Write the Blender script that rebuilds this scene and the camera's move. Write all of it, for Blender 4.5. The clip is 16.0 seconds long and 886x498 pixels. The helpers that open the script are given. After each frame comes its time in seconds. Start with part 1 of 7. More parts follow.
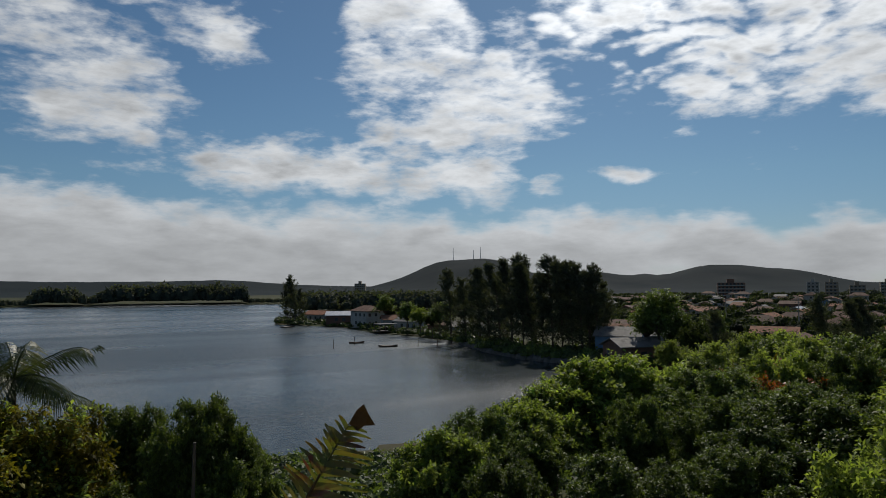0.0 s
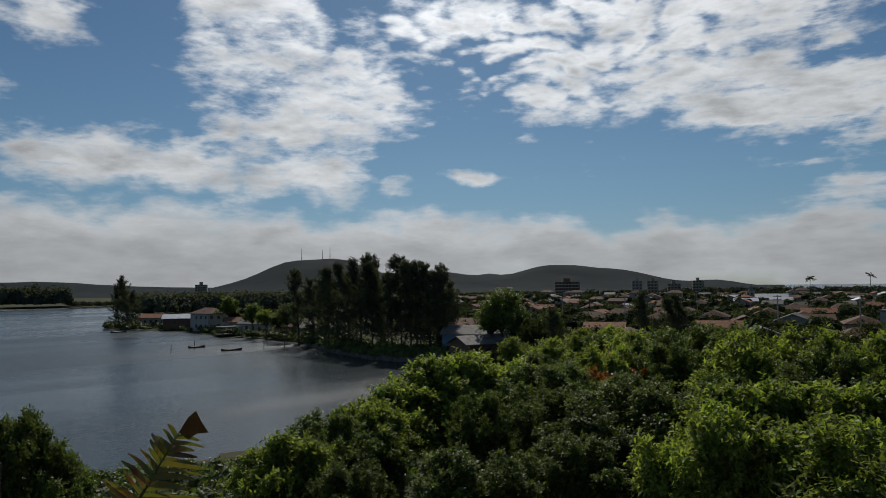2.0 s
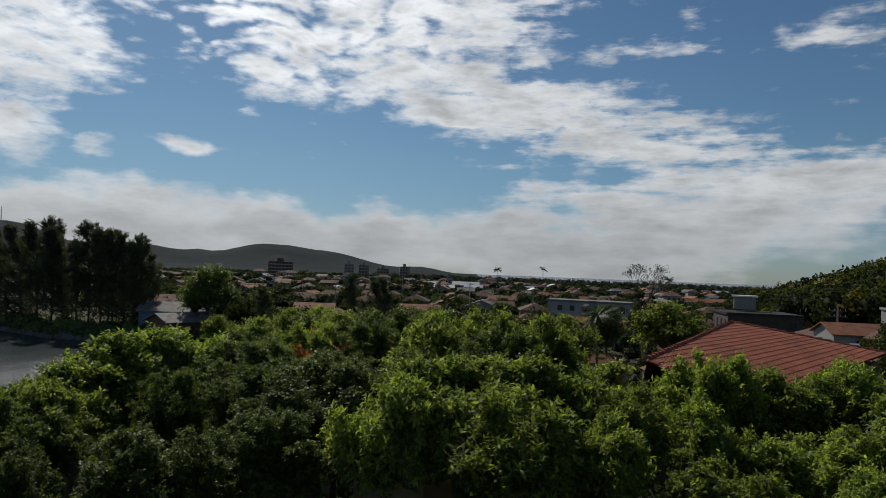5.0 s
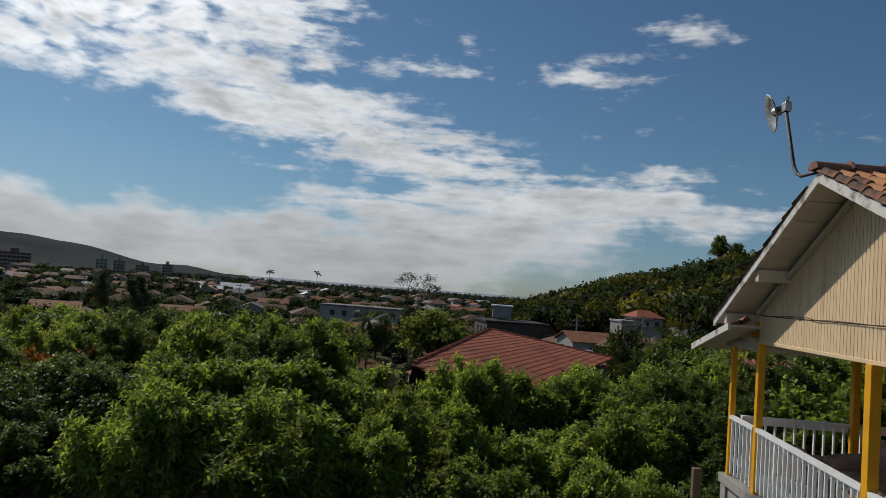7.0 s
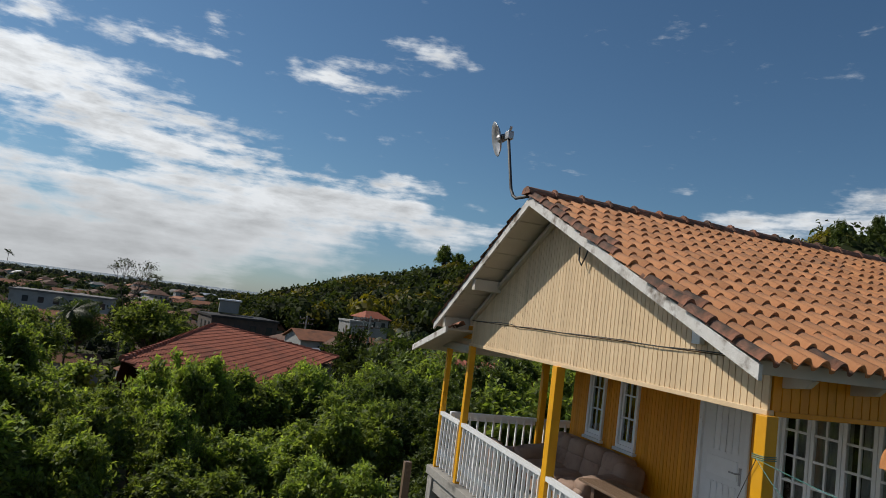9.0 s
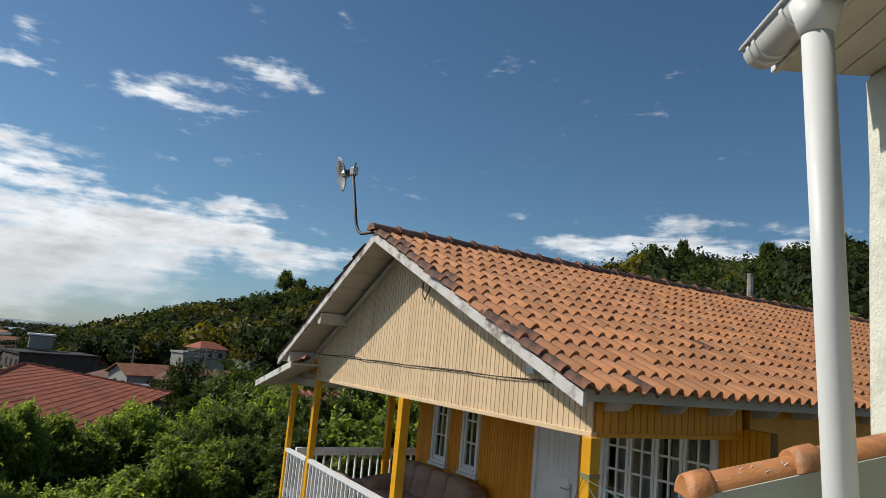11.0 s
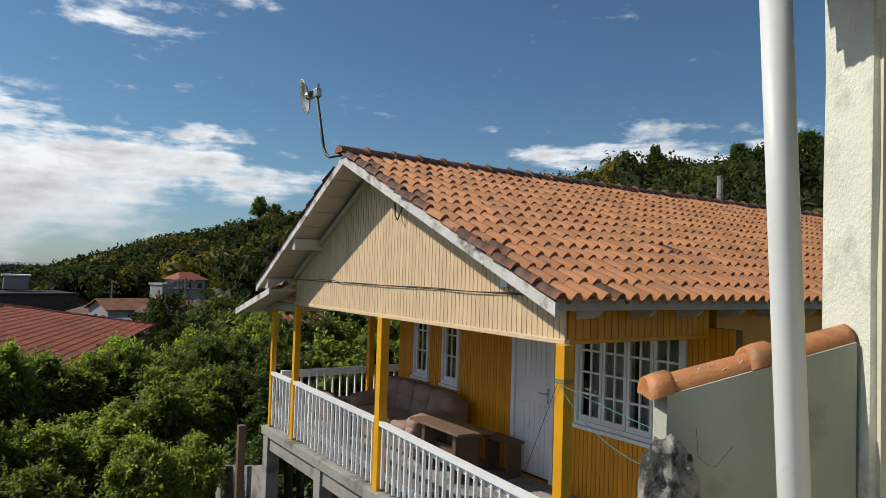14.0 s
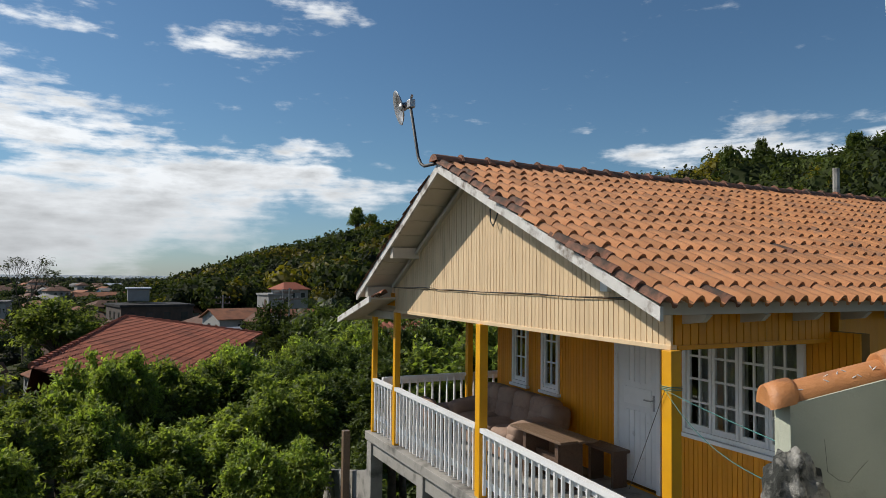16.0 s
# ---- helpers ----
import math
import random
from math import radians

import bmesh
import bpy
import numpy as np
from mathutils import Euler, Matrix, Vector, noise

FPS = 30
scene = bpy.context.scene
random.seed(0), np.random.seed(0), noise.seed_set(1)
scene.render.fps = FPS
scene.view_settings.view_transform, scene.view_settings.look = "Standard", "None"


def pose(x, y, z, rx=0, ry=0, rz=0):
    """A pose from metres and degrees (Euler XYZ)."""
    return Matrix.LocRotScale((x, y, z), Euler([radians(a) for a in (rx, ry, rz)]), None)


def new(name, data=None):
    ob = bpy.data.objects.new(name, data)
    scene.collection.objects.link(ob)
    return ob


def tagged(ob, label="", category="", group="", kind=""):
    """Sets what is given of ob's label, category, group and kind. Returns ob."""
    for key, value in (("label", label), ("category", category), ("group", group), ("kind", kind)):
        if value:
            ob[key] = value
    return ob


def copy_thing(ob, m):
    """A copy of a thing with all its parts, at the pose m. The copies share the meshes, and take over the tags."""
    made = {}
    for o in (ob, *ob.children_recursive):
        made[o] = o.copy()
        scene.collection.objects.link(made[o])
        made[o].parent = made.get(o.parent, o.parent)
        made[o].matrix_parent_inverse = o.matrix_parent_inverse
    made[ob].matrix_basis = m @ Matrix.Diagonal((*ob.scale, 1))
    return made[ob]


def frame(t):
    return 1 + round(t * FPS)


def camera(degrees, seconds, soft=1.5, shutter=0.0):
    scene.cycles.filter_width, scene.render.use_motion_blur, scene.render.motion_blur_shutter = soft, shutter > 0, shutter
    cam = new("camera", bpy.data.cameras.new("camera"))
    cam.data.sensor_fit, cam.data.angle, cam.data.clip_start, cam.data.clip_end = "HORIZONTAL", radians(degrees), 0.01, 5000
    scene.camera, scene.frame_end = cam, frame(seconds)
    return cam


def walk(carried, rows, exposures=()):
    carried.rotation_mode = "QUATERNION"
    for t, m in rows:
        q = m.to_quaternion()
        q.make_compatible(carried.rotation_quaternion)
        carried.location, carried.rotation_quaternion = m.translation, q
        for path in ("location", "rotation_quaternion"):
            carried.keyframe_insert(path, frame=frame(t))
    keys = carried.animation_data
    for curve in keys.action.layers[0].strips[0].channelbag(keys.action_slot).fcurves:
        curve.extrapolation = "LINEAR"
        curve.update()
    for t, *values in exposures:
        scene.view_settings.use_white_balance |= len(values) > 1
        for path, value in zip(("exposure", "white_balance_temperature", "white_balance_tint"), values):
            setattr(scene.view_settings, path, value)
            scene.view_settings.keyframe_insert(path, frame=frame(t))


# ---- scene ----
E = 13.0  # height of the eye over the lake
SUN_AZ, SUN_EL = -45.0, 40.0


TURN, EYE_X, EYE_Y = 4.0, 0.08, -0.44  # headings of the surroundings are counted from here


def az(a):
    """The level direction at a heading in degrees."""
    return Vector((-math.sin(radians(a + TURN)), math.cos(radians(a + TURN)), 0.0))


def at(a, d, z=0.0):
    v = az(a) * d
    return Vector((v.x + EYE_X, v.y + EYE_Y, z))


# ---- camera ----
cam = camera(66.1, 16.0, 0.8)
PATH = [
    (0.0, pose(0.053, -0.435, 13.034, 93.25, 0.29, -31.52)),
    (0.5, pose(0.052, -0.438, 13.027, 92.25, 0.77, -36.40)),
    (1.0, pose(0.050, -0.437, 13.024, 91.95, -0.31, -41.01)),
    (1.5, pose(0.076, -0.437, 13.027, 92.97, 1.27, -41.50)),
    (2.0, pose(0.110, -0.443, 13.023, 93.16, 0.67, -44.10)),
    (2.5, pose(0.109, -0.439, 13.022, 94.83, 1.76, -49.33)),
    (3.0, pose(0.112, -0.434, 13.013, 94.00, 1.59, -51.78)),
    (5.5, pose(0.215, -0.563, 12.908, 92.22, -2.80, -73.30)),
    (6.0, pose(0.215, -0.563, 12.908, 92.61, -3.06, -78.69)),
    (6.5, pose(0.215, -0.563, 12.908, 92.38, -3.65, -82.76)),
    (7.0, pose(0.215, -0.563, 12.908, 93.34, -4.36, -86.69)),
    (7.5, pose(0.215, -0.563, 12.908, 93.98, -3.80, -91.74)),
    (8.0, pose(0.215, -0.563, 12.908, 93.57, -5.37, -92.84)),
    (8.5, pose(0.215, -0.563, 12.908, 94.34, -5.97, -100.26)),
    (9.0, pose(0.215, -0.563, 12.908, 95.48, -7.26, -109.07)),
    (11.5, pose(0.051, -0.435, 13.033, 98.39, -4.69, -124.07)),
    (12.0, pose(0.055, -0.458, 13.035, 97.77, -4.63, -127.89)),
    (12.5, pose(0.062, -0.477, 13.040, 98.00, -3.48, -133.22)),
    (13.0, pose(0.043, -0.473, 13.041, 95.68, -2.78, -132.12)),
    (13.5, pose(0.023, -0.468, 13.044, 93.42, -1.39, -124.75)),
    (14.0, pose(0.036, -0.477, 13.036, 92.01, -1.78, -123.84)),
    (14.5, pose(0.040, -0.475, 13.045, 92.83, -0.94, -123.00)),
    (15.0, pose(0.049, -0.469, 13.033, 92.12, -0.50, -119.12)),
    (15.5, pose(0.050, -0.468, 13.037, 92.35, -0.78, -119.23)),
    (16.0, pose(0.055, -0.465, 13.039, 92.35, -0.60, -115.85)),
]
EXPO = [(0.0, -0.66), (1.5, -0.66), (2.0, -0.78), (3.0, -0.8), (5.5, -0.56), (7.0, -0.52), (8.0, -0.46), (9.0, -0.22), (11.5, 0.0), (16.0, 0.0)]
walk(cam, PATH, EXPO)

# ---- sun and sky ----
sun_data = bpy.data.lights.new("sun", "SUN")
sun_data.energy, sun_data.angle, sun_data.color = 4.4, radians(0.6), (1.0, 0.93, 0.82)
sun = new("sun", sun_data)
SUN_DIR = az(SUN_AZ - TURN) * math.cos(radians(SUN_EL)) + Vector((0, 0, math.sin(radians(SUN_EL))))
sun.rotation_euler = SUN_DIR.to_track_quat("Z", "Y").to_euler()

# clouds: heading, height, half width, half height (degrees), thickness
CLOUDS = [
    (-10, 2.6, 44, 5.4, 1.5), (-40, 2.6, 30, 4.4, 1.5), (-62, 2.2, 17, 3.6, 1.4), (-8.1, 14.4, 8.0, 5.6, 1.05), (-17.5, 20.2, 5, 3.0, 0.95),
    (-3.5, 19.5, 6, 4.2, 0.85), (-9.5, 23, 9, 2.4, 0.7), (-33.0, 22, 7.5, 8, 1.45), (-40.5, 16, 8, 4.4, 1.25), (-35, 14, 6, 5, 0.95),
    (-20.5, 10.2, 9, 3.0, 1.05), (-28, 9.5, 9, 3.2, 1.1), (-36, 9.6, 7, 2.6, 1.0), (-62.5, 16.4, 14, 4.6, 1.25), (-49.6, 21.6, 10, 4.2, 1.1),
    (-44, 8.5, 3, 1.8, 0.62), (-51.7, 9.6, 3.6, 1.0, 0.95), (-66, 20.5, 20, 5.4, 1.45), (-75, 14.2, 13, 3.8, 1.25), (-87, 10.8, 14, 3.6, 1.2),
    (-101, 7.6, 19, 3.4, 1.4), (-80, 2.0, 20, 4.2, 1.5), (-89.6, 18.6, 6.0, 2.6, 0.86), (-102.5, 18.2, 8, 2.0, 0.8), (-78, 9.4, 7, 1.0, 0.8),
    (-92, 6, 17, 5.0, 1.45), (-110, 20.6, 6, 1.6, 0.7), (-142, 10.2, 13, 2.2, 0.72), (-153, 9.4, 9, 3.2, 0.84), (-40, 32, 40, 7, 1.0), (60, 18, 60, 9, 0.9), (150, 22, 40, 10, 0.9),
]
world = bpy.data.worlds.new("sky")
scene.world = world
world.use_nodes = True
wt = world.node_tree
wt.nodes.clear()


def wnode(kind, **kw):
    n = wt.nodes.new(kind)
    for k, v in kw.items():
        if k == "op":
            n.operation = v
        elif k == "clamp":
            n.use_clamp = v
    return n


def wire(a, b):
    wt.links.new(a, b)


def wmath(op, a, b=None, c=None, clamp=False):
    n = wnode("ShaderNodeMath", op=op, clamp=clamp)
    for i, v in enumerate((a, b, c)):
        if v is None:
            continue
        if isinstance(v, (int, float)):
            n.inputs[i].default_value = v
        else:
            wire(v, n.inputs[i])
    return n.outputs[0]


def wvec(op, a, b=None, c=None):
    n = wnode("ShaderNodeVectorMath", op=op)
    for i, v in enumerate((a, b, c)):
        if v is None:
            continue
        if isinstance(v, (tuple, list)):
            n.inputs[i].default_value = v
        else:
            wire(v, n.inputs[i])
    return n.outputs["Value"] if op in ("LENGTH", "DOT_PRODUCT") else n.outputs["Vector"]


def wmix(fac, a, b):
    n = wt.nodes.new("ShaderNodeMix")
    n.data_type = "RGBA"
    for sock, v in ((n.inputs["Factor"], fac), (n.inputs[6], a), (n.inputs[7], b)):
        if isinstance(v, (int, float)):
            sock.default_value = v
        elif isinstance(v, tuple):
            sock.default_value = (*v, 1)
        else:
            wire(v, sock)
    return n.outputs[2]


def wnoise(vec, scale, detail, rough, dist=0.0):
    n = wt.nodes.new("ShaderNodeTexNoise")
    n.inputs["Scale"].default_value, n.inputs["Detail"].default_value = scale, detail
    n.inputs["Roughness"].default_value, n.inputs["Distortion"].default_value = rough, dist
    wire(vec, n.inputs["Vector"])
    return n.outputs["Fac"]


sky = wt.nodes.new("ShaderNodeTexSky")
sky.sky_type = "NISHITA"
sky.sun_disc = False
sky.sun_elevation, sky.sun_rotation = radians(SUN_EL), radians(-SUN_AZ)
sky.air_density, sky.dust_density, sky.ozone_density = 1.0, 0.25, 2.0
SKY_LEVEL = 0.076
way = wt.nodes.new("ShaderNodeTexCoord").outputs["Generated"]
sep = wt.nodes.new("ShaderNodeSeparateXYZ")
wire(way, sep.inputs[0])
wx, wy, wz = sep.outputs
heading = wmath("SUBTRACT", wmath("MULTIPLY", wmath("ARCTAN2", wx, wy), -180 / math.pi), TURN)
height = wmath("MULTIPLY", wmath("ARCSINE", wz), 180 / math.pi)
comb = wt.nodes.new("ShaderNodeCombineXYZ")
# a flat cloud deck seen in perspective
up = wmath("ADD", wmath("MAXIMUM", wz, 0.0), 0.10)
wire(wmath("DIVIDE", wx, up), comb.inputs[0])
wire(wmath("DIVIDE", wy, up), comb.inputs[1])
wire(wmath("MULTIPLY", wz, 3.0), comb.inputs[2])
deck = comb.outputs[0]
ang = wt.nodes.new("ShaderNodeCombineXYZ")
wire(heading, ang.inputs[0])
wire(height, ang.inputs[1])
# soft wander of the outlines
wob = wt.nodes.new("ShaderNodeTexNoise")
wob.inputs["Scale"].default_value, wob.inputs["Detail"].default_value = 9.0, 3.0
wire(way, wob.inputs["Vector"])
place = wvec("ADD", ang.outputs[0], wvec("MULTIPLY", wvec("SUBTRACT", wob.outputs["Color"], (0.5, 0.5, 0.5)), (12.0, 6.0, 0.0)))
cover = 0.0
for ca, ce, ra, re, wgt in CLOUDS:
    d = wvec("LENGTH", wvec("MULTIPLY_ADD", place, (1 / ra, 1 / re, 0.0), (-ca / ra, -ce / re, 0.0)))
    c = wmath("MULTIPLY", wmath("SUBTRACT", 1.15, d, clamp=True), wgt * 1.5)
    cover = c if isinstance(cover, float) else wmath("MAXIMUM", cover, c)
flat_way = wvec("MULTIPLY", way, (1.0, 1.0, 3.2))
coarse = wmath("ADD", wmath("MULTIPLY", wnoise(deck, 1.15, 9.0, 0.62, 0.35), 0.55), wmath("MULTIPLY", wnoise(flat_way, 8.0, 9.0, 0.62, 0.3), 0.45))
fine = wnoise(wvec("MULTIPLY", way, (1.0, 1.0, 2.4)), 21.0, 7.0, 0.55, 0.12)
# small cells of the high cloud sheet
cell = wt.nodes.new("ShaderNodeTexVoronoi")
cell.feature = "SMOOTH_F1"
cell.inputs["Scale"].default_value, cell.inputs["Smoothness"].default_value = 11.0, 0.7
wire(wvec("ADD", deck, wvec("MULTIPLY", wvec("SUBTRACT", wob.outputs["Color"], (0.5, 0.5, 0.5)), (0.5, 0.5, 0.0))), cell.inputs["Vector"])
sheet = wmath("MULTIPLY", wmath("SUBTRACT", 1.3, wvec("LENGTH", wvec("MULTIPLY_ADD", ang.outputs[0], (1 / 17, 1 / 6, 0.0), (57 / 17, -20.5 / 6, 0.0))), clamp=True), 1.0, clamp=True)
cells = wmath("MULTIPLY", wmath("SUBTRACT", 0.42, cell.outputs["Distance"]), sheet)
calm = wt.nodes.new("ShaderNodeMapRange")  # the far bank of cloud is smooth
calm.inputs["From Min"].default_value, calm.inputs["From Max"].default_value = 3.0, 10.0
calm.inputs["To Min"].default_value, calm.inputs["To Max"].default_value = 0.35, 1.0
wire(height, calm.inputs["Value"])
grain = wnoise(flat_way, 58.0, 5.0, 0.55, 0.0)
rough_sum = wmath("ADD", wmath("ADD", wmath("MULTIPLY", coarse, 1.5), wmath("ADD", wmath("MULTIPLY", fine, 0.85), cells)), wmath("ADD", wmath("MULTIPLY", grain, 0.30), 0.025))
# long flat layers in the cloud over the coast
west = wt.nodes.new("ShaderNodeMapRange")
west.inputs["From Min"].default_value, west.inputs["From Max"].default_value = -62.0, -80.0
wire(heading, west.inputs["Value"])
layers = wnoise(wvec("MULTIPLY", way, (1.0, 1.0, 8.0)), 5.0, 6.0, 0.55, 0.1)
rough_sum = wmath("ADD", rough_sum, wmath("MULTIPLY", wmath("MULTIPLY", wmath("SUBTRACT", layers, 0.52), wmath("MULTIPLY", west.outputs[0], wmath("MINIMUM", cover, 1.0))), 2.0))
rough_sum = wmath("ADD", wmath("MULTIPLY", wmath("SUBTRACT", rough_sum, 1.35), calm.outputs[0]), 1.35)
cover = wmath("MINIMUM", cover, wmath("SUBTRACT", 2.0, wmath("MULTIPLY", calm.outputs[0], 0.75)))
dens = wmath("ADD", wmath("MULTIPLY", cover, 0.48), wmath("SUBTRACT", rough_sum, 1.67))
mask = wt.nodes.new("ShaderNodeMapRange")
mask.interpolation_type = "SMOOTHSTEP"
mask.inputs["From Min"].default_value, mask.inputs["From Max"].default_value = -0.14, 0.36
wire(dens, mask.inputs["Value"])
# light through the clouds: white rims, grey bellies, brightest round the sun
near_sun = wmath("MAXIMUM", wvec("DOT_PRODUCT", way, tuple(SUN_DIR)), 0.0)
halo = wmath("POWER", near_sun, 10.0)
shade = wt.nodes.new("ShaderNodeMapRange")
shade.inputs["From Min"].default_value, shade.inputs["From Max"].default_value = 0.10, 0.85
shade.inputs["To Min"].default_value, shade.inputs["To Max"].default_value = 1.04, 0.60
wire(wmath("ADD", dens, wmath("MULTIPLY", wmath("SUBTRACT", wnoise(flat_way, 11.0, 7.0, 0.58, 0.15), 0.5), wmath("MULTIPLY", calm.outputs[0], 2.3))), shade.inputs["Value"])
low = wt.nodes.new("ShaderNodeMapRange")
low.inputs["From Min"].default_value, low.inputs["From Max"].default_value = 0.5, 8.0
low.inputs["To Min"].default_value, low.inputs["To Max"].default_value = 0.76, 1.0
wire(height, low.inputs["Value"])
halo = wmath("ADD", halo, wmath("MULTIPLY", wmath("POWER", near_sun, 60.0), 0.9))
bright = wmath("MULTIPLY", wmath("MULTIPLY", shade.outputs[0], low.outputs[0]), wmath("ADD", wmath("MULTIPLY", halo, 1.1), 0.90))
grey = wt.nodes.new("ShaderNodeCombineColor")
for i, k in enumerate((0.93, 0.965, 1.0)):
    wire(wmath("MULTIPLY", bright, k * 1.03), grey.inputs[i])
haze = wt.nodes.new("ShaderNodeMapRange")  # paler towards the horizon
haze.inputs["From Min"].default_value, haze.inputs["From Max"].default_value = 0.0, 9.0
wire(height, haze.inputs["Value"])
blue = wvec("MULTIPLY", sky.outputs[0], wmix(haze.outputs[0], (SKY_LEVEL * 0.56, SKY_LEVEL * 0.72, SKY_LEVEL * 0.98), (SKY_LEVEL * 0.66, SKY_LEVEL * 0.87, SKY_LEVEL * 0.98)))
both = wmix(mask.outputs[0], blue, grey.outputs[0])
bg = wt.nodes.new("ShaderNodeBackground")
wire(both, bg.inputs["Color"])
bg.inputs["Strength"].default_value = 1.0
out = wt.nodes.new("ShaderNodeOutputWorld")
wire(bg.outputs[0], out.inputs["Surface"])

# ---- materials ----
def material(name, a, b, scale=4.0, rough=0.6, bump=0.0, bscale=60.0, metal=0.0, vary=0.0, island=0.0, dark=None, dscale=1.5, dlo=0.55, dhi=0.7, leaf=0.0, stretch=None, gloss=0.5, tone=0.0):
    """Two tones by noise, an optional third for stains, relief, and tone shifts from piece to piece."""
    m = bpy.data.materials.new(name)
    m.use_nodes = True
    t = m.node_tree
    p = t.nodes["Principled BSDF"]
    link = t.links.new
    co = t.nodes.new("ShaderNodeTexCoord").outputs["Object"]
    if stretch:
        mp = t.nodes.new("ShaderNodeMapping")
        mp.inputs["Scale"].default_value = stretch
        link(co, mp.inputs["Vector"])
        co = mp.outputs[0]

    def noise_tex(s, det=4.0):
        n = t.nodes.new("ShaderNodeTexNoise")
        n.inputs["Scale"].default_value, n.inputs["Detail"].default_value, n.inputs["Roughness"].default_value = s, det, 0.6
        link(co, n.inputs["Vector"])
        return n.outputs["Fac"]

    def mix(f, x, y, blend="MIX"):
        n = t.nodes.new("ShaderNodeMix")
        n.data_type, n.blend_type = "RGBA", blend
        for s, v in ((n.inputs["Factor"], f), (n.inputs[6], x), (n.inputs[7], y)):
            if isinstance(v, (int, float)):
                s.default_value = v
            elif isinstance(v, tuple):
                s.default_value = (*v, 1)
            else:
                link(v, s)
        return n.outputs[2]

    def span(v, lo, hi, to0=0.0, to1=1.0):
        n = t.nodes.new("ShaderNodeMapRange")
        n.inputs["From Min"].default_value, n.inputs["From Max"].default_value = lo, hi
        n.inputs["To Min"].default_value, n.inputs["To Max"].default_value = to0, to1
        link(v, n.inputs["Value"])
        return n.outputs[0]

    col = mix(span(noise_tex(scale), 0.3, 0.7), a, b)
    if vary:
        r = t.nodes.new("ShaderNodeObjectInfo").outputs["Random"]
        col = mix(1.0, col, mix(r, (1 - vary,) * 3, (1 + vary,) * 3), "MULTIPLY")
    if island:
        r = t.nodes.new("ShaderNodeNewGeometry").outputs["Random Per Island"]
        col = mix(1.0, col, mix(r, (1 - island,) * 3, (1 + island, 1 + island, 1 + island * 0.6)), "MULTIPLY")
    if tone:  # from twig to twig, or from crown to crown; crown cores darker as painted shade
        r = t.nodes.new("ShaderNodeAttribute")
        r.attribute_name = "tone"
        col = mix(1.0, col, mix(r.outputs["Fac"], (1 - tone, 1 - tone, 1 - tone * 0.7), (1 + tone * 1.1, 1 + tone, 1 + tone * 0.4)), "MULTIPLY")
    if dark:
        col = mix(span(noise_tex(dscale, 8.0), dlo, dhi), col, dark)
    link(col, p.inputs["Base Color"])
    p.inputs["Metallic"].default_value = metal
    p.inputs["Specular IOR Level"].default_value = gloss
    link(span(noise_tex(scale * 2.3), 0.3, 0.7, max(rough - 0.08, 0.02), min(rough + 0.1, 1)), p.inputs["Roughness"])
    if bump:
        bn = t.nodes.new("ShaderNodeBump")
        bn.inputs["Strength"].default_value, bn.inputs["Distance"].default_value = bump, 0.02
        link(noise_tex(bscale, 6.0), bn.inputs["Height"])
        link(bn.outputs[0], p.inputs["Normal"])
    if leaf:
        tr = t.nodes.new("ShaderNodeBsdfTranslucent")
        link(mix(1.0, col, (1.6, 1.6, 0.62), "MULTIPLY"), tr.inputs["Color"])
        sh = t.nodes.new("ShaderNodeMixShader")
        sh.inputs[0].default_value = leaf
        link(p.outputs[0], sh.inputs[1])
        link(tr.outputs[0], sh.inputs[2])
        link(sh.outputs[0], t.nodes["Material Output"].inputs["Surface"])
    return m


M_LEAF = material("leaf_green", (0.135, 0.180, 0.058), (0.190, 0.240, 0.088), 0.8, 0.58, vary=0.3, island=0.22, tone=0.38, leaf=0.56, gloss=0.22)
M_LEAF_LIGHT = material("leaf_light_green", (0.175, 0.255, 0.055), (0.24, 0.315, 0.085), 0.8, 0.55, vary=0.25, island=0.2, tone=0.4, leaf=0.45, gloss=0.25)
M_LEAF_DARK = material("leaf_dark_green", (0.062, 0.096, 0.030), (0.105, 0.145, 0.046), 0.6, 0.55, vary=0.3, island=0.3, tone=0.5, leaf=0.36, gloss=0.28)
M_LEAF_YELLOW = material("leaf_yellow_green", (0.10, 0.105, 0.018), (0.16, 0.13, 0.02), 0.6, 0.6, vary=0.2, island=0.22, tone=0.55, leaf=0.35, gloss=0.2)
M_LEAF_ORANGE = material("leaf_orange", (0.32, 0.10, 0.02), (0.3, 0.06, 0.02), 0.6, 0.5, island=0.4, leaf=0.3)
M_NEEDLE = material("needle_dark", (0.050, 0.060, 0.050), (0.078, 0.088, 0.070), 0.2, 0.8, island=0.4, leaf=0.3, gloss=0.1)
M_FOREST = material("forest_green", (0.028, 0.044, 0.018), (0.062, 0.080, 0.028), 0.045, 0.8, vary=0.2, island=0.22, tone=0.7, leaf=0.25, gloss=0.1)
M_BARK = material("bark", (0.11, 0.085, 0.06), (0.06, 0.045, 0.035), 6, 0.85, 0.6, 30)
M_DEAD = material("dry_leaf", (0.075, 0.042, 0.022), (0.04, 0.024, 0.014), 5, 0.65, 0.3, 40, island=0.4, leaf=0.25)
M_PALM = material("palm_frond", (0.038, 0.06, 0.022), (0.075, 0.082, 0.034), 3, 0.4, island=0.4, leaf=0.25, gloss=0.12)
M_BANANA = material("banana_leaf", (0.060, 0.085, 0.020), (0.105, 0.08, 0.028), 6, 0.45, 0.3, 30, island=0.3, dark=(0.09, 0.03, 0.02), dscale=5, dlo=0.5, dhi=0.62, leaf=0.35)
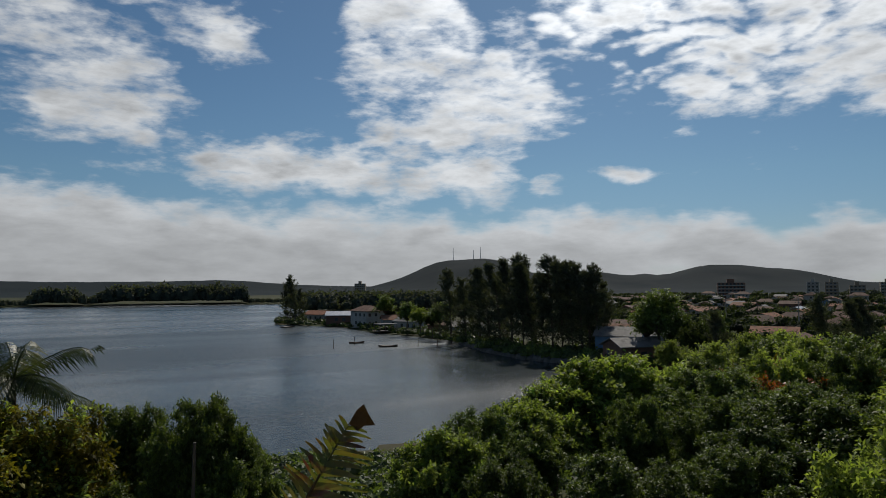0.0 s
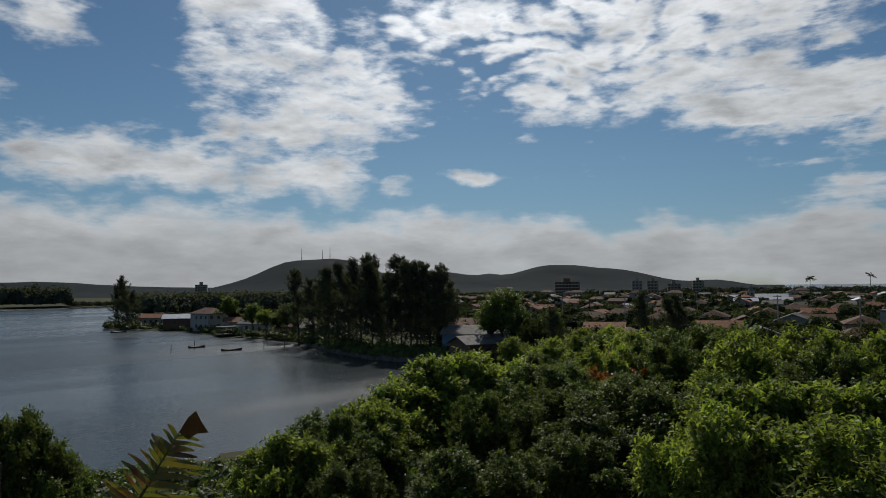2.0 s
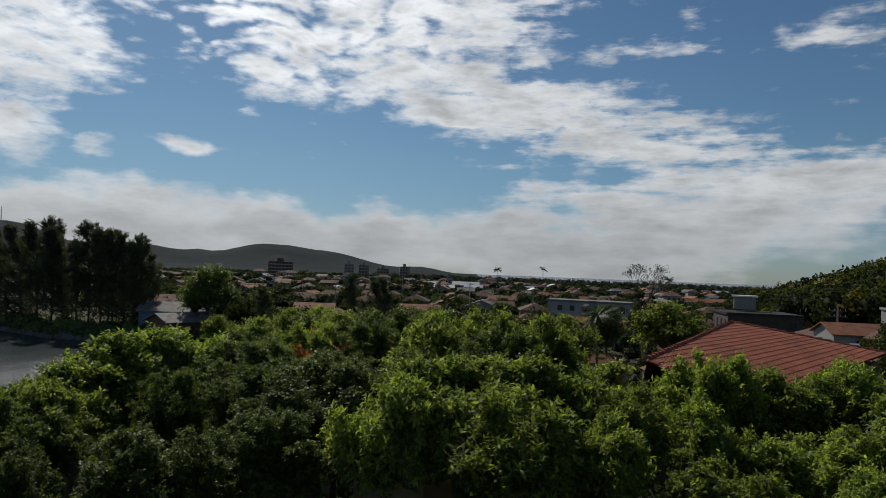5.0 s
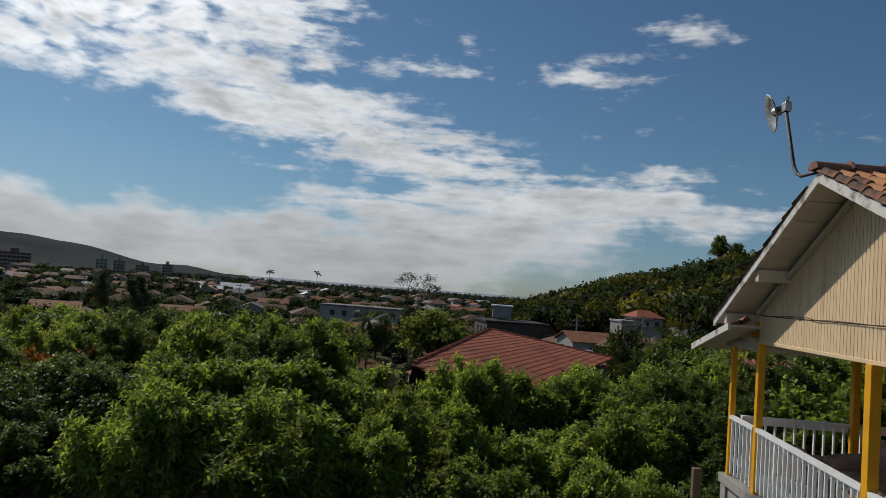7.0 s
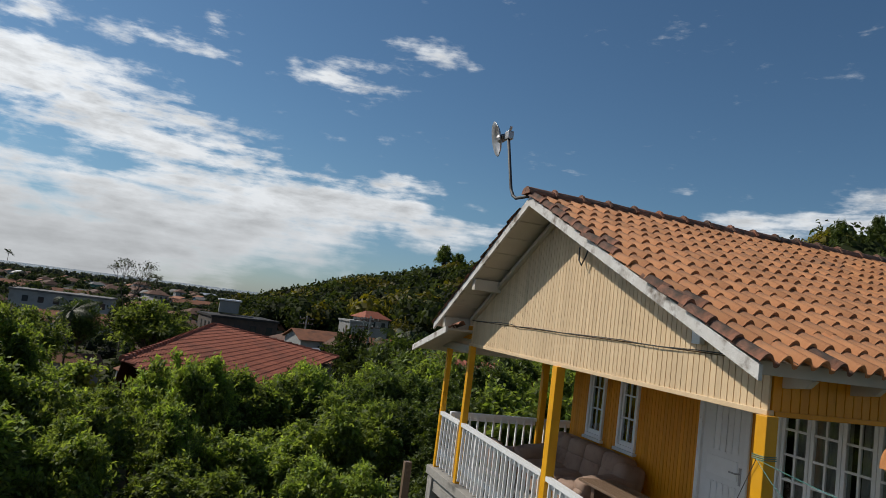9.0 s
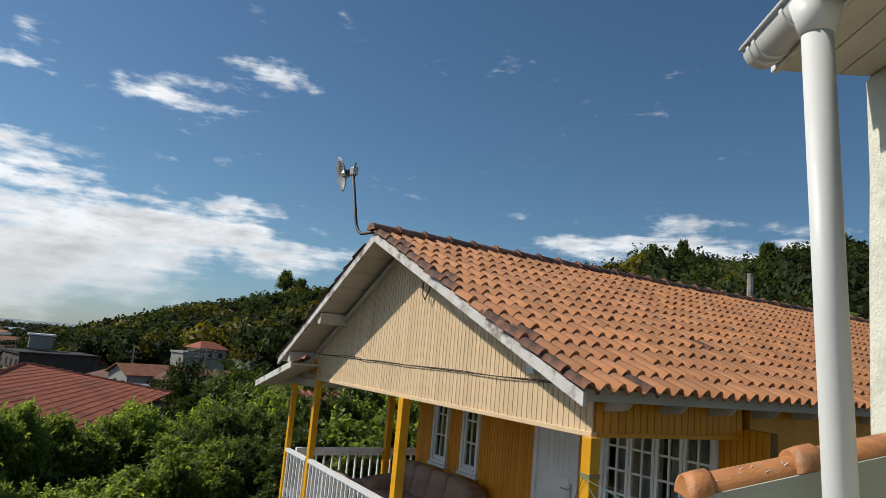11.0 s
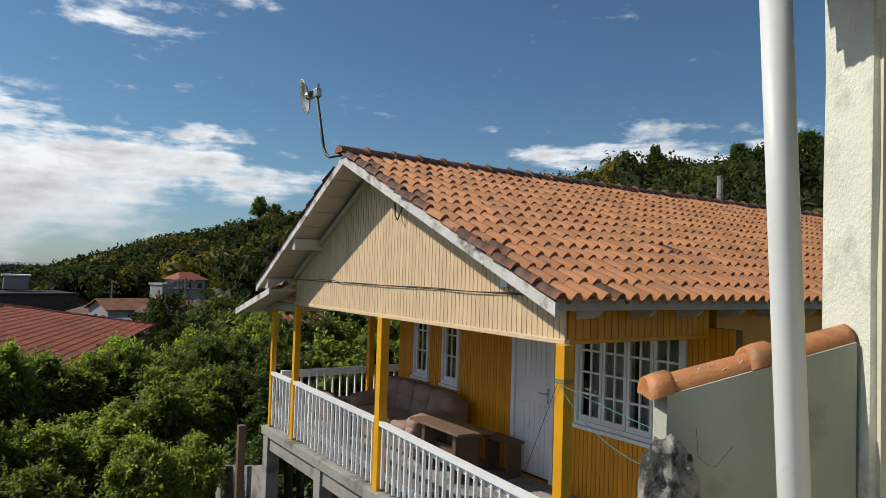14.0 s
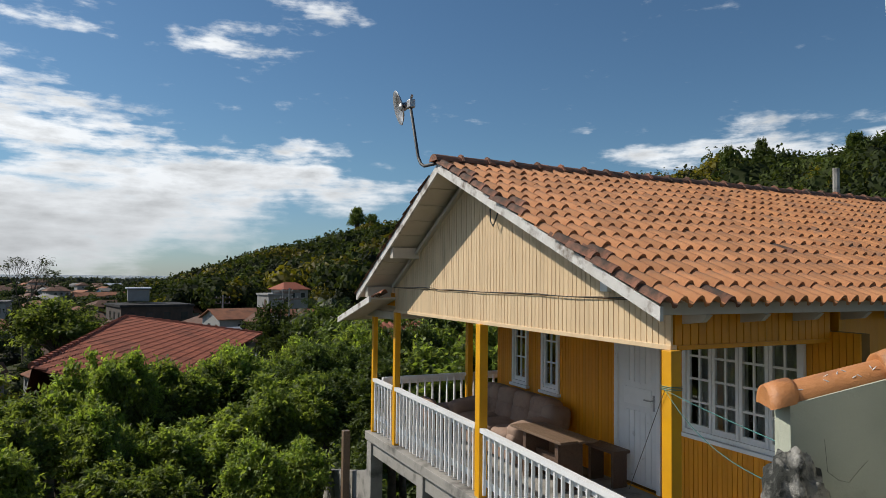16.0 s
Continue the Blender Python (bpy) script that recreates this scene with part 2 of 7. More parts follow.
M_GROUND = material("soil_and_grass", (0.04, 0.058, 0.018), (0.075, 0.062, 0.036), 0.06, 0.9, 0.5, 0.8, dark=(0.03, 0.045, 0.015), dscale=0.02, gloss=0.08)
# blue-grey of distance haze mixed into the far hills' colour
M_HILL = material("far_hill_hazed", (0.024, 0.032, 0.036), (0.034, 0.042, 0.044), 0.004, 0.95, 0.6, 0.02, gloss=0.02)
M_TILE = material("clay_tile", (0.43, 0.170, 0.068), (0.47, 0.222, 0.100), 7, 0.85, 0.3, 70, vary=0.2, dark=(0.17, 0.115, 0.085), dscale=3.4, dlo=0.52, dhi=0.72)
M_TILE_J = material("clay_tile_far", (0.43, 0.170, 0.068), (0.47, 0.222, 0.100), 7, 0.85, 0.3, 70, island=0.2, dark=(0.17, 0.115, 0.085), dscale=3.4, dlo=0.53, dhi=0.75)
M_TILE_OLD = material("clay_tile_mossy", (0.34, 0.135, 0.075), (0.15, 0.085, 0.06), 5, 0.9, 0.6, 50, vary=0.3, dark=(0.065, 0.05, 0.04), dscale=6, dlo=0.45, dhi=0.65)
M_TILE_RED = material("red_clay_tile", (0.36, 0.12, 0.075), (0.27, 0.095, 0.065), 3, 0.75, 0.3, 40, vary=0.2, island=0.2, dark=(0.15, 0.07, 0.05), dscale=0.6, dlo=0.5, dhi=0.8, gloss=0.12)
M_CAP = material("glazed_clay_cap", (0.50, 0.215, 0.075), (0.40, 0.165, 0.06), 9, 0.52, 0.3, 60, vary=0.1, dark=(0.17, 0.095, 0.055), dscale=9, dlo=0.52, dhi=0.75)
M_CREAM = material("cream_board", (0.72, 0.55, 0.345), (0.64, 0.47, 0.285), 3, 0.55, 0.15, 50, vary=0.06, dark=(0.36, 0.25, 0.13), dscale=2.2, dlo=0.62, dhi=0.85, stretch=(3, 3, 0.5))
M_YELLOW = material("yellow_board", (0.76, 0.31, 0.006), (0.66, 0.255, 0.006), 3, 0.5, 0.15, 50, vary=0.08, dark=(0.33, 0.15, 0.02), dscale=2.5, dlo=0.62, dhi=0.85, stretch=(3, 3, 0.5))
# both backings are coloured dark to deepen the shade in the board grooves
M_GROOVE = material("shadowed_brown_backing", (0.20, 0.13, 0.07), (0.15, 0.10, 0.05), 4, 0.8)
M_GROOVE_Y = material("shadowed_ochre_backing", (0.24, 0.105, 0.008), (0.19, 0.08, 0.008), 4, 0.8)
M_POST = material("yellow_paint", (0.80, 0.40, 0.010), (0.70, 0.33, 0.010), 4, 0.4, 0.1, 50, vary=0.04, dark=(0.4, 0.2, 0.03), dscale=5, dlo=0.66, dhi=0.8)
M_WHITE = material("white_paint", (0.84, 0.85, 0.86), (0.77, 0.78, 0.79), 4, 0.45, 0.1, 40, vary=0.05, dark=(0.4, 0.38, 0.35), dscale=8, dlo=0.66, dhi=0.8)
M_BARGE = material("weathered_white_board", (0.70, 0.69, 0.67), (0.55, 0.53, 0.5), 9, 0.7, 0.4, 40, dark=(0.2, 0.16, 0.13), dscale=5, dlo=0.52, dhi=0.66)
M_SOFFIT = material("soffit_board", (0.50, 0.45, 0.38), (0.58, 0.53, 0.46), 3, 0.6, 0.1, 40, vary=0.05, dark=(0.28, 0.23, 0.18), dscale=3, dlo=0.6, dhi=0.8)
M_WOOD = material("dark_worn_wood", (0.085, 0.05, 0.035), (0.14, 0.085, 0.055), 8, 0.5, 0.3, 40, stretch=(0.6, 6, 6))
M_WOODTOP = material("worn_table_top", (0.22, 0.15, 0.10), (0.14, 0.09, 0.06), 6, 0.45, 0.2, 40, stretch=(0.6, 8, 8))
M_SOFA = material("brown_suede", (0.25, 0.165, 0.125), (0.32, 0.22, 0.165), 5, 0.8, 0.25, 90, dark=(0.17, 0.105, 0.08), dscale=3)
M_CONC = material("grey_concrete", (0.36, 0.34, 0.31), (0.25, 0.24, 0.22), 3, 0.85, 0.5, 40, dark=(0.10, 0.095, 0.085), dscale=3, dlo=0.52, dhi=0.72)
M_MOULD = material("mouldy_concrete", (0.38, 0.37, 0.34), (0.17, 0.165, 0.15), 14, 0.95, 1.0, 26, dark=(0.03, 0.032, 0.028), dscale=9, dlo=0.48, dhi=0.58)
M_STUCCO = material("cream_stucco", (0.70, 0.70, 0.60), (0.60, 0.605, 0.51), 5, 0.95, 0.5, 55, dark=(0.34, 0.34, 0.28), dscale=4.5, dlo=0.54, dhi=0.76)
M_STUCCO_SMOOTH = material("cream_wall_paint", (0.60, 0.575, 0.44), (0.54, 0.515, 0.39), 2, 0.8, 0.15, 60, dark=(0.4, 0.37, 0.27), dscale=2, dlo=0.62, dhi=0.85)
M_TERRACE = material("pale_bounce_floor", (0.62, 0.58, 0.50), (0.54, 0.5, 0.43), 2, 0.6, 0.1, 30)
M_GREYWALL = material("grey_green_render", (0.42, 0.44, 0.36), (0.35, 0.37, 0.30), 2.5, 0.85, 0.25, 60, dark=(0.2, 0.21, 0.17), dscale=3.5, dlo=0.58, dhi=0.8)
M_EAVE = material("aged_cream_board", (0.60, 0.565, 0.47), (0.52, 0.48, 0.39), 3, 0.6, 0.1, 40, vary=0.06, dark=(0.33, 0.29, 0.22), dscale=3, dlo=0.58, dhi=0.8)
M_RECESS = material("unlit_recess_dark", (0.13, 0.12, 0.085), (0.09, 0.082, 0.058), 4, 0.95, 0.5, 40)
M_PVC = material("white_plastic", (0.66, 0.675, 0.665), (0.60, 0.615, 0.60), 3, 0.5, 0.03, 30, dark=(0.5, 0.5, 0.48), dscale=9, dlo=0.7, dhi=0.85)
M_METAL = material("grey_metal", (0.45, 0.45, 0.46), (0.35, 0.35, 0.36), 10, 0.45, 0.05, 60, metal=0.7)
M_CABLE = material("dark_cable", (0.03, 0.03, 0.032), (0.05, 0.05, 0.05), 10, 0.6)
M_TEAL = material("teal_cloth", (0.05, 0.23, 0.25), (0.03, 0.16, 0.18), 10, 0.85, 0.3, 50)
M_LINE = material("teal_line", (0.05, 0.24, 0.22), (0.04, 0.19, 0.18), 10, 0.6)
M_DARK = material("unlit_room_dark", (0.035, 0.03, 0.026), (0.05, 0.045, 0.04), 2, 0.9)
M_CURTAIN = material("curtain_cloth", (0.42, 0.41, 0.40), (0.33, 0.32, 0.31), 6, 0.9, 0.2, 30)
M_PALE = material("pale_render", (0.33, 0.33, 0.32), (0.25, 0.25, 0.24), 0.5, 0.85, 0.2, 10, vary=0.12, dark=(0.25, 0.25, 0.24), dscale=0.5)
M_BEIGE = material("beige_render", (0.27, 0.22, 0.16), (0.2, 0.165, 0.125), 0.5, 0.85, 0.2, 10, vary=0.2)
M_BLUEWALL = material("blue_render", (0.10, 0.19, 0.30), (0.08, 0.15, 0.25), 0.5, 0.8, 0.2, 10, vary=0.15)
M_GREENWALL = material("teal_render", (0.10, 0.28, 0.26), (0.08, 0.24, 0.22), 0.5, 0.8, 0.2, 10, vary=0.15)
M_BRICKWALL = material("brown_brickwork", (0.16, 0.085, 0.06), (0.11, 0.065, 0.05), 1.5, 0.9, 0.4, 10, vary=0.2)
M_ROOF_BROWN = material("brown_roof", (0.17, 0.095, 0.068), (0.12, 0.072, 0.055), 1, 0.8, 0.3, 12, vary=0.3, dark=(0.08, 0.055, 0.045), dscale=0.5, gloss=0.12)
M_ROOF_ORANGE = material("orange_roof", (0.29, 0.13, 0.075), (0.2, 0.095, 0.06), 1, 0.8, 0.3, 12, vary=0.25, dark=(0.14, 0.08, 0.06), dscale=0.5, gloss=0.12)
M_ROOF_GREY = material("fibre_cement_roof", (0.20, 0.19, 0.18), (0.14, 0.135, 0.13), 1, 0.7, 0.3, 12, vary=0.25, dark=(0.09, 0.085, 0.08), dscale=0.5, gloss=0.12)
M_BRICKDARK = material("sooty_wall", (0.085, 0.062, 0.05), (0.05, 0.042, 0.038), 1.2, 0.9, 0.4, 10, vary=0.2)
M_ROOF_DARK = material("dark_sheet_roof", (0.060, 0.058, 0.058), (0.042, 0.04, 0.04), 1, 0.75, 0.3, 12, vary=0.25, gloss=0.12)
M_ROOF_ZINC = material("bright_zinc_roof", (0.55, 0.55, 0.56), (0.42, 0.42, 0.43), 1, 0.4, 0.1, 12, metal=0.3, vary=0.3)
M_WINDARK = material("dark_window_glass", (0.03, 0.035, 0.04), (0.045, 0.05, 0.055), 1, 0.12, vary=0.2)
M_STONE = material("shore_stone", (0.12, 0.115, 0.105), (0.07, 0.07, 0.065), 1, 0.9, 0.6, 6)


def glass_material():
    m = bpy.data.materials.new("window_glass")
    m.use_nodes = True
    p = m.node_tree.nodes["Principled BSDF"]
    p.inputs["Base Color"].default_value = (0.9, 0.95, 0.95, 1)
    p.inputs["Roughness"].default_value = 0.02
    p.inputs["IOR"].default_value = 1.45
    p.inputs["Transmission Weight"].default_value = 1.0
    return m


def water_material():
    m = bpy.data.materials.new("lake_water")
    m.use_nodes = True
    t = m.node_tree
    p = t.nodes["Principled BSDF"]
    p.inputs["Base Color"].default_value = (0.018, 0.032, 0.040, 1)
    p.inputs["IOR"].default_value = 1.33
    co = t.nodes.new("ShaderNodeTexCoord").outputs["Object"]
    big = t.nodes.new("ShaderNodeTexNoise")
    big.inputs["Scale"].default_value, big.inputs["Detail"].default_value = 0.012, 3.0
    mp = t.nodes.new("ShaderNodeMapping")
    mp.inputs["Rotation"].default_value = (0, 0, radians(28))
    mp.inputs["Scale"].default_value = (0.35, 1.6, 1.0)
    t.links.new(co, mp.inputs[0])
    t.links.new(mp.outputs[0], big.inputs["Vector"])
    rr = t.nodes.new("ShaderNodeMapRange")
    rr.inputs["From Min"].default_value, rr.inputs["From Max"].default_value = 0.42, 0.62
    rr.inputs["To Min"].default_value, rr.inputs["To Max"].default_value = 0.17, 0.34
    t.links.new(big.outputs["Fac"], rr.inputs["Value"])
    t.links.new(rr.outputs[0], p.inputs["Roughness"])
    w = t.nodes.new("ShaderNodeTexNoise")
    w.inputs["Scale"].default_value, w.inputs["Detail"].default_value, w.inputs["Roughness"].default_value = 1.1, 5.0, 0.65
    mp2 = t.nodes.new("ShaderNodeMapping")
    mp2.inputs["Rotation"].default_value = (0, 0, radians(35))
    mp2.inputs["Scale"].default_value = (0.5, 1.4, 1.0)
    t.links.new(co, mp2.inputs[0])
    t.links.new(mp2.outputs[0], w.inputs["Vector"])
    b = t.nodes.new("ShaderNodeBump")
    b.inputs["Distance"].default_value = 0.22
    ss = t.nodes.new("ShaderNodeMapRange")
    ss.inputs["From Min"].default_value, ss.inputs["From Max"].default_value = 0.42, 0.62
    ss.inputs["To Min"].default_value, ss.inputs["To Max"].default_value = 0.30, 0.85
    t.links.new(big.outputs["Fac"], ss.inputs["Value"])
    t.links.new(ss.outputs[0], b.inputs["Strength"])
    t.links.new(w.outputs["Fac"], b.inputs["Height"])
    t.links.new(b.outputs[0], p.inputs["Normal"])
    return m


M_GLASS = glass_material()
M_WATER = water_material()

# ---- tools ----
def thing(name, loc, label, category, group="", kind=""):
    ob = new(name)
    ob.location = loc
    ob.empty_display_size = 0.2
    return tagged(ob, label, category, group, kind)


def link_mesh(name, me, parent, label="", kind=""):
    ob = new(name, me)
    if parent is not None:
        ob.parent = parent
        up_chain, o = Matrix.Identity(4), parent
        while o is not None:
            up_chain = Matrix.LocRotScale(o.location, o.rotation_euler, o.scale) @ up_chain if o.type == "EMPTY" else up_chain
            o = o.parent
        if parent.type == "EMPTY":
            ob.matrix_parent_inverse = up_chain.inverted()
    return tagged(ob, label, "", "", kind)


def part(name, bm, mat, parent=None, label="", kind="", smooth=False):
    """One mesh in world coordinates, under a thing or a part."""
    me = bpy.data.meshes.new(name)
    bm.to_mesh(me)
    bm.free()
    me.materials.append(mat)
    if smooth:
        me.polygons.foreach_set("use_smooth", [True] * len(me.polygons))
    return link_mesh(name, me, parent, label, kind)


def sub(name, bm, mat, parent, label="", smooth=False):
    """A piece under a mesh part (whose own place is the thing's)."""
    return part(name, bm, mat, parent, label, "", smooth)


def solo(name, bm, mat, label, category, group="", kind="", smooth=False):
    ob = part(name, bm, mat, None, label, kind, smooth)
    return tagged(ob, label, category, group, kind)


def box(bm, x0, x1, y0, y1, z0, z1, bevel=0.0):
    m = Matrix.LocRotScale(((x0 + x1) / 2, (y0 + y1) / 2, (z0 + z1) / 2), None, (abs(x1 - x0), abs(y1 - y0), abs(z1 - z0)))
    r = bmesh.ops.create_cube(bm, size=1.0, matrix=m)
    if bevel:
        vs = set(r["verts"])
        es = [e for e in bm.edges if e.verts[0] in vs and e.verts[1] in vs]
        bmesh.ops.bevel(bm, geom=es, offset=bevel, segments=2, affect="EDGES", profile=0.6)
    return bm


def boxbm(x0, x1, y0, y1, z0, z1, bevel=0.0):
    return box(bmesh.new(), x0, x1, y0, y1, z0, z1, bevel)


def prism(pts, axis, a, b):
    """A polygon given in the two other axes, pulled along an axis from a to b."""
    bm = bmesh.new()

    def put(p, v):
        return {"x": (v, p[0], p[1]), "y": (p[0], v, p[1]), "z": (p[0], p[1], v)}[axis]

    lo = [bm.verts.new(put(p, a)) for p in pts]
    hi = [bm.verts.new(put(p, b)) for p in pts]
    bm.faces.new(lo)
    bm.faces.new(hi[::-1])
    for i in range(len(pts)):
        j = (i + 1) % len(pts)
        bm.faces.new((lo[i], lo[j], hi[j], hi[i]))
    bmesh.ops.recalc_face_normals(bm, faces=bm.faces)
    return bm


def beam(bm, p, q, w, h, upv=Vector((0, 0, 1))):
    """A bar with a square section from p to q."""
    p, q = Vector(p), Vector(q)
    d = (q - p).normalized()
    s = d.cross(upv).normalized()
    u = s.cross(d).normalized()
    vs = []
    for c in (p, q):
        for a, b in ((-1, -1), (1, -1), (1, 1), (-1, 1)):
            vs.append(bm.verts.new(c + s * a * w / 2 + u * b * h / 2))
    for f in ((0, 1, 2, 3), (7, 6, 5, 4), (0, 4, 5, 1), (1, 5, 6, 2), (2, 6, 7, 3), (3, 7, 4, 0)):
        bm.faces.new([vs[i] for i in f])
    bmesh.ops.recalc_face_normals(bm, faces=bm.faces)
    return bm


def tube(bm, pts, radii, seg=8, cap=True):
    """A round, tapering bar through points."""
    rings = []
    pts = [Vector(p) for p in pts]
    if isinstance(radii, (int, float)):
        radii = [radii] * len(pts)
    for i, p in enumerate(pts):
        d = (pts[min(i + 1, len(pts) - 1)] - pts[max(i - 1, 0)]).normalized()
        s = d.cross(Vector((0, 0, 1)))
        s = s.normalized() if s.length > 1e-3 else Vector((1, 0, 0))
        u = s.cross(d)
        rings.append([bm.verts.new(p + (s * math.cos(a) + u * math.sin(a)) * radii[i]) for a in (2 * math.pi * k / seg for k in range(seg))])
    for a, b in zip(rings, rings[1:]):
        for k in range(seg):
            bm.faces.new((a[k], a[(k + 1) % seg], b[(k + 1) % seg], b[k]))
    if cap:
        bm.faces.new(rings[0][::-1])
        bm.faces.new(rings[-1])
    return bm


def quads_mesh(name, verts, mat, tone=None):
    """A mesh from an array of quads (n, 4, 3), with a tone for each."""
    v = np.asarray(verts, dtype=np.float32).reshape(-1, 3)
    n = len(v) // 4
    me = bpy.data.meshes.new(name)
    me.vertices.add(len(v))
    me.vertices.foreach_set("co", v.ravel())
    me.loops.add(4 * n)
    me.loops.foreach_set("vertex_index", np.arange(4 * n, dtype=np.int32))
    me.polygons.add(n)
    me.polygons.foreach_set("loop_start", np.arange(0, 4 * n, 4, dtype=np.int32))
    me.update(calc_edges=True)
    me.materials.append(mat)
    if tone is not None:
        me.attributes.new("tone", "FLOAT", "FACE").data.foreach_set("value", np.asarray(tone, dtype=np.float32))
    return me


def unit(a):
    return a / (np.linalg.norm(a, axis=-1, keepdims=True) + 1e-9)


def leaf_quads(rng, centres, normals, length, width, droop=0.0, spread=0.7):
    """Pointed leaves at the centres, facing roughly along the normals."""
    n = len(centres)
    nrm = unit(normals + rng.normal(0, spread, (n, 3)))
    d = unit(np.cross(nrm, rng.normal(0, 1, (n, 3))))
    d[:, 2] -= droop
    d = unit(d)
    s = unit(np.cross(nrm, d))
    L = (length * rng.uniform(0.7, 1.3, n))[:, None]
    W = (width * rng.uniform(0.7, 1.3, n))[:, None]
    fold = nrm * W * 0.25
    return np.stack([centres - d * L * 0.5, centres + s * W * 0.5 + fold, centres + d * L * 0.5, centres - s * W * 0.5 + fold], axis=1)


def spray_points(rng, clumps, twigs, leaves, reach):
    """Leaves set along twigs that stand out of leaf clumps. clumps: (n, 4) centre and size.
    Gives the leaves' middles, their outward way, their twigs' numbers and how far out each twig ends."""
    k = np.repeat(np.arange(len(clumps)), twigs)
    d = unit(rng.normal(0, 1, (len(k), 3)))
    d[:, 2] = np.where(d[:, 2] < -0.25, -d[:, 2], d[:, 2])
    d = unit(d + np.array([0, 0, 0.25]))
    stretch = 1 + 0.45 * rng.uniform(-1, 1, (len(clumps), 3))
    base = clumps[k, :3] + d * clumps[k, 3:4] * rng.uniform(0.45, 1.0, (len(k), 1)) * stretch[k]
    bend = unit(d + rng.normal(0, 0.35, d.shape))
    length = reach * rng.uniform(0.5, 1.5, (len(k), 1))
    w = np.repeat(np.arange(len(k)), leaves)
    u = np.tile((np.arange(leaves) + 0.5) / leaves, len(k))[:, None]
    side = unit(np.cross(bend[w], rng.normal(0, 1, (len(w), 3))))
    c = base[w] + bend[w] * length[w] * u - np.array([0, 0, 1.0]) * (u ** 2) * length[w] * 0.18
    out = unit(bend[w] * 0.75 + side * 0.9)
    return c, out, w, bend


def spray_leaves(rng, c, out, length, width):
    """Pointed, slightly folded leaves that start at c and point along out, faces turned up."""
    n = len(c)
    upward = unit(np.array([0, 0, 1.0]) + rng.normal(0, 0.45, (n, 3)))
    d = unit(out - np.array([0, 0, 0.28]) + rng.normal(0, 0.18, (n, 3)))
    s_ = unit(np.cross(d, upward))
    nrm = np.cross(s_, d)
    L = (length * rng.uniform(0.65, 1.3, n))[:, None]
    W = (width * rng.uniform(0.75, 1.25, n))[:, None]
    m = c + d * L * 0.48
    return np.stack([c, m + s_ * W * 0.5 + nrm * W * 0.2, c + d * L - nrm * L * 0.08, m - s_ * W * 0.5 + nrm * W * 0.2], axis=1)


def broad_tree(seed, height, radius, clumps, per, leaf, mat, label, squash=0.75, light=None, name="tree"):
    """A broad-leaved tree at the origin: trunk, limbs, and leaves set along twigs."""
    rng = np.random.default_rng(seed)
    ob = thing(name, (0, 0, 0), label, "tree")
    cz = height - radius * squash
    cl = []
    lobes = [(unit(rng.normal(0, 1, 3)), rng.uniform(0.7, 1.12)) for _ in range(6)]
    for i in range(clumps):
        d = unit(rng.normal(0, 1, 3))
        d[2] = abs(d[2]) * 1.1 - 0.30
        swell = 0.62 + 0.48 * max(max(0.0, float(np.dot(d, v))) ** 4 * s_ for v, s_ in lobes)
        r = radius * swell * rng.uniform(0.45, 1.0)
        cl.append((d[0] * r, d[1] * r, cz + d[2] * r * squash, radius * rng.uniform(0.08, 0.20)))
    for i in range(clumps // 5):  # leafy shoots standing out of the crown
        d = unit(rng.normal(0, 1, 3) + np.array([0, 0, 0.8]))
        foot = np.array([d[0] * radius * 0.7, d[1] * radius * 0.7, cz + abs(d[2]) * radius * squash * 0.75])
        way_ = unit(d + np.array([0, 0, 0.9]) + rng.normal(0, 0.25, 3))
        for j in range(3):
            c = foot + way_ * radius * rng.uniform(0.12, 0.17) * j
            cl.append((*c, radius * (0.085 - 0.022 * j)))
    cl = np.array(cl)
    bm = bmesh.new()
    base = Vector((0, 0, -0.6))
    fork = Vector((0.1 * radius * rng.uniform(-1, 1), 0.1 * radius * rng.uniform(-1, 1), cz - radius * squash * 0.45))
    tube(bm, [base, base.lerp(fork, 0.5) + Vector((0.06, 0.04, 0)), fork], [0.075 * radius, 0.06 * radius, 0.05 * radius], 7)
    for c in cl[:: max(1, len(cl) // 26)]:
        tip = Vector(c[:3])
        mid_ = fork.lerp(tip, 0.5) + Vector((0, 0, 0.12 * radius))
        tube(bm, [fork, mid_, tip], [0.030 * radius, 0.018 * radius, 0.005 * radius], 5)
    part("trunk", bm, M_BARK, ob, smooth=True)
    leaves = 9
    c, out, w, bend = spray_points(rng, cl, max(4, per // leaves), leaves, leaf * 2.3)
    q = spray_leaves(rng, c, out, leaf, leaf * 0.46)
    tone = np.clip(rng.normal(0.5, 0.24, w.max() + 1)[w] + rng.normal(0, 0.08, len(w)), 0, 1)
    if light is None:
        link_mesh("crown", quads_mesh("crown", q, mat, tone), ob)
    else:
        # upturned twigs of the upper crown more often take the second leaf material
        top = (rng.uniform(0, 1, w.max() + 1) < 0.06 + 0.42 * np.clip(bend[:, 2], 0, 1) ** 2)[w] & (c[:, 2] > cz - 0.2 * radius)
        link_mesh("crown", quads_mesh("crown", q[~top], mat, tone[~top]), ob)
        link_mesh("young_leaves", quads_mesh("young_leaves", q[top], light, tone[top]), ob, "leaves of a second tone on upturned twigs")
    return ob


def bury(ob):
    """Take a pattern thing and its parts out of the scene once it has been copied."""
    for o in (*ob.children_recursive, ob):
        bpy.data.objects.remove(o)


def place(ob, p, turn=0.0, scale=1.0, zs=1.0):
    c = copy_thing(ob, Matrix.Translation(p) @ Matrix.Rotation(radians(turn), 4, "Z"))
    c.scale = (scale, scale, scale * zs)
    return c

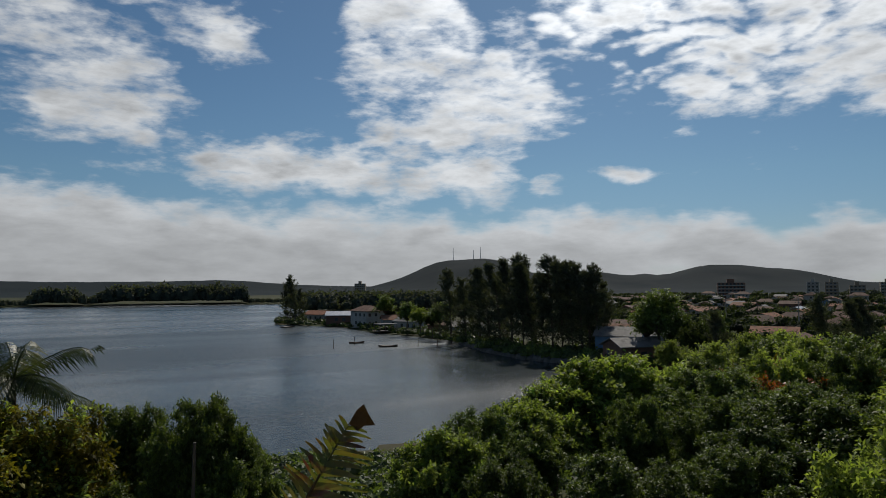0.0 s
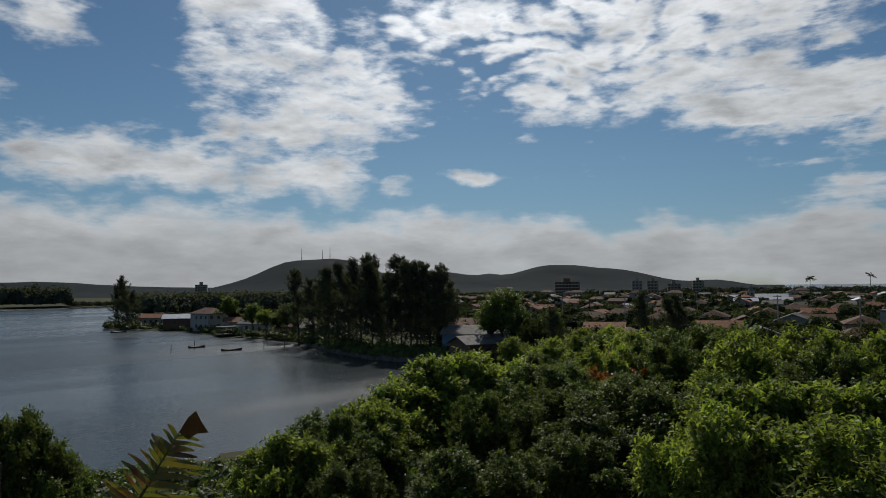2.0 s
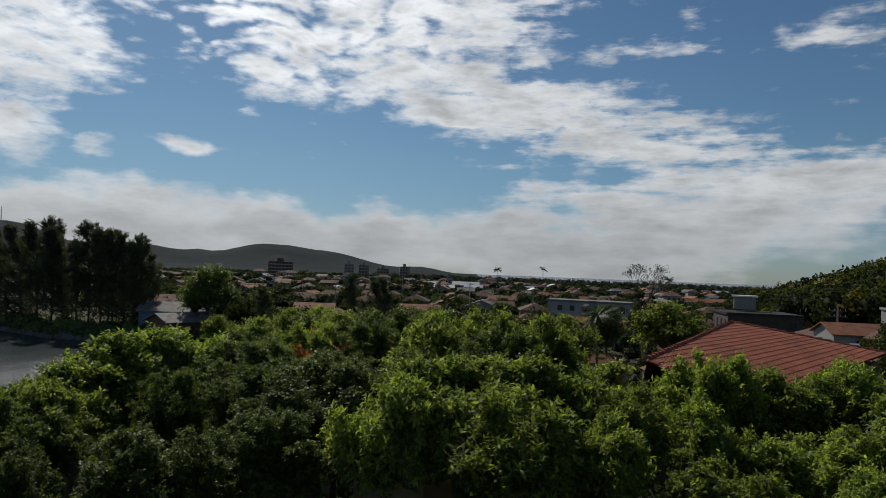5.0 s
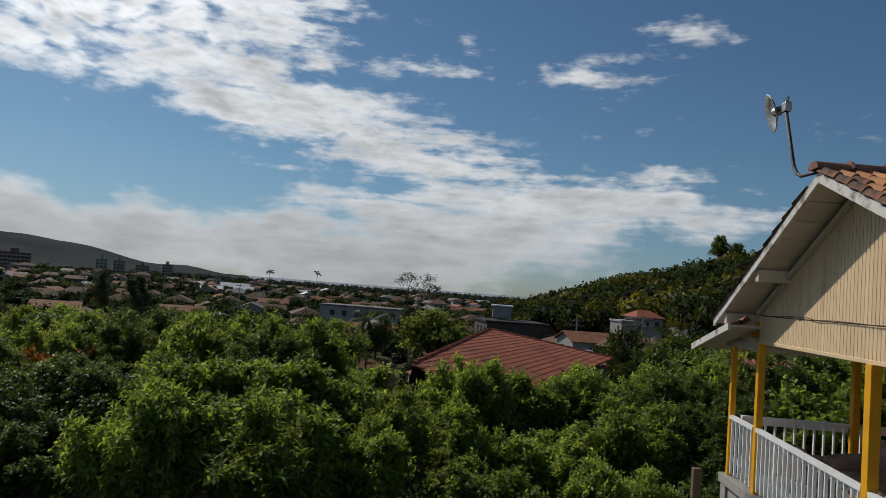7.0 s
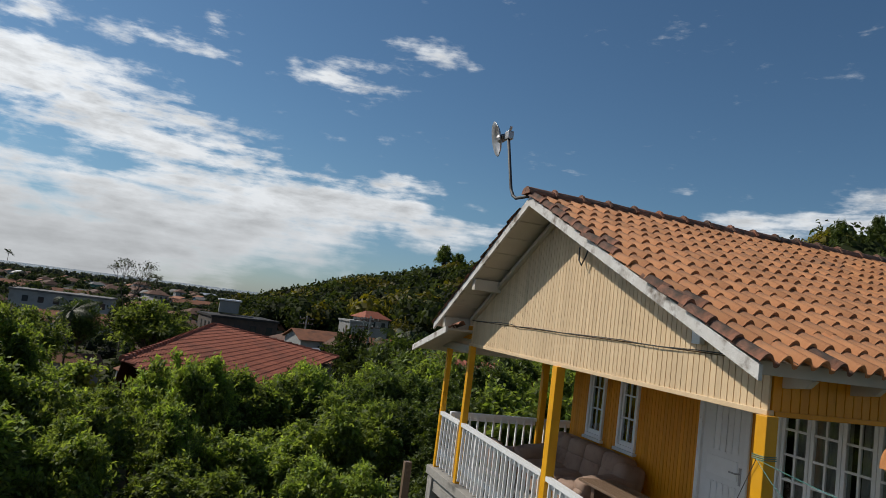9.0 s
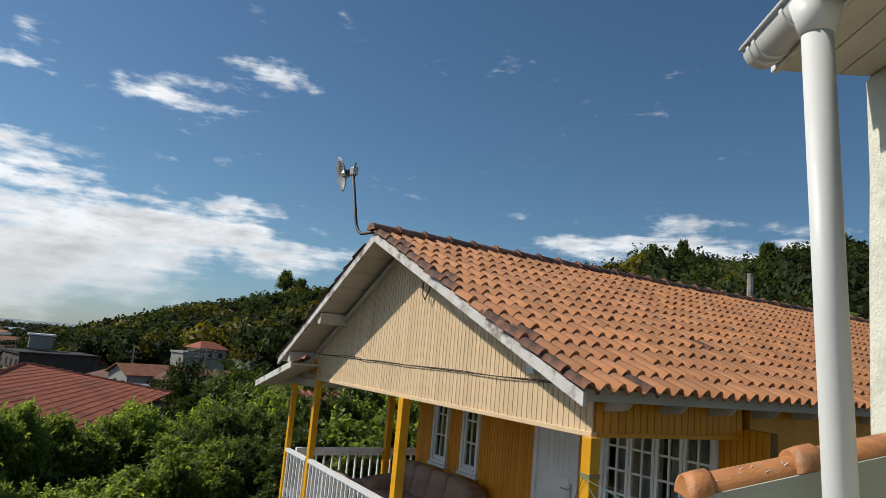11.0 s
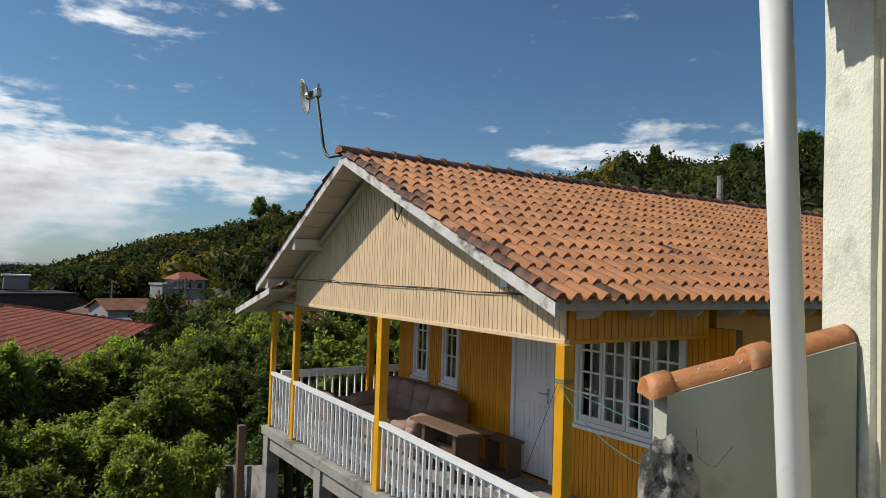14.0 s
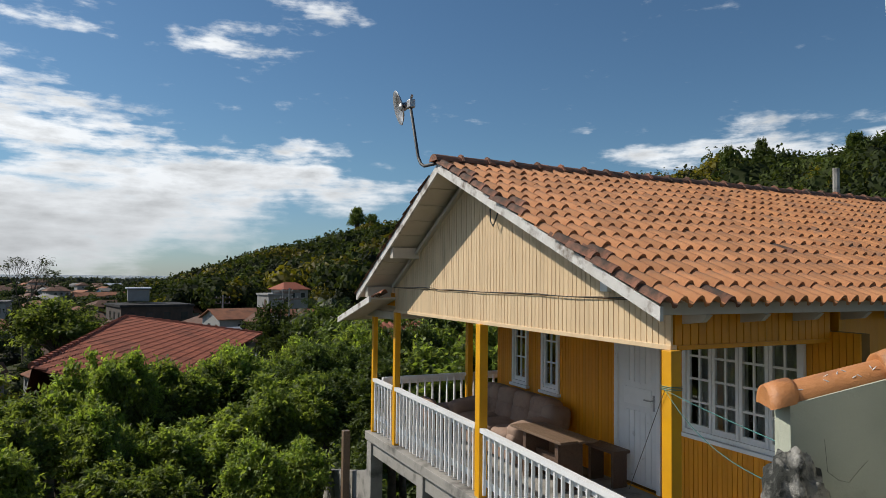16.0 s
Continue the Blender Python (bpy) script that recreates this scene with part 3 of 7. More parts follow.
# ---- land and water ----
SHORE = [at(a, d) for a, d in (
    (75, 38), (40, 42), (10, 48), (-10, 52), (-28, 55), (-38, 60), (-46, 68), (-54, 82), (-60, 96), (-60, 106), (-54, 108), (-49, 112), (-45.5, 119), (-42, 126),
    (-39, 140), (-36.5, 163), (-33, 184), (-30, 198), (-27, 230), (-23, 246), (-21.6, 256), (-22.5, 300), (-25, 420), (-24, 585), (-12, 600), (0, 600), (14, 590), (40, 520), (75, 420))]


def shore_distance(px, py):
    """Metres from the shore line, positive on land."""
    n = len(SHORE)
    inside = np.zeros(px.shape, bool)
    best = np.full(px.shape, 1e9)
    for i in range(n):
        a, b = SHORE[i], SHORE[(i + 1) % n]
        ex, ey = b.x - a.x, b.y - a.y
        t = np.clip(((px - a.x) * ex + (py - a.y) * ey) / (ex * ex + ey * ey), 0, 1)
        best = np.minimum(best, np.hypot(px - a.x - t * ex, py - a.y - t * ey))
        cross = ((a.y > py) != (b.y > py)) & (px < (b.x - a.x) * (py - a.y) / (b.y - a.y + 1e-12) + a.x)
        inside ^= cross
    return np.where(inside, -best, best)


def bell(v, c, w):
    return np.exp(-((v - c) / w) ** 2)


def ground_height(px, py):
    px, py = np.asarray(px, float), np.asarray(py, float)
    s = shore_distance(px, py)
    d = np.hypot(px - EYE_X, py - EYE_Y)
    a = np.degrees(np.arctan2(-(px - EYE_X), py - EYE_Y)) - TURN
    a = np.where(a < -180, a + 360, a)
    z = np.clip(s * 0.05, -2.0, 1.6)
    # the slope on which the houses stand
    z = z + np.where(s > 0, 7.4 * np.clip(1 - d / 60, 0, 1) ** 1.3, 0)
    # wooded hill behind the yellow house
    side = np.clip((-a - 96) / 3, 0, 1) * np.clip((a + 215) / 30, 0, 1)
    ridge = np.interp(-a, [97, 113, 129, 154, 200], [300, 235, 150, 75, 60])
    crest = np.interp(-a, [97, 101, 105, 109.5, 113, 129, 139, 156, 200], [1, 6, 12, 15.8, 21.5, 23.5, 23.5, 20, 18.5])
    z = z + side * crest * np.exp(-(np.minimum(d - ridge, 0) / (ridge * 0.36)) ** 2)
    # far hills
    prof = 2.2 * bell(a, -35.2, 2.9) + 2.0 * bell(a, -39.4, 2.7) + 0.5 * bell(a, -31, 2.4) + 1.6 * bell(a, -46.5, 6.0) + 1.75 * bell(a, -57.3, 4.2) + 1.15 * bell(a, -63.2, 4.0) + 0.5 * bell(a, -70, 2.2) + 0.25 * bell(a, -52, 1.0)
    z = z + np.tan(np.radians(prof)) * 2600 * np.where(d < 2600, bell(d, 2600, 420), bell(d, 2600, 900))
    left = 0.72 * bell(a, -8, 22) + 0.25 * bell(a, -18, 4) + 0.2 * bell(a, 2, 5)
    z = z + np.tan(np.radians(left)) * 4200 * bell(d, 4200, 350)
    # open sea beyond the town
    sea = np.clip((d - 880) / 60, 0, 1) * np.clip((-a - 73.5) / 3, 0, 1) * np.clip((a + 112) / 6, 0, 1)
    z = z * (1 - sea) - 2.5 * sea
    wob = np.sin(px * 0.31 + 1) * np.sin(py * 0.27) * 0.12 + np.sin(px * 0.011) * np.sin(py * 0.013 + 2) * np.clip(z, 0, 3) * 0.15
    return z + wob * (s > 1)


def ground_z(x, y):
    return float(ground_height(np.array([x]), np.array([y]))[0])


def build_ground():
    rings = np.concatenate([[0.0], np.geomspace(2.5, 4900, 150)])
    turns = np.radians(np.arange(0, 360, 1.0))
    R, A = np.meshgrid(rings, turns, indexing="ij")
    X, Y = -np.sin(A) * R, np.cos(A) * R
    Z = ground_height(X, Y)
    rough = np.where(R > 1500, np.sin(X * 0.021 + Y * 0.008) * np.sin(Y * 0.017 - X * 0.011), 0) * np.clip(Z - 10, 0, 60) * 0.05
    Z = Z + rough
    nr, nt = R.shape
    me = bpy.data.meshes.new("ground")
    verts = np.stack([X, Y, Z], -1).reshape(-1, 3)
    faces = [(i * nt + j, (i + 1) * nt + j, (i + 1) * nt + (j + 1) % nt, i * nt + (j + 1) % nt) for i in range(nr - 1) for j in range(nt)]
    me.from_pydata(verts.tolist(), [], faces)
    me.materials.append(M_GROUND)
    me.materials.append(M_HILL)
    # beyond 1150 m the ground takes the haze-tinted colour
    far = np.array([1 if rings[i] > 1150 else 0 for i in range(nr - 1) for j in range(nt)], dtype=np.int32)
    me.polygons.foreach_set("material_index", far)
    me.polygons.foreach_set("use_smooth", [True] * len(me.polygons))
    ob = new("ground", me)
    tagged(ob, "green slope, flat shore land and far wooded hills", "ground", kind="structure")


build_ground()
bm = bmesh.new()
bmesh.ops.create_circle(bm, cap_ends=True, segments=96, radius=4950)
solo("water", bm, M_WATER, "dark rippled lake water with sun glitter", "water", kind="structure")

# ---- the yellow wooden house ----
RX, RZ = 7.2, E + 1.37          # ridge
RE, LE = 3.64, 10.02            # right and left eaves
REZ, LEZ = E - 0.12, E - 0.20
VY = -3.84                      # verge
GY = -4.25                      # gable boards
WY = -6.08                      # wall behind the porch
BACK = -16.5
DECK = E - 2.42
GB = E - 0.49                   # lower edge of the gable boards
house = thing("yellow_house", (7.0, -8.0, ground_z(7, -8)), "yellow wooden house with cream gable, clay roof and porch", "house")


def roof_z(x):
    return RZ + (x - RX) * (RZ - REZ) / (RX - RE) if x < RX else RZ - (x - RX) * (RZ - LEZ) / (LE - RX)


# gable boards, one by one
PW = 0.0655
n_boards = int(round((9.50 - 3.93) / PW))
for i in range(n_boards):
    x0 = 3.93 + i * PW
    x1 = x0 + PW - 0.008
    b = boxbm(x0, x1, GY - 0.02, GY, GB + 0.03, E - 0.135)
    part("gable_board", b, M_CREAM, house)
    zt0, zt1 = roof_z(x0) - 0.16, roof_z(x1) - 0.16
    if min(zt0, zt1) > E - 0.10:
        pts = [(x0, E - 0.125), (x1, E - 0.125), (x1, zt1)] + ([(RX, roof_z(RX) - 0.16)] if x0 < RX < x1 else []) + [(x0, zt0)]
        part("gable_board", prism(pts, "y", GY - 0.035, GY - 0.014), M_CREAM, house)
part("gable_backing", prism([(3.95, GB + 0.02), (9.49, GB + 0.02), (9.49, roof_z(9.49) - 0.17), (RX, RZ - 0.17), (3.95, roof_z(3.95) - 0.17)], "y", GY - 0.06, GY - 0.036), M_GROOVE, house)
part("gable_bottom_rail", boxbm(3.92, 9.52, GY - 0.05, GY + 0.012, GB - 0.005, GB + 0.035, 0.005), M_CREAM, house)
bm = bmesh.new()
rng = random.Random(4)
pts = []
for i in range(30):
    x = 3.98 + i * 5.5 / 29
    pts.append((x, GY + 0.022, E - 0.118 + 0.004 * math.sin(i * 0.8) + (0.02 if 8.0 < x < 8.6 else 0) - 0.008 * rng.random()))
tube(bm, pts, 0.005, 5)
part("cable", bm, M_CABLE, house, "dark cable sagging along the gable")
part("junction_box", boxbm(4.60, 4.70, GY, GY + 0.05, E - 0.07, E + 0.05, 0.008), M_WHITE, house)
bm = bmesh.new()
tube(bm, [(6.62, GY + 0.03, E + 0.80), (6.58, GY + 0.05, E + 0.66), (6.52, GY + 0.05, E + 0.60), (6.46, GY + 0.04, E + 0.70), (6.44, GY + 0.03, E + 0.78)], 0.008, 5)
part("loose_cable_loop", bm, M_CABLE, house)

# roof deck and soffits
def slope_slab(name, xa, za, xb, zb, y0, y1, th, mat, label=""):
    return part(name, prism([(xa, za), (xb, zb), (xb, zb - th), (xa, za - th)], "y", y0, y1), mat, house, label)


slope_slab("roof_boarding", RE + 0.07, roof_z(RE + 0.07) - 0.035, RX, RZ - 0.035, BACK, VY - 0.03, 0.035, M_SOFFIT)
slope_slab("roof_boarding", RX + 0.002, RZ - 0.035, LE, LEZ - 0.035, BACK, VY - 0.03, 0.035, M_SOFFIT)
for k in range(9):
    t0, t1 = k / 9 + 0.004, (k + 1) / 9 - 0.004
    xa, xb = RX + (LE - RX) * t0, RX + (LE - RX) * t1
    slope_slab("soffit_board", xa, roof_z(xa) - 0.072, xb, roof_z(xb) - 0.072, GY - 0.01, VY - 0.032, 0.012, M_SOFFIT)
# barge boards
bb = prism([(RE - 0.03, REZ - 0.03), (RX, RZ - 0.01), (RX, RZ - 0.115), (RE - 0.03, REZ - 0.13)], "y", VY - 0.03, VY)
part("barge_board", bb, M_BARGE, house, "peeling white barge board")
bb = prism([(RX + 0.002, RZ - 0.01), (LE + 0.05, LEZ - 0.02), (LE + 0.05, LEZ - 0.125), (RX + 0.002, RZ - 0.115)], "y", VY - 0.03, VY)
part("barge_board", bb, M_BARGE, house, "peeling white barge board")
# purlins under the left overhang
for px_ in (8.72, 9.72):
    part("purlin", boxbm(px_ - 0.05, px_ + 0.05, GY - 0.02, VY - 0.04, roof_z(px_) - 0.24, roof_z(px_) - 0.09, 0.006), M_SOFFIT, house)
part("purlin_box", boxbm(9.53, 10.0, GY - 0.06, GY - 0.005, E - 0.40, E - 0.21, 0.004), M_YELLOW, house)
slope_slab("gable_trim", RX, RZ - 0.16, 9.52, roof_z(9.52) - 0.16, GY - 0.01, GY + 0.04, 0.06, M_SOFFIT)
# lower roof over the side deck
LX0, LZ0, LX1, LZ1 = 9.46, E - 0.27, 10.98, E - 0.66
slope_slab("side_roof_boarding", LX0, LZ0, LX1, LZ1, BACK, VY - 0.02, 0.03, M_SOFFIT)
part("side_barge_board", prism([(LX0, LZ0 + 0.02), (LX1, LZ1 + 0.02), (LX1, LZ1 - 0.07), (LX0, LZ0 - 0.07)], "y", VY - 0.015, VY + 0.012), M_BARGE, house)
part("side_eave_beam", boxbm(9.4, 10.86, GY - 0.04, GY + 0.04, E - 0.60, E - 0.49, 0.006), M_SOFFIT, house)
part("side_beam", boxbm(10.28, 10.36, BACK, GY - 0.05, E - 0.60, E - 0.50, 0.006), M_SOFFIT, house)
part("porch_ceiling", boxbm(3.98, 10.3, WY, GY - 0.07, E - 0.44, E - 0.41), M_SOFFIT, house)

# roof tiles: a rounded cap running into a shallow pan
TW, TL, EXPOSE = 0.155, 0.335, 0.272


def tile_mesh(name, mat, arch=0.058):
    prof = []
    for k in range(9):
        u = k / 8
        x = u * TW
        z = arch * math.sin(math.pi * min(u / 0.70, 1)) ** 0.75 if u < 0.70 else -0.010 * math.sin(math.pi * (u - 0.70) / 0.30)
        prof.append((x, z))
    bm = bmesh.new()
    rows = []
    for y, taper, lift in ((0.0, 1.0, 0.021), (TL, 0.92, 0.0)):
        rows.append([bm.verts.new((x * taper, y, z * taper + lift)) for x, z in prof])
    edge = [bm.verts.new(v.co) for v in rows[0]]
    lip = [bm.verts.new((x, 0.003, z - 0.004)) for x, z in prof]
    for k in range(8):
        bm.faces.new((rows[0][k], rows[0][k + 1], rows[1][k + 1], rows[1][k]))
        bm.faces.new((lip[k], lip[k + 1], edge[k + 1], edge[k]))
    me = bpy.data.meshes.new(name)
    bm.to_mesh(me)
    bm.free()
    me.materials.append(mat)
    me.polygons.foreach_set("use_smooth", [k % 2 == 0 for k in range(len(me.polygons))])
    return me


def roof_frame(left):
    """Local axes on a slope: x along the eave, y up the slope."""
    a = Vector((LE if left else RE, 0, LEZ if left else REZ))
    b = Vector((RX, 0, RZ))
    upv = (b - a).normalized()
    along = Vector((0, 1, 0)) if left else Vector((0, -1, 0))
    nrm = along.cross(upv)
    return a, along, upv, nrm, (b - a).length


tile_a = tile_mesh("tile", M_TILE)
tile_old = tile_mesh("tile_mossy", M_TILE_OLD)
tile_rest = tile_mesh("tile_far", M_TILE_J)
rng = random.Random(11)
joined = {False: bmesh.new(), True: bmesh.new()}
a, along, upv, nrm, length = roof_frame(False)
rows_n = int(length / EXPOSE) + 1
cols_n = int((VY + 0.04 - BACK) / TW)
singles = 0
for c in range(cols_n):
    for r in range(rows_n):
        s = r * EXPOSE - 0.07
        p = a + Vector((0, VY + 0.04, 0)) + along * (c * TW) + upv * s + nrm * (0.0 + rng.uniform(-0.004, 0.006))
        skew = rng.gauss(0, 0.014) + (rng.gauss(0, 0.05) if c == 0 else 0)
        m = Matrix((along, upv, nrm)).transposed().to_4x4()
        m = Matrix.Translation(p) @ m @ Matrix.Rotation(skew, 4, "Z") @ Matrix.Rotation(rng.gauss(0, 0.012), 4, "X")
        if s + TL > length + 0.12:
            continue
        if singles < 300:
            old = c == 0 and rng.random() < 0.8 or c == 1 and rng.random() < 0.12 or rng.random() < 0.012
            ob = new("tile", tile_old if old else tile_a)
            ob.parent = house
            ob.matrix_parent_inverse = Matrix.Translation(house.location).inverted()
            ob.matrix_basis = m
            singles += 1
        else:
            nv = len(joined[False].verts)
            joined[False].from_mesh(tile_rest)
            joined[False].verts.ensure_lookup_table()
            bmesh.ops.transform(joined[False], matrix=m, verts=joined[False].verts[nv:])
part("roof_tiles", joined[False], M_TILE_J, house, "rows of worn orange clay tiles", "stuff", True)
a, along, upv, nrm, length = roof_frame(True)
for c in range(0, 10):
    for r in range(int(length / EXPOSE) + 1):
        if r * EXPOSE - 0.07 + TL > length + 0.02:
            continue
        p = a + Vector((0, VY + 0.03 - 10 * TW, 0)) + along * (c * TW) + upv * (r * EXPOSE - 0.07)
        m = Matrix.Translation(p) @ Matrix((along, upv, nrm)).transposed().to_4x4() @ Matrix.Rotation(rng.gauss(0, 0.02), 4, "Z")
        nv = len(joined[True].verts)
        joined[True].from_mesh(tile_old)
        joined[True].verts.ensure_lookup_table()
        bmesh.ops.transform(joined[True], matrix=m, verts=joined[True].verts[nv:])
for r in range(5):
    p = Vector((LX1 - r * 0.36 + 0.03, VY - 0.2, LZ1 + r * 0.36 * 0.256 + 0.01))
    m = Matrix.Translation(p) @ Matrix((Vector((0, 1, 0)), Vector((-0.968, 0, 0.25)), Vector((0.25, 0, 0.968)))).transposed().to_4x4()
    nv = len(joined[True].verts)
    joined[True].from_mesh(tile_old)
    joined[True].verts.ensure_lookup_table()
    bmesh.ops.transform(joined[True], matrix=m, verts=joined[True].verts[nv:])
part("roof_tiles", joined[True], M_TILE_OLD, house, "dark mossy clay tiles", "stuff", True)
# ridge caps
for i in range(int((VY - BACK) / 0.36)):
    y1 = VY + 0.06 - i * 0.36
    bm = bmesh.new()
    ring = []
    for y, rr in ((y1, 0.085), (y1 - 0.40, 0.070)):
        ring.append([bm.verts.new((RX + rr * 1.25 * math.cos(t), y, RZ + 0.015 + rr * math.sin(t) + rng.uniform(-0.004, 0.004))) for t in (math.pi * k / 7 for k in range(8))])
    for k in range(7):
        bm.faces.new((ring[0][k], ring[0][k + 1], ring[1][k + 1], ring[1][k]))
    bm.faces.new(ring[0])
    tube(bm, [(RX - 0.10, y1 - 0.36, RZ + 0.02), (RX - 0.05, y1 - 0.36, RZ + 0.085), (RX, y1 - 0.36, RZ + 0.105), (RX + 0.05, y1 - 0.36, RZ + 0.085), (RX + 0.10, y1 - 0.36, RZ + 0.02)], 0.022, 5)
    part("ridge_tile", bm, M_TILE_OLD, house, "", "", False)
# eave: fascia, rafter tails
part("eave_fascia", boxbm(RE + 0.065, RE + 0.10, BACK, VY - 0.05, REZ - 0.095, REZ - 0.005, 0.004), M_SOFFIT, house)
for i in range(18):
    y = VY - 0.55 - i * 0.62
    part("rafter_tail", prism([(RE + 0.04, REZ - 0.100), (RE + 0.30, REZ - 0.06), (RE + 0.30, REZ - 0.18), (RE + 0.10, REZ - 0.155)], "y", y - 0.025, y + 0.025), M_SOFFIT, house)
# boards over the side opening and the side wall
for i in range(22):
    y0 = GY - 0.04 - i * 0.082
    part("side_board", boxbm(3.93, 3.955, y0 - 0.082 + 0.008, y0, GB + 0.02, REZ - 0.02, 0.004), M_YELLOW, house)
part("side_board_backing", boxbm(3.956, 3.975, WY, GY - 0.05, GB + 0.02, REZ), M_YELLOW, house)
part("side_bottom_rail", boxbm(3.915, 3.965, WY, GY - 0.06, GB - 0.005, GB + 0.03, 0.004), M_YELLOW, house)
part("side_wall", boxbm(3.93, 4.05, BACK, WY - 0.12, DECK - 0.15, REZ - 0.02), M_YELLOW, house, "yellow painted side wall")
part("left_wall", boxbm(9.48, 9.60, BACK, WY - 0.12, DECK - 0.15, E - 0.4), M_YELLOW, house)
part("back_wall", boxbm(3.93, 9.6, BACK - 0.12, BACK, DECK - 0.15, E - 0.4), M_YELLOW, house)

# porch wall: boards with openings for windows and door
DOOR = (5.96, 6.74, DECK + 0.02, E - 0.36)
WINS = [(8.69, 9.11, E - 1.56, E - 0.46), (7.90, 8.32, E - 1.56, E - 0.46), (4.16, 5.61, E - 1.60, E - 0.44)]
holes = [DOOR] + WINS


def solid_runs(x0, x1):
    cuts = [(z0, z1) for a0, a1, z0, z1 in holes if a0 < (x0 + x1) / 2 < a1]
    z, top = DECK - 0.02, E - 0.40
    for z0, z1 in sorted(cuts):
        if z0 - z > 0.02:
            yield z, z0
        z = z1
    if top - z > 0.02:
        yield z, top


edges = [3.66, 9.60] + [v for h in holes for v in h[:2]]
edges = sorted(set(edges))
for e0, e1 in zip(edges, edges[1:]):
    n = max(1, round((e1 - e0) / 0.064))
    w = (e1 - e0) / n
    for k in range(n):
        for z0, z1 in solid_runs(e0 + k * w, e0 + (k + 1) * w):
            part("wall_board", boxbm(e0 + k * w + 0.004, e0 + (k + 1) * w - 0.004, WY - 0.02, WY, z0, z1), M_YELLOW, house)
    # backing in dark ochre, painting groove shade between the boards
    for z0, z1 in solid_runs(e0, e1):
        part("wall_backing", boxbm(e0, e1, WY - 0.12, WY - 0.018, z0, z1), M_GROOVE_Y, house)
# floor and an added rear sheet, coloured near black in place of room shade
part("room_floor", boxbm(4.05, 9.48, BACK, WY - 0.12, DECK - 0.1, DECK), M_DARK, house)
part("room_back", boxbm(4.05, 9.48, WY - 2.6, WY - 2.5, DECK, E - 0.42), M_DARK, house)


def window(x0, x1, z0, z1, leaves, rows, curtain):
    y = WY + 0.015
    win = part("window", boxbm(x0 - 0.03, x1 + 0.03, y - 0.03, y + 0.045, z0 - 0.045, z0 - 0.005, 0.004), M_WHITE, house, "white casement window")
    bm = bmesh.new()
    f = 0.045
    for bx in ((x0, x0 + f, z0, z1), (x1 - f, x1, z0, z1), (x0 + f, x1 - f, z0, z0 + f), (x0 + f, x1 - f, z1 - f, z1)):
        box(bm, bx[0], bx[1], y - 0.06, y + 0.02, bx[2], bx[3], 0.004)
    sub("window_frame", bm, M_WHITE, win)
    cuts = [x0 + f + (x1 - x0 - 2 * f) * k / leaves for k in range(leaves + 1)]
    for a0, a1 in zip(cuts, cuts[1:]):
        s = 0.042
        bm = bmesh.new()
        for bx in ((a0 + 0.004, a0 + s, z0 + f, z1 - f), (a1 - s, a1 - 0.004, z0 + f, z1 - f), (a0 + s, a1 - s, z0 + f, z0 + f + 0.06), (a0 + s, a1 - s, z1 - f - 0.05, z1 - f)):
            box(bm, bx[0], bx[1], y - 0.045, y - 0.005, bx[2], bx[3], 0.003)
        mid = (a0 + a1) / 2
        box(bm, mid - 0.011, mid + 0.011, y - 0.036, y - 0.012, z0 + f + 0.06, z1 - f - 0.05)
        for r in range(1, rows):
            z = z0 + f + 0.06 + (z1 - z0 - 2 * f - 0.11) * r / rows
            box(bm, a0 + s, mid - 0.011, y - 0.036, y - 0.012, z - 0.011, z + 0.011)
            box(bm, mid + 0.011, a1 - s, y - 0.036, y - 0.012, z - 0.011, z + 0.011)
        sub("sash", bm, M_WHITE, win)
        pane = sub("pane", boxbm(a0 + s - 0.002, a1 - s + 0.002, y - 0.027, y - 0.022, z0 + f + 0.05, z1 - f - 0.04), M_GLASS, win, "clear glass")
        pane.visible_shadow = False
    if curtain:
        bm = bmesh.new()
        for c0, c1 in curtain:
            n = 24
            top, bot = [], []
            for k in range(n + 1):
                x = c0 + (c1 - c0) * k / n
                yy = WY - 0.17 + 0.018 * math.sin(k * 1.9)
                top.append(bm.verts.new((x, yy, z1)))
                bot.append(bm.verts.new((x, yy, z0 - 0.05)))
            for k in range(n):
                bm.faces.new((top[k], top[k + 1], bot[k + 1], bot[k]))
        sub("curtain", bm, M_CURTAIN, win, "pale net curtain", True)


window(*WINS[0], 1, 3, ())
window(*WINS[1], 1, 3, ((7.92, 8.06),))
window(*WINS[2], 4, 4, ((4.92, 5.56), (4.22, 4.80)))

# door
dx0, dx1, dz0, dz1 = DOOR
door = part("door", boxbm(dx0 + 0.06, dx1 - 0.06, WY - 0.05, WY - 0.012, dz0 + 0.03, dz1 - 0.06, 0.003), M_WHITE, house, "closed white panelled door")
bm = bmesh.new()
box(bm, dx0, dx0 + 0.058, WY - 0.07, WY + 0.02, dz0, dz1, 0.004)
box(bm, dx1 - 0.058, dx1, WY - 0.07, WY + 0.02, dz0, dz1, 0.004)
box(bm, dx0 + 0.058, dx1 - 0.058, WY - 0.07, WY + 0.02, dz1 - 0.058, dz1, 0.004)
sub("door_frame", bm, M_WHITE, door)
for z0, z1 in ((dz0 + 0.06, dz0 + 0.88), (dz0 + 1.22, dz1 - 0.14)):
    n = 5
    w = (dx1 - dx0 - 0.32) / n
    for k in range(n):
        x = dx0 + 0.16 + k * w
        sub("panel", boxbm(x + 0.006, x + w - 0.006, WY - 0.013, WY - 0.004, z0, z1, 0.003), M_WHITE, door)
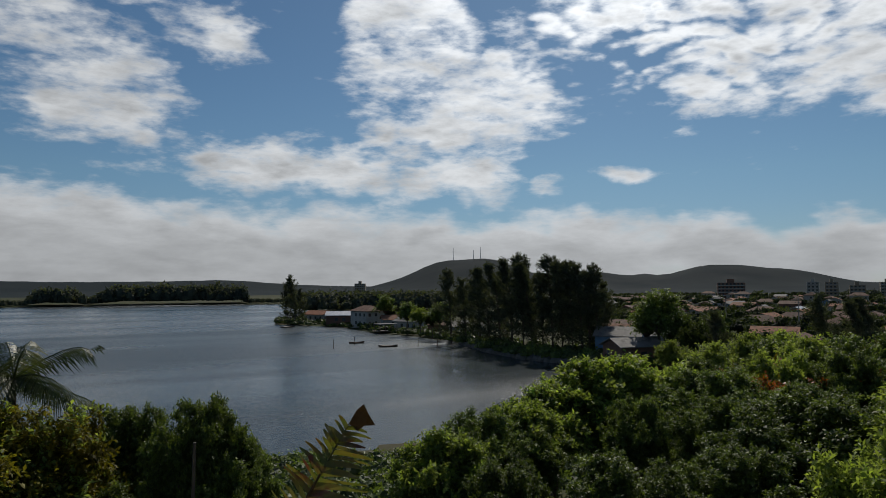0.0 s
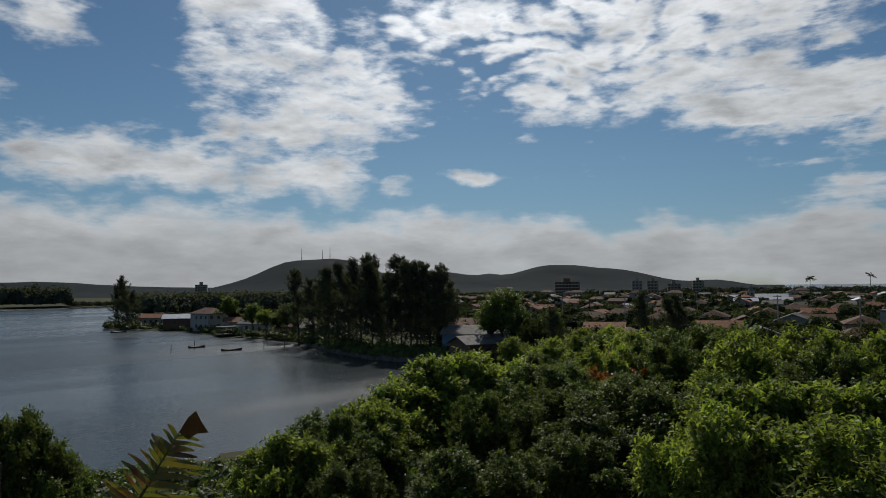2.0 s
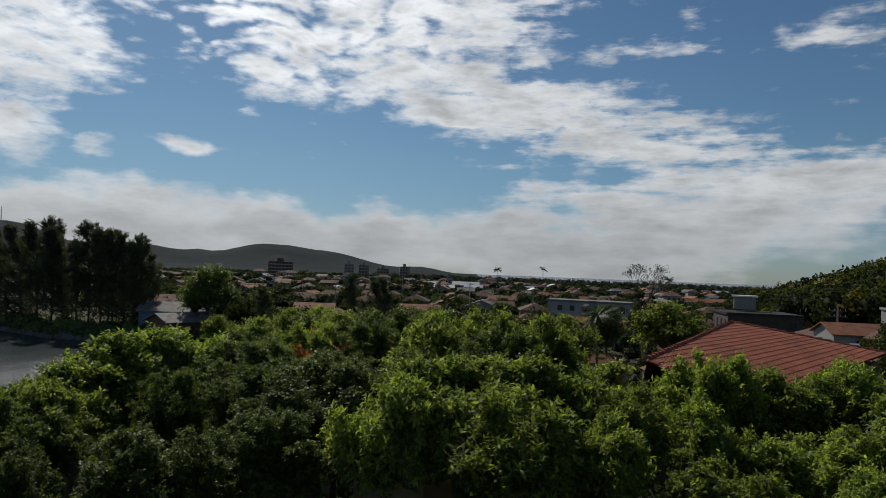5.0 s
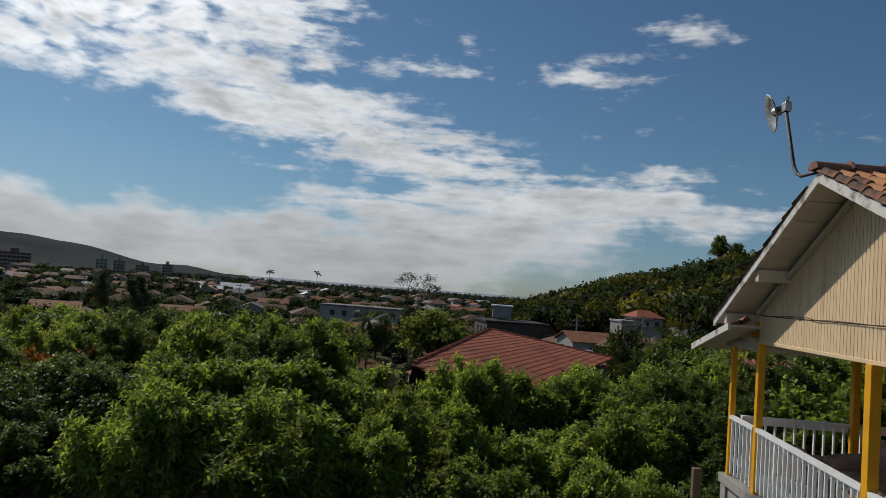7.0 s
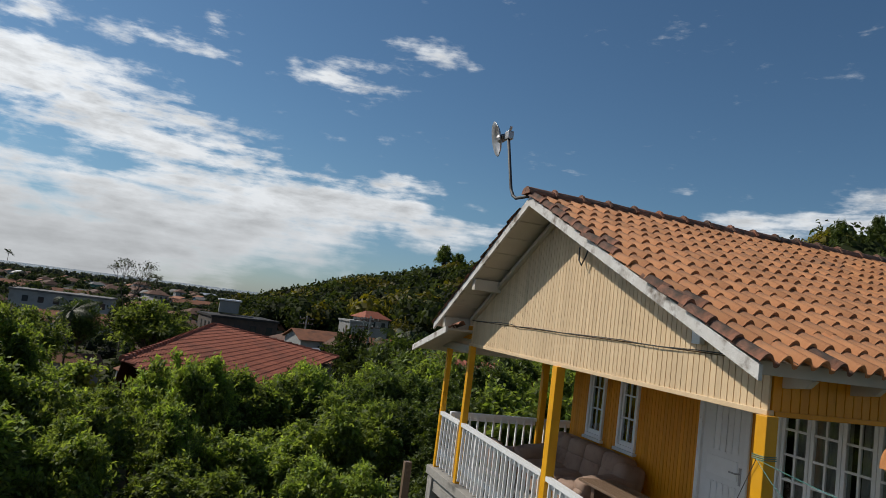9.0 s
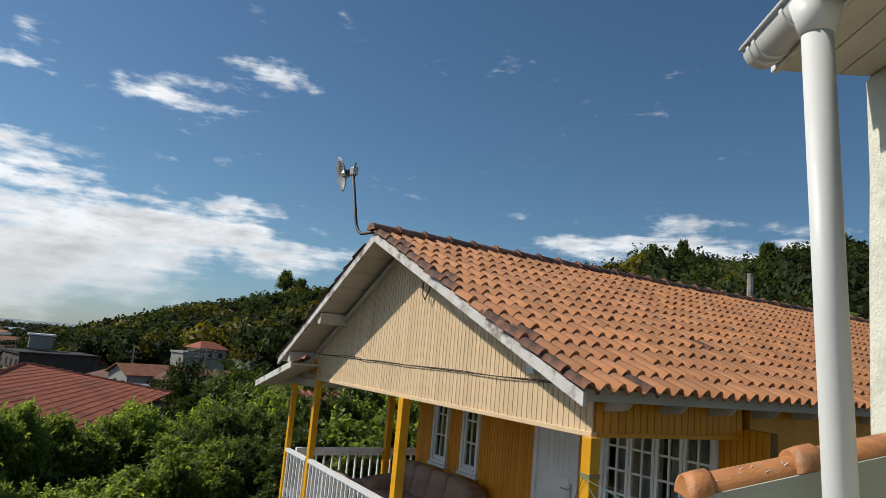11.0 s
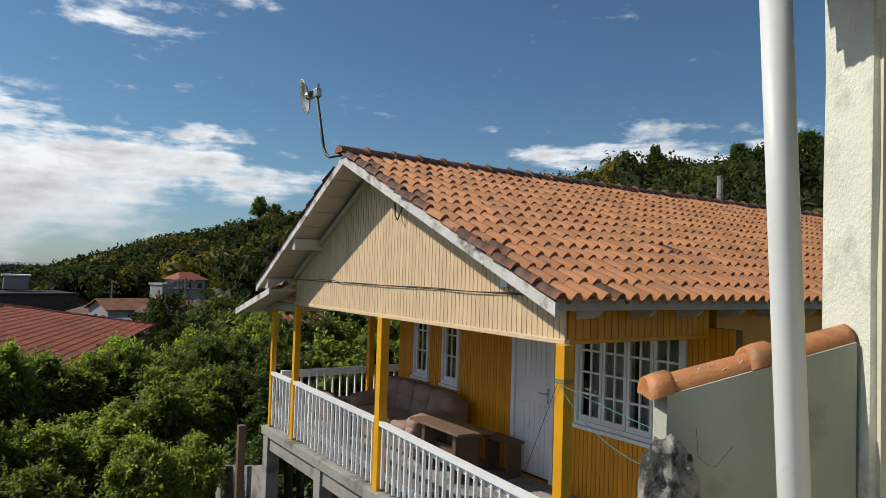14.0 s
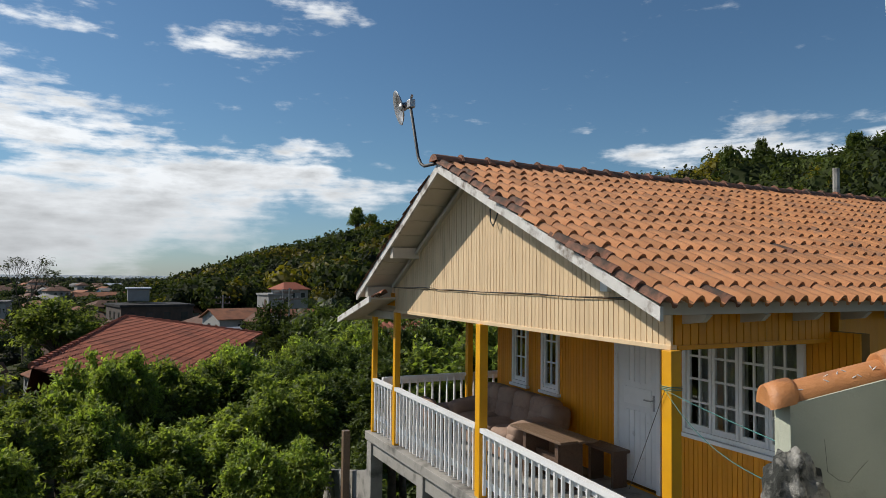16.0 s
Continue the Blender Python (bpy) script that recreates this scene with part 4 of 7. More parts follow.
sub("panel", boxbm(dx0 + 0.16, dx1 - 0.16, WY - 0.013, WY - 0.004, dz0 + 0.95, dz0 + 1.15, 0.003), M_WHITE, door)
bm = bmesh.new()
tube(bm, [(dx0 + 0.12, WY - 0.012, dz0 + 1.04), (dx0 + 0.12, WY + 0.05, dz0 + 1.04), (dx0 + 0.22, WY + 0.05, dz0 + 1.04)], 0.009, 6)
box(bm, dx0 + 0.105, dx0 + 0.135, WY - 0.012, WY - 0.004, dz0 + 0.92, dz0 + 1.10)
sub("door_handle", bm, M_METAL, door, "chrome lever handle")

# porch deck, posts and columns under it
part("deck", boxbm(3.80, 10.47, WY - 0.02, GY + 0.10, DECK - 0.13, DECK, 0.01), M_CONC, house, "bare concrete porch slab")
part("side_deck", boxbm(9.62, 10.47, BACK, WY - 0.022, DECK - 0.13, DECK, 0.01), M_CONC, house)
part("edge_beam", boxbm(3.85, 10.40, GY - 0.12, GY + 0.05, DECK - 0.34, DECK - 0.132, 0.01), M_CONC, house)
for x, y in ((10.32, GY - 0.02), (8.35, GY - 0.02), (6.0, GY - 0.02), (3.98, GY - 0.02), (10.32, -9.0)):
    part("column", boxbm(x - 0.10, x + 0.10, y - 0.10, y + 0.10, ground_z(x, y) - 0.3, DECK - 0.13, 0.008), M_CONC, house, "stained concrete column")
part("under_wall", boxbm(4.2, 9.4, WY - 1.0, WY - 0.8, ground_z(7, -7) - 0.5, DECK - 0.14), M_CONC, house)
for x, y, w in ((10.33, GY, 0.075), (9.40, GY, 0.085), (6.84, GY, 0.105), (3.905, GY + 0.02, 0.10), (10.08, WY + 0.26, 0.095)):
    top = E - 0.60 if x > 9.8 else GB
    part("post", boxbm(x - w / 2, x + w / 2, y - w / 2, y + w / 2, DECK, top, 0.006), M_POST, house, "yellow painted square post")


def railing(p, q, top, end=None):
    """White timber rail with close balusters between two points."""
    p, q = Vector(p), Vector(q)
    end = top if end is None else end
    lift, rise = Vector((0, 0, top)), Vector((0, 0, end - top))
    d = (q - p)
    L = d.length
    d.normalize()
    def along_top(t, dz):
        return p.lerp(q, t) + lift + rise * t + Vector((0, 0, dz))

    rail = part("handrail", beam(bmesh.new(), along_top(0, -0.025), along_top(1, -0.025), 0.065, 0.05), M_WHITE, house, "white painted timber rail")
    side = Vector((-d.y, d.x, 0))
    sub("under_rail", beam(bmesh.new(), along_top(0, -0.085) + side * 0.028, along_top(1, -0.085) + side * 0.028, 0.02, 0.07), M_WHITE, rail)
    sub("bottom_rail", beam(bmesh.new(), along_top(0, -0.60) + side * 0.028, along_top(1, -0.60) + side * 0.028, 0.02, 0.07), M_WHITE, rail)
    n = max(2, int(L / 0.122))
    rr = random.Random(int(L * 1000))
    for k in range(n):
        t = (k + 0.5) / n
        low = p.z + 0.05 + rr.uniform(-0.014, 0.014)
        c1 = along_top(t, -0.045) + Vector((rr.uniform(-0.004, 0.004), rr.uniform(-0.004, 0.004), 0))
        c0 = Vector((c1.x + rr.uniform(-0.006, 0.006), c1.y, low))
        sub("baluster", beam(bmesh.new(), c0, c1, 0.034, 0.022, d), M_WHITE, rail)


railing((10.27, GY + 0.02, DECK), (9.45, GY + 0.02, DECK), 0.85, 0.84)
railing((9.35, GY + 0.02, DECK), (6.90, GY + 0.02, DECK), 0.845, 0.79)
railing((6.78, GY + 0.02, DECK), (3.97, GY + 0.02, DECK), 0.775, 0.665)
railing((10.12, GY - 0.06, DECK), (10.12, WY + 0.31, DECK), 0.88)
railing((10.12, WY + 0.21, DECK), (10.12, -9.0, DECK), 0.88)

# stepped garden wall and old post beside the porch
bm = prism([(10.44, DECK - 0.62), (11.3, DECK - 0.86), (12.9, DECK - 1.25), (12.9, ground_z(12.9, GY) - 0.5), (10.44, ground_z(10.44, GY) - 0.5)], "y", GY - 0.10, GY + 0.06)
solo("garden_wall", bm, M_CONC, "stained concrete garden wall falling away beside the porch", "wall")
bm = boxbm(11.12, 11.24, GY + 0.12, GY + 0.24, ground_z(11.2, GY) - 0.3, DECK - 0.14, 0.012)
solo("fence_post", bm, M_WOODTOP, "short weathered timber post by the garden wall", "post")

# satellite dish on a bent pipe at the gable's tip
dish = thing("satellite_dish", (RX, VY, RZ), "small grid dish on bent pipe fixed at the gable tip", "antenna")
DZ = E + 2.02
bm = bmesh.new()
tube(bm, [(7.18, VY - 0.03, E + 1.37), (7.38, VY, E + 1.375), (7.58, VY, E + 1.385), (7.68, VY, E + 1.43), (7.76, VY, E + 1.52), (7.80, VY, E + 1.62), (8.03, VY, E + 2.22)], 0.020, 8)
part("mast", bm, M_CABLE, dish, "thin dark bent pipe", smooth=True)
bm = bmesh.new()
bmesh.ops.create_uvsphere(bm, u_segments=20, v_segments=10, radius=0.30)
bmesh.ops.delete(bm, geom=[v for v in bm.verts if v.co.z > -0.175], context="VERTS")
for v in bm.verts:
    v.co = (v.co.x * 0.95, v.co.y * 0.95, (v.co.z + 0.30) * 0.5)
facing = Vector((0.19, 0.94, -0.25)).normalized()
bmesh.ops.solidify(bm, geom=bm.faces, thickness=0.008)
bmesh.ops.transform(bm, matrix=Matrix.Translation((8.34, VY - 0.02, E + 2.28)) @ facing.to_track_quat("Z", "Y").to_matrix().to_4x4(), verts=bm.verts)
part("reflector", bm, M_METAL, dish, "shallow round reflector", smooth=True)
bm = bmesh.new()
box(bm, 7.98, 8.10, VY - 0.05, VY + 0.03, E + 2.20, E + 2.31, 0.015)
tube(bm, [(8.04, VY - 0.01, E + 2.26), (8.34, VY - 0.02, E + 2.28)], [0.035, 0.06], 8)
tube(bm, [(8.02, VY, E + 2.30), (7.98, VY, E + 2.36)], 0.018, 6)
part("bracket", bm, M_METAL, dish)

# ---- porch furniture ----
def cushion(bm, cx, cy, cz, sx, sy, sz, tilt=0.0):
    m = Matrix.Translation((cx, cy, cz)) @ Matrix.Rotation(tilt, 4, "X") @ Matrix.Diagonal((sx, sy, sz, 1))
    r = bmesh.ops.create_cube(bm, size=1.0)
    vs = r["verts"]
    es = list({e for v in vs for e in v.link_edges})
    rb = bmesh.ops.bevel(bm, geom=es, offset=0.28, segments=4, affect="EDGES", profile=0.5)
    allv = {v for f in rb["faces"] for v in f.verts} | {v for v in vs if v.is_valid}
    bmesh.ops.transform(bm, matrix=m, verts=list(allv))


sofa = thing("sofa", (8.5, -5.55, DECK), "brown tufted suede sofa against the yellow wall", "sofa")
SX0, SX1, SYB = 7.50, 9.52, WY + 0.06
part("base", boxbm(SX0 + 0.1, SX1 - 0.1, SYB + 0.05, SYB + 0.85, DECK + 0.06, DECK + 0.26, 0.03), M_SOFA, sofa)
for k in range(3):
    w = (SX1 - SX0 - 0.52) / 3
    bm = bmesh.new()
    cushion(bm, SX0 + 0.26 + w * (k + 0.5), SYB + 0.56, DECK + 0.33, w * 1.04, 0.66, 0.24)
    part("seat_cushion", bm, M_SOFA, sofa, smooth=True)
for k in range(4):
    w = (SX1 - SX0 - 0.30) / 4
    x = SX0 + 0.15 + w * (k + 0.5)
    bm = bmesh.new()
    cushion(bm, x, SYB + 0.26, DECK + 0.50, w * 1.06, 0.26, 0.34, 0.16)
    cushion(bm, x, SYB + 0.19, DECK + 0.70, w * 1.08, 0.32, 0.27, 0.16)
    part("back_cushion", bm, M_SOFA, sofa, smooth=True)
for x in (SX0 + 0.13, SX1 - 0.13):
    bm = bmesh.new()
    cushion(bm, x, SYB + 0.50, DECK + 0.28, 0.26, 0.88, 0.44)
    cushion(bm, x, SYB + 0.48, DECK + 0.50, 0.33, 0.84, 0.22, -0.10)
    cushion(bm, x, SYB + 0.20, DECK + 0.60, 0.30, 0.36, 0.34, 0.16)
    part("armrest", bm, M_SOFA, sofa, smooth=True)

armchair = thing("armchair", (9.75, -5.2, DECK), "brown suede armchair beside the sofa", "armchair")
bm = bmesh.new()
cushion(bm, 9.66, -5.15, DECK + 0.30, 0.55, 0.60, 0.36)
part("seat", bm, M_SOFA, armchair, smooth=True)
bm = bmesh.new()
cushion(bm, 9.66, -4.86, DECK + 0.38, 0.58, 0.18, 0.44)
part("armrest", bm, M_SOFA, armchair, smooth=True)

table = thing("bench_table", (6.9, -5.45, DECK), "worn dark wooden table on plank legs", "table")
part("tabletop", boxbm(6.44, 7.52, -5.29, -5.05, DECK + 0.575, DECK + 0.605, 0.006), M_WOODTOP, table, "scuffed plank top")
part("tabletop", boxbm(6.42, 7.50, -5.55, -5.30, DECK + 0.570, DECK + 0.598, 0.006), M_WOODTOP, table, "scuffed plank top")
for x in (6.62, 7.30):
    part("leg", boxbm(x - 0.035, x + 0.035, -5.47, -5.12, DECK, DECK + 0.572, 0.006), M_WOOD, table)
part("stretcher", boxbm(6.66, 7.26, -5.33, -5.27, DECK + 0.25, DECK + 0.35, 0.004), M_WOOD, table)
bench = thing("bench", (6.3, -5.9, DECK), "low dark wooden bench by the wall", "bench")
part("seat", boxbm(6.40, 6.94, -6.02, -5.78, DECK + 0.40, DECK + 0.44, 0.006), M_WOOD, bench)
for x in (6.46, 6.88):
    part("leg", boxbm(x - 0.025, x + 0.025, -6.0, -5.80, DECK, DECK + 0.40, 0.004), M_WOOD, bench)

# lines tied to the corner post
def line_thing(name, pts, mat, r, label):
    bm = bmesh.new()
    tube(bm, pts, r, 5)
    solo(name, bm, mat, label, "rope", "lines at the corner post")


def sagging(p, q, sag, n=12):
    p, q = Vector(p), Vector(q)
    return [p.lerp(q, k / n) - Vector((0, 0, sag * 4 * (k / n) * (1 - k / n))) for k in range(n + 1)]


KN = (3.905, GY + 0.085, E - 0.78)
line_thing("washing_line", sagging(KN, (1.59, -2.62, E - 0.56), 0.01), M_LINE, 0.0022, "teal washing line tied to yellow post")
line_thing("rope", sagging(KN, (1.57, -2.66, E - 0.70), 0.14), M_LINE, 0.0022, "slack green rope tied to yellow post")
line_thing("wire", sagging(KN, (4.32, GY + 0.06, E - 1.62), 0.0), M_CABLE, 0.0025, "thin dark wire from post to rail")
bm = bmesh.new()
for k in range(3):
    c = Vector((3.905, GY + 0.02, E - 0.78 + 0.012 * k))
    tube(bm, [c + Vector((0.054 * sx, 0.054 * sy, 0)) for sx, sy in ((-1, -1), (1, -1), (1, 1), (-1, 1), (-1, -1))], 0.0028, 5)
solo("rope_knot", bm, M_LINE, "teal rope wound round the yellow post", "rope", "lines at the corner post")

# ---- the rendered house whose terrace the camera stands on ----
U = Vector((0.823, -0.568, 0.0))
N = Vector((0.568, 0.823, 0.0))
O = Vector((0.06, -0.475, 0.0))
EAVE = Matrix(((U.x, N.x, 0, O.x), (U.y, N.y, 0, O.y), (0, 0, 1, E), (0, 0, 0, 1)))
OWN = EAVE @ Matrix.Scale(1.075, 4)
FP = -1.26  # facade line
GUT = None
own = thing("terrace_house", tuple(OWN @ Vector((0, -3, -1.55))), "cream rendered house with plastic gutter and terrace", "house")


def own_part(name, bm, mat, label="", parent=None, smooth=False):
    bmesh.ops.transform(bm, matrix=OWN @ Matrix.Scale(0.892, 4) if parent and parent.name.startswith("capped_wall") else EAVE if (parent and parent == GUT) or name in ("soffit_board", "soffit_end", "fascia", "roof") else OWN, verts=bm.verts)
    bmesh.ops.recalc_face_normals(bm, faces=bm.faces)
    return part(name, bm, mat, parent or own, label, "", smooth)


def rough_edges(bm, amp, seed):
    bmesh.ops.subdivide_edges(bm, edges=[e for e in bm.edges if e.calc_length() > 0.4], cuts=14, use_grid_fill=True)
    for v in bm.verts:
        o = Vector((seed, 0, 0))
        v.co += Vector((noise.noise(v.co * 9 + o), noise.noise(v.co * 9 + o * 2), 0)) * amp
    return bm


own_part("pillar", rough_edges(boxbm(2.03, 2.30, FP - 0.20, FP, -4.0, 1.09, 0.012), 0.012, 3), M_STUCCO, "rough cream stucco pillar, sunlit")
own_part("lintel", boxbm(-4.0, 2.022, FP - 0.18, FP - 0.003, 0.83, 1.09, 0.01), M_STUCCO_SMOOTH, "cream lintel over the porch opening")
own_part("end_wall", boxbm(2.010, 2.27, -4.0, FP - 0.022, -4.0, 1.0), M_STUCCO_SMOOTH, "smooth cream side wall of the porch")
# dark olive strip painting the unlit recess at the wall's top
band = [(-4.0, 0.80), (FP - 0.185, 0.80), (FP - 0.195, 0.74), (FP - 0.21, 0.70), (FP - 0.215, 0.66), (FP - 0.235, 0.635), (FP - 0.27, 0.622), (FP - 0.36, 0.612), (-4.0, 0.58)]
own_part("wall_band", prism(band, "x", 1.992, 2.008), M_RECESS, "dark band with a ragged end, painted as an unlit recess high on the porch wall")
own_part("porch_ceiling", boxbm(-4.0, 2.28, -4.0, FP - 0.19, 1.00, 1.04), M_STUCCO_SMOOTH)
own_part("back_wall", boxbm(-4.0, 2.05, -4.1, -4.0, -1.55, 1.0), M_STUCCO_SMOOTH)
own_part("front_wall", boxbm(-4.0, -0.6, FP - 0.19, FP - 0.001, -1.55, 0.83), M_STUCCO_SMOOTH)
# unseen floor, its pale colour chosen to bounce sunlight onto the porch wall
own_part("terrace_slab", boxbm(-4.0, 2.25, -4.0, -0.35, -1.75, -1.55, 0.01), M_TERRACE)
own_part("terrace_slab", boxbm(-4.0, 1.2, -0.35, 0.55, -1.75, -1.55, 0.01), M_TERRACE)
own_part("foundation", boxbm(-3.9, 2.2, -3.9, -0.4, -7.5, -1.751), M_STUCCO_SMOOTH)
# eave: soffit boards, fascia, roof slab
for k in range(-1, 3):
    own_part("soffit_board", boxbm(-4.0, 2.45, FP - 0.09 + k * 0.11, FP + 0.016 + k * 0.11, 1.172, 1.187, 0.003), M_EAVE)
own_part("soffit_end", boxbm(2.3, 2.45, -4.0, FP - 0.202, 1.172, 1.187), M_EAVE)
own_part("fascia", boxbm(-4.0, 2.46, FP + 0.242, FP + 0.262, 1.165, 1.26, 0.004), M_BARGE, "weathered eave board")
own_part("roof", prism([(FP + 0.26, 1.262), (-5.0, 2.2), (-5.0, 2.28), (FP + 0.26, 1.30)], "x", -4.0, 2.5), M_ROOF_BROWN)
# gutter: a half-round channel with joints, and its downpipe
GUT = thing("rain_gutter", tuple(EAVE @ Vector((2.2, -1.0, 1.15))), "white plastic gutter with downpipe", "gutter")


def gutter_piece(x0, x1, r, name, th=0.004):
    bm = bmesh.new()
    rings = []
    for x in (x0, x1):
        for rr in (r, r - th):
            rings.append([bm.verts.new((x, -0.945 + rr * math.cos(t), 1.225 + rr * math.sin(t))) for t in (math.pi + math.pi * k / 14 for k in range(15))])
    o0, i0, o1, i1 = rings
    for k in range(14):
        bm.faces.new((o0[k], o0[k + 1], o1[k + 1], o1[k]))
        bm.faces.new((i1[k], i1[k + 1], i0[k + 1], i0[k]))
        bm.faces.new((i0[k], i0[k + 1], o0[k + 1], o0[k]))
        bm.faces.new((o1[k], o1[k + 1], i1[k + 1], i1[k]))
    for k in (0, 14):
        bm.faces.new((o0[k], o1[k], i1[k], i0[k]))
    return own_part(name, bm, M_PVC, "", GUT, True)


gutter_piece(-4.0, 2.42, 0.066, "channel")
for x in (2.36, 2.31, 2.09, 1.88, 0.9, -0.5):
    gutter_piece(x, x + 0.022, 0.071, "joint_ring", 0.008)
bm = bmesh.new()
tube(bm, [(-4.0, -0.872, 1.232), (2.42, -0.872, 1.232)], 0.009, 6)
own_part("rim", bm, M_PVC, "", GUT, True)
bm = bmesh.new()
bmesh.ops.create_circle(bm, cap_ends=True, segments=20, radius=0.066, matrix=Matrix.Translation((2.42, -0.945, 1.225)) @ Matrix.Rotation(radians(90), 4, "Y"))
for v in bm.verts:
    v.co.z = min(v.co.z, 1.228)
own_part("end_cap", bm, M_PVC, "", GUT)
bm = bmesh.new()
tube(bm, [(2.0, -0.945, 1.19), (2.0, -0.945, 1.13), (2.0, -0.945, 1.085)], [0.080, 0.062, 0.049], 20)
own_part("outlet_funnel", bm, M_PVC, "", GUT, True)
bm = bmesh.new()
tube(bm, [(2.0, -0.945, 1.10), (2.0, -0.99, 0.2), (2.0, -1.21, -4.2)], 0.045, 24)
own_part("downpipe", bm, M_PVC, "white plastic downpipe", GUT, True)

# stepped-down side wall with clay capping
side_wall = thing("capped_wall", tuple(OWN @ Vector((2.3, -1.0, -4.0))), "grey-green rendered wall with glazed clay capping tiles", "wall")
bm = prism([(-1.40, -0.155), (-0.76, -0.355), (-0.76, -4.0), (-1.40, -4.0)], "x", 2.325, 2.48)
own_part("wall_body", bm, M_GREYWALL, "", side_wall)


def cap_tile(y0, z0, y1, z1, r0, r1, collar):
    """A half-round capping tile lying along the wall's slope."""
    bm = bmesh.new()
    rings = []
    n = 14
    st = [(0.0, r0 * 0.97), (0.02, r0), (0.93, r1), (1.0, r1)] + []
    for t, rr in st:
        y, z = y0 + (y1 - y0) * t, z0 + (z1 - z0) * t
        rings.append([bm.verts.new((2.40 + rr * 1.12 * math.cos(a), y, z - 0.02 + rr * math.sin(a))) for a in (math.pi * k / n for k in range(n + 1))])
    for a, b in zip(rings, rings[1:]):
        for k in range(n):
            bm.faces.new((a[k], a[k + 1], b[k + 1], b[k]))
    bm.faces.new(rings[0])
    bm.faces.new(rings[-1][::-1])
    ob = own_part("capping_tile", bm, M_CAP, "", side_wall, True)
    if collar:
        bm = bmesh.new()
        rings = []
        for dy, k_ in ((-0.03, 1.02), (-0.035, 1.16), (0.0, 1.24), (0.04, 1.22), (0.055, 1.04)):
            rr = r0 * k_
            s = (z1 - z0) / (y1 - y0)
            rings.append([bm.verts.new((2.40 + rr * 1.10 * math.cos(a), y0 + dy * (-1 if y1 > y0 else -1), z0 - dy * s - 0.02 + rr * math.sin(a))) for a in (math.pi * k / n for k in range(n + 1))])
        for a, b in zip(rings, rings[1:]):
            for k in range(n):
                bm.faces.new((a[k], a[k + 1], b[k + 1], b[k]))
        bm.faces.new(rings[0])
        bm.faces.new(rings[-1][::-1])
        own_part("tile_collar", bm, M_CAP, "", side_wall, True)


cap_tile(-0.735, -0.345, -1.09, -0.236, 0.060, 0.056, True)
cap_tile(-1.08, -0.231, -1.40, -0.134, 0.060, 0.056, True)
rng = random.Random(5)
bm = bmesh.new()
for k in range(9):
    y = rng.uniform(-1.02, -0.80)
    a = rng.uniform(1.9, 2.6)
    zc = -0.345 + (y + 0.735) / (-0.355) * 0.109 - 0.02
    c = Vector((2.40 + 0.0652 * math.cos(a), y, zc + 0.0582 * math.sin(a)))
    d = Vector((rng.uniform(-0.2, 0.2), rng.uniform(-1, 1), rng.uniform(-0.7, 0.7))).normalized() * rng.uniform(0.006, 0.016)
    tube(bm, [c - d, c, c + d], [0.001, 0.002, 0.001], 5)
own_part("paint_spots", bm, M_WHITE, "white paint splashes", side_wall)
bm = bmesh.new()
tube(bm, [(2.323, -0.86, -0.46), (2.323, -0.868, -0.56), (2.323, -0.90, -0.585), (2.323, -0.93, -0.59), (2.323, -0.96, -0.55), (2.323, -0.985, -0.52)], 0.0006, 4)
own_part("cracks", bm, M_CABLE, "fine cracks in the render", side_wall)
# a lower weathered wall head in front
bm = bmesh.new()
bmesh.ops.create_icosphere(bm, subdivisions=4, radius=1.0)
for v in bm.verts:
    n_ = noise.fractal(v.co * 2.4, 1.0, 2.0, 5)
    v.co = Vector((v.co.x * 0.09, v.co.y * 0.075, v.co.z * 0.13)) * (1 + 0.35 * n_)
    if v.co.z < -0.02:
        v.co.z *= 14
bmesh.ops.transform(bm, matrix=Matrix.Translation((1.98, -0.655, -0.56)), verts=bm.verts)
bmesh.ops.transform(bm, matrix=OWN, verts=bm.verts)
solo("old_wall_head", bm, M_MOULD, "lumpy mouldy concrete head of an old wall", "wall", smooth=True)

# things in the porch
bm = bmesh.new()
tube(bm, [(1.90, -1.52, 0.79), (1.1, -1.54, 0.80), (-0.4, -1.58, 0.81)], [0.052, 0.055, 0.06], 14)
bmesh.ops.transform(bm, matrix=OWN, verts=bm.verts)
pole = thing("bamboo_pole", tuple(OWN @ Vector((1.0, -1.6, 0.7))), "thick pale bamboo pole slung under the ceiling", "pole")
part("culm", bm, M_WHITE, pole, smooth=True)
for x in (1.80, 1.62, 1.3):
    bm = bmesh.new()
    tube(bm, [(x, -1.53 + 0.062 * math.cos(t), 0.795 + 0.062 * math.sin(t)) for t in (k * math.pi / 6 for k in range(13))], 0.0022, 4)
    tube(bm, [(x, -1.53, 0.85), (x + 0.02, -1.55, 1.0)], 0.002, 4)
    bmesh.ops.transform(bm, matrix=OWN, verts=bm.verts)
    part("hanging_wire", bm, M_CABLE, pole)
for k in range(2):
    bm = bmesh.new()
    tube(bm, [(2.02, -1.62 - 0.01 * k, 0.135 - 0.035 * k), (1.55, -1.72, 0.16 - 0.045 * k)], 0.009, 6)
    bmesh.ops.transform(bm, matrix=OWN, verts=bm.verts)
    solo("metal_rod", bm, M_CABLE, "thin dark rod standing out of the porch wall", "rod", "rods in the wall")
tank = thing("water_tank", tuple(OWN @ Vector((1.5, -1.7, -1.55))), "pale plastic laundry tank with moulded rim", "tank")
bm = bmesh.new()
tube(bm, [(1.53, -1.49, z) for z in (-1.55, -1.2, -0.30, -0.14, 0.02, 0.14, 0.20)], [0.14, 0.15, 0.16, 0.16, 0.145, 0.11, 0.07], 28)
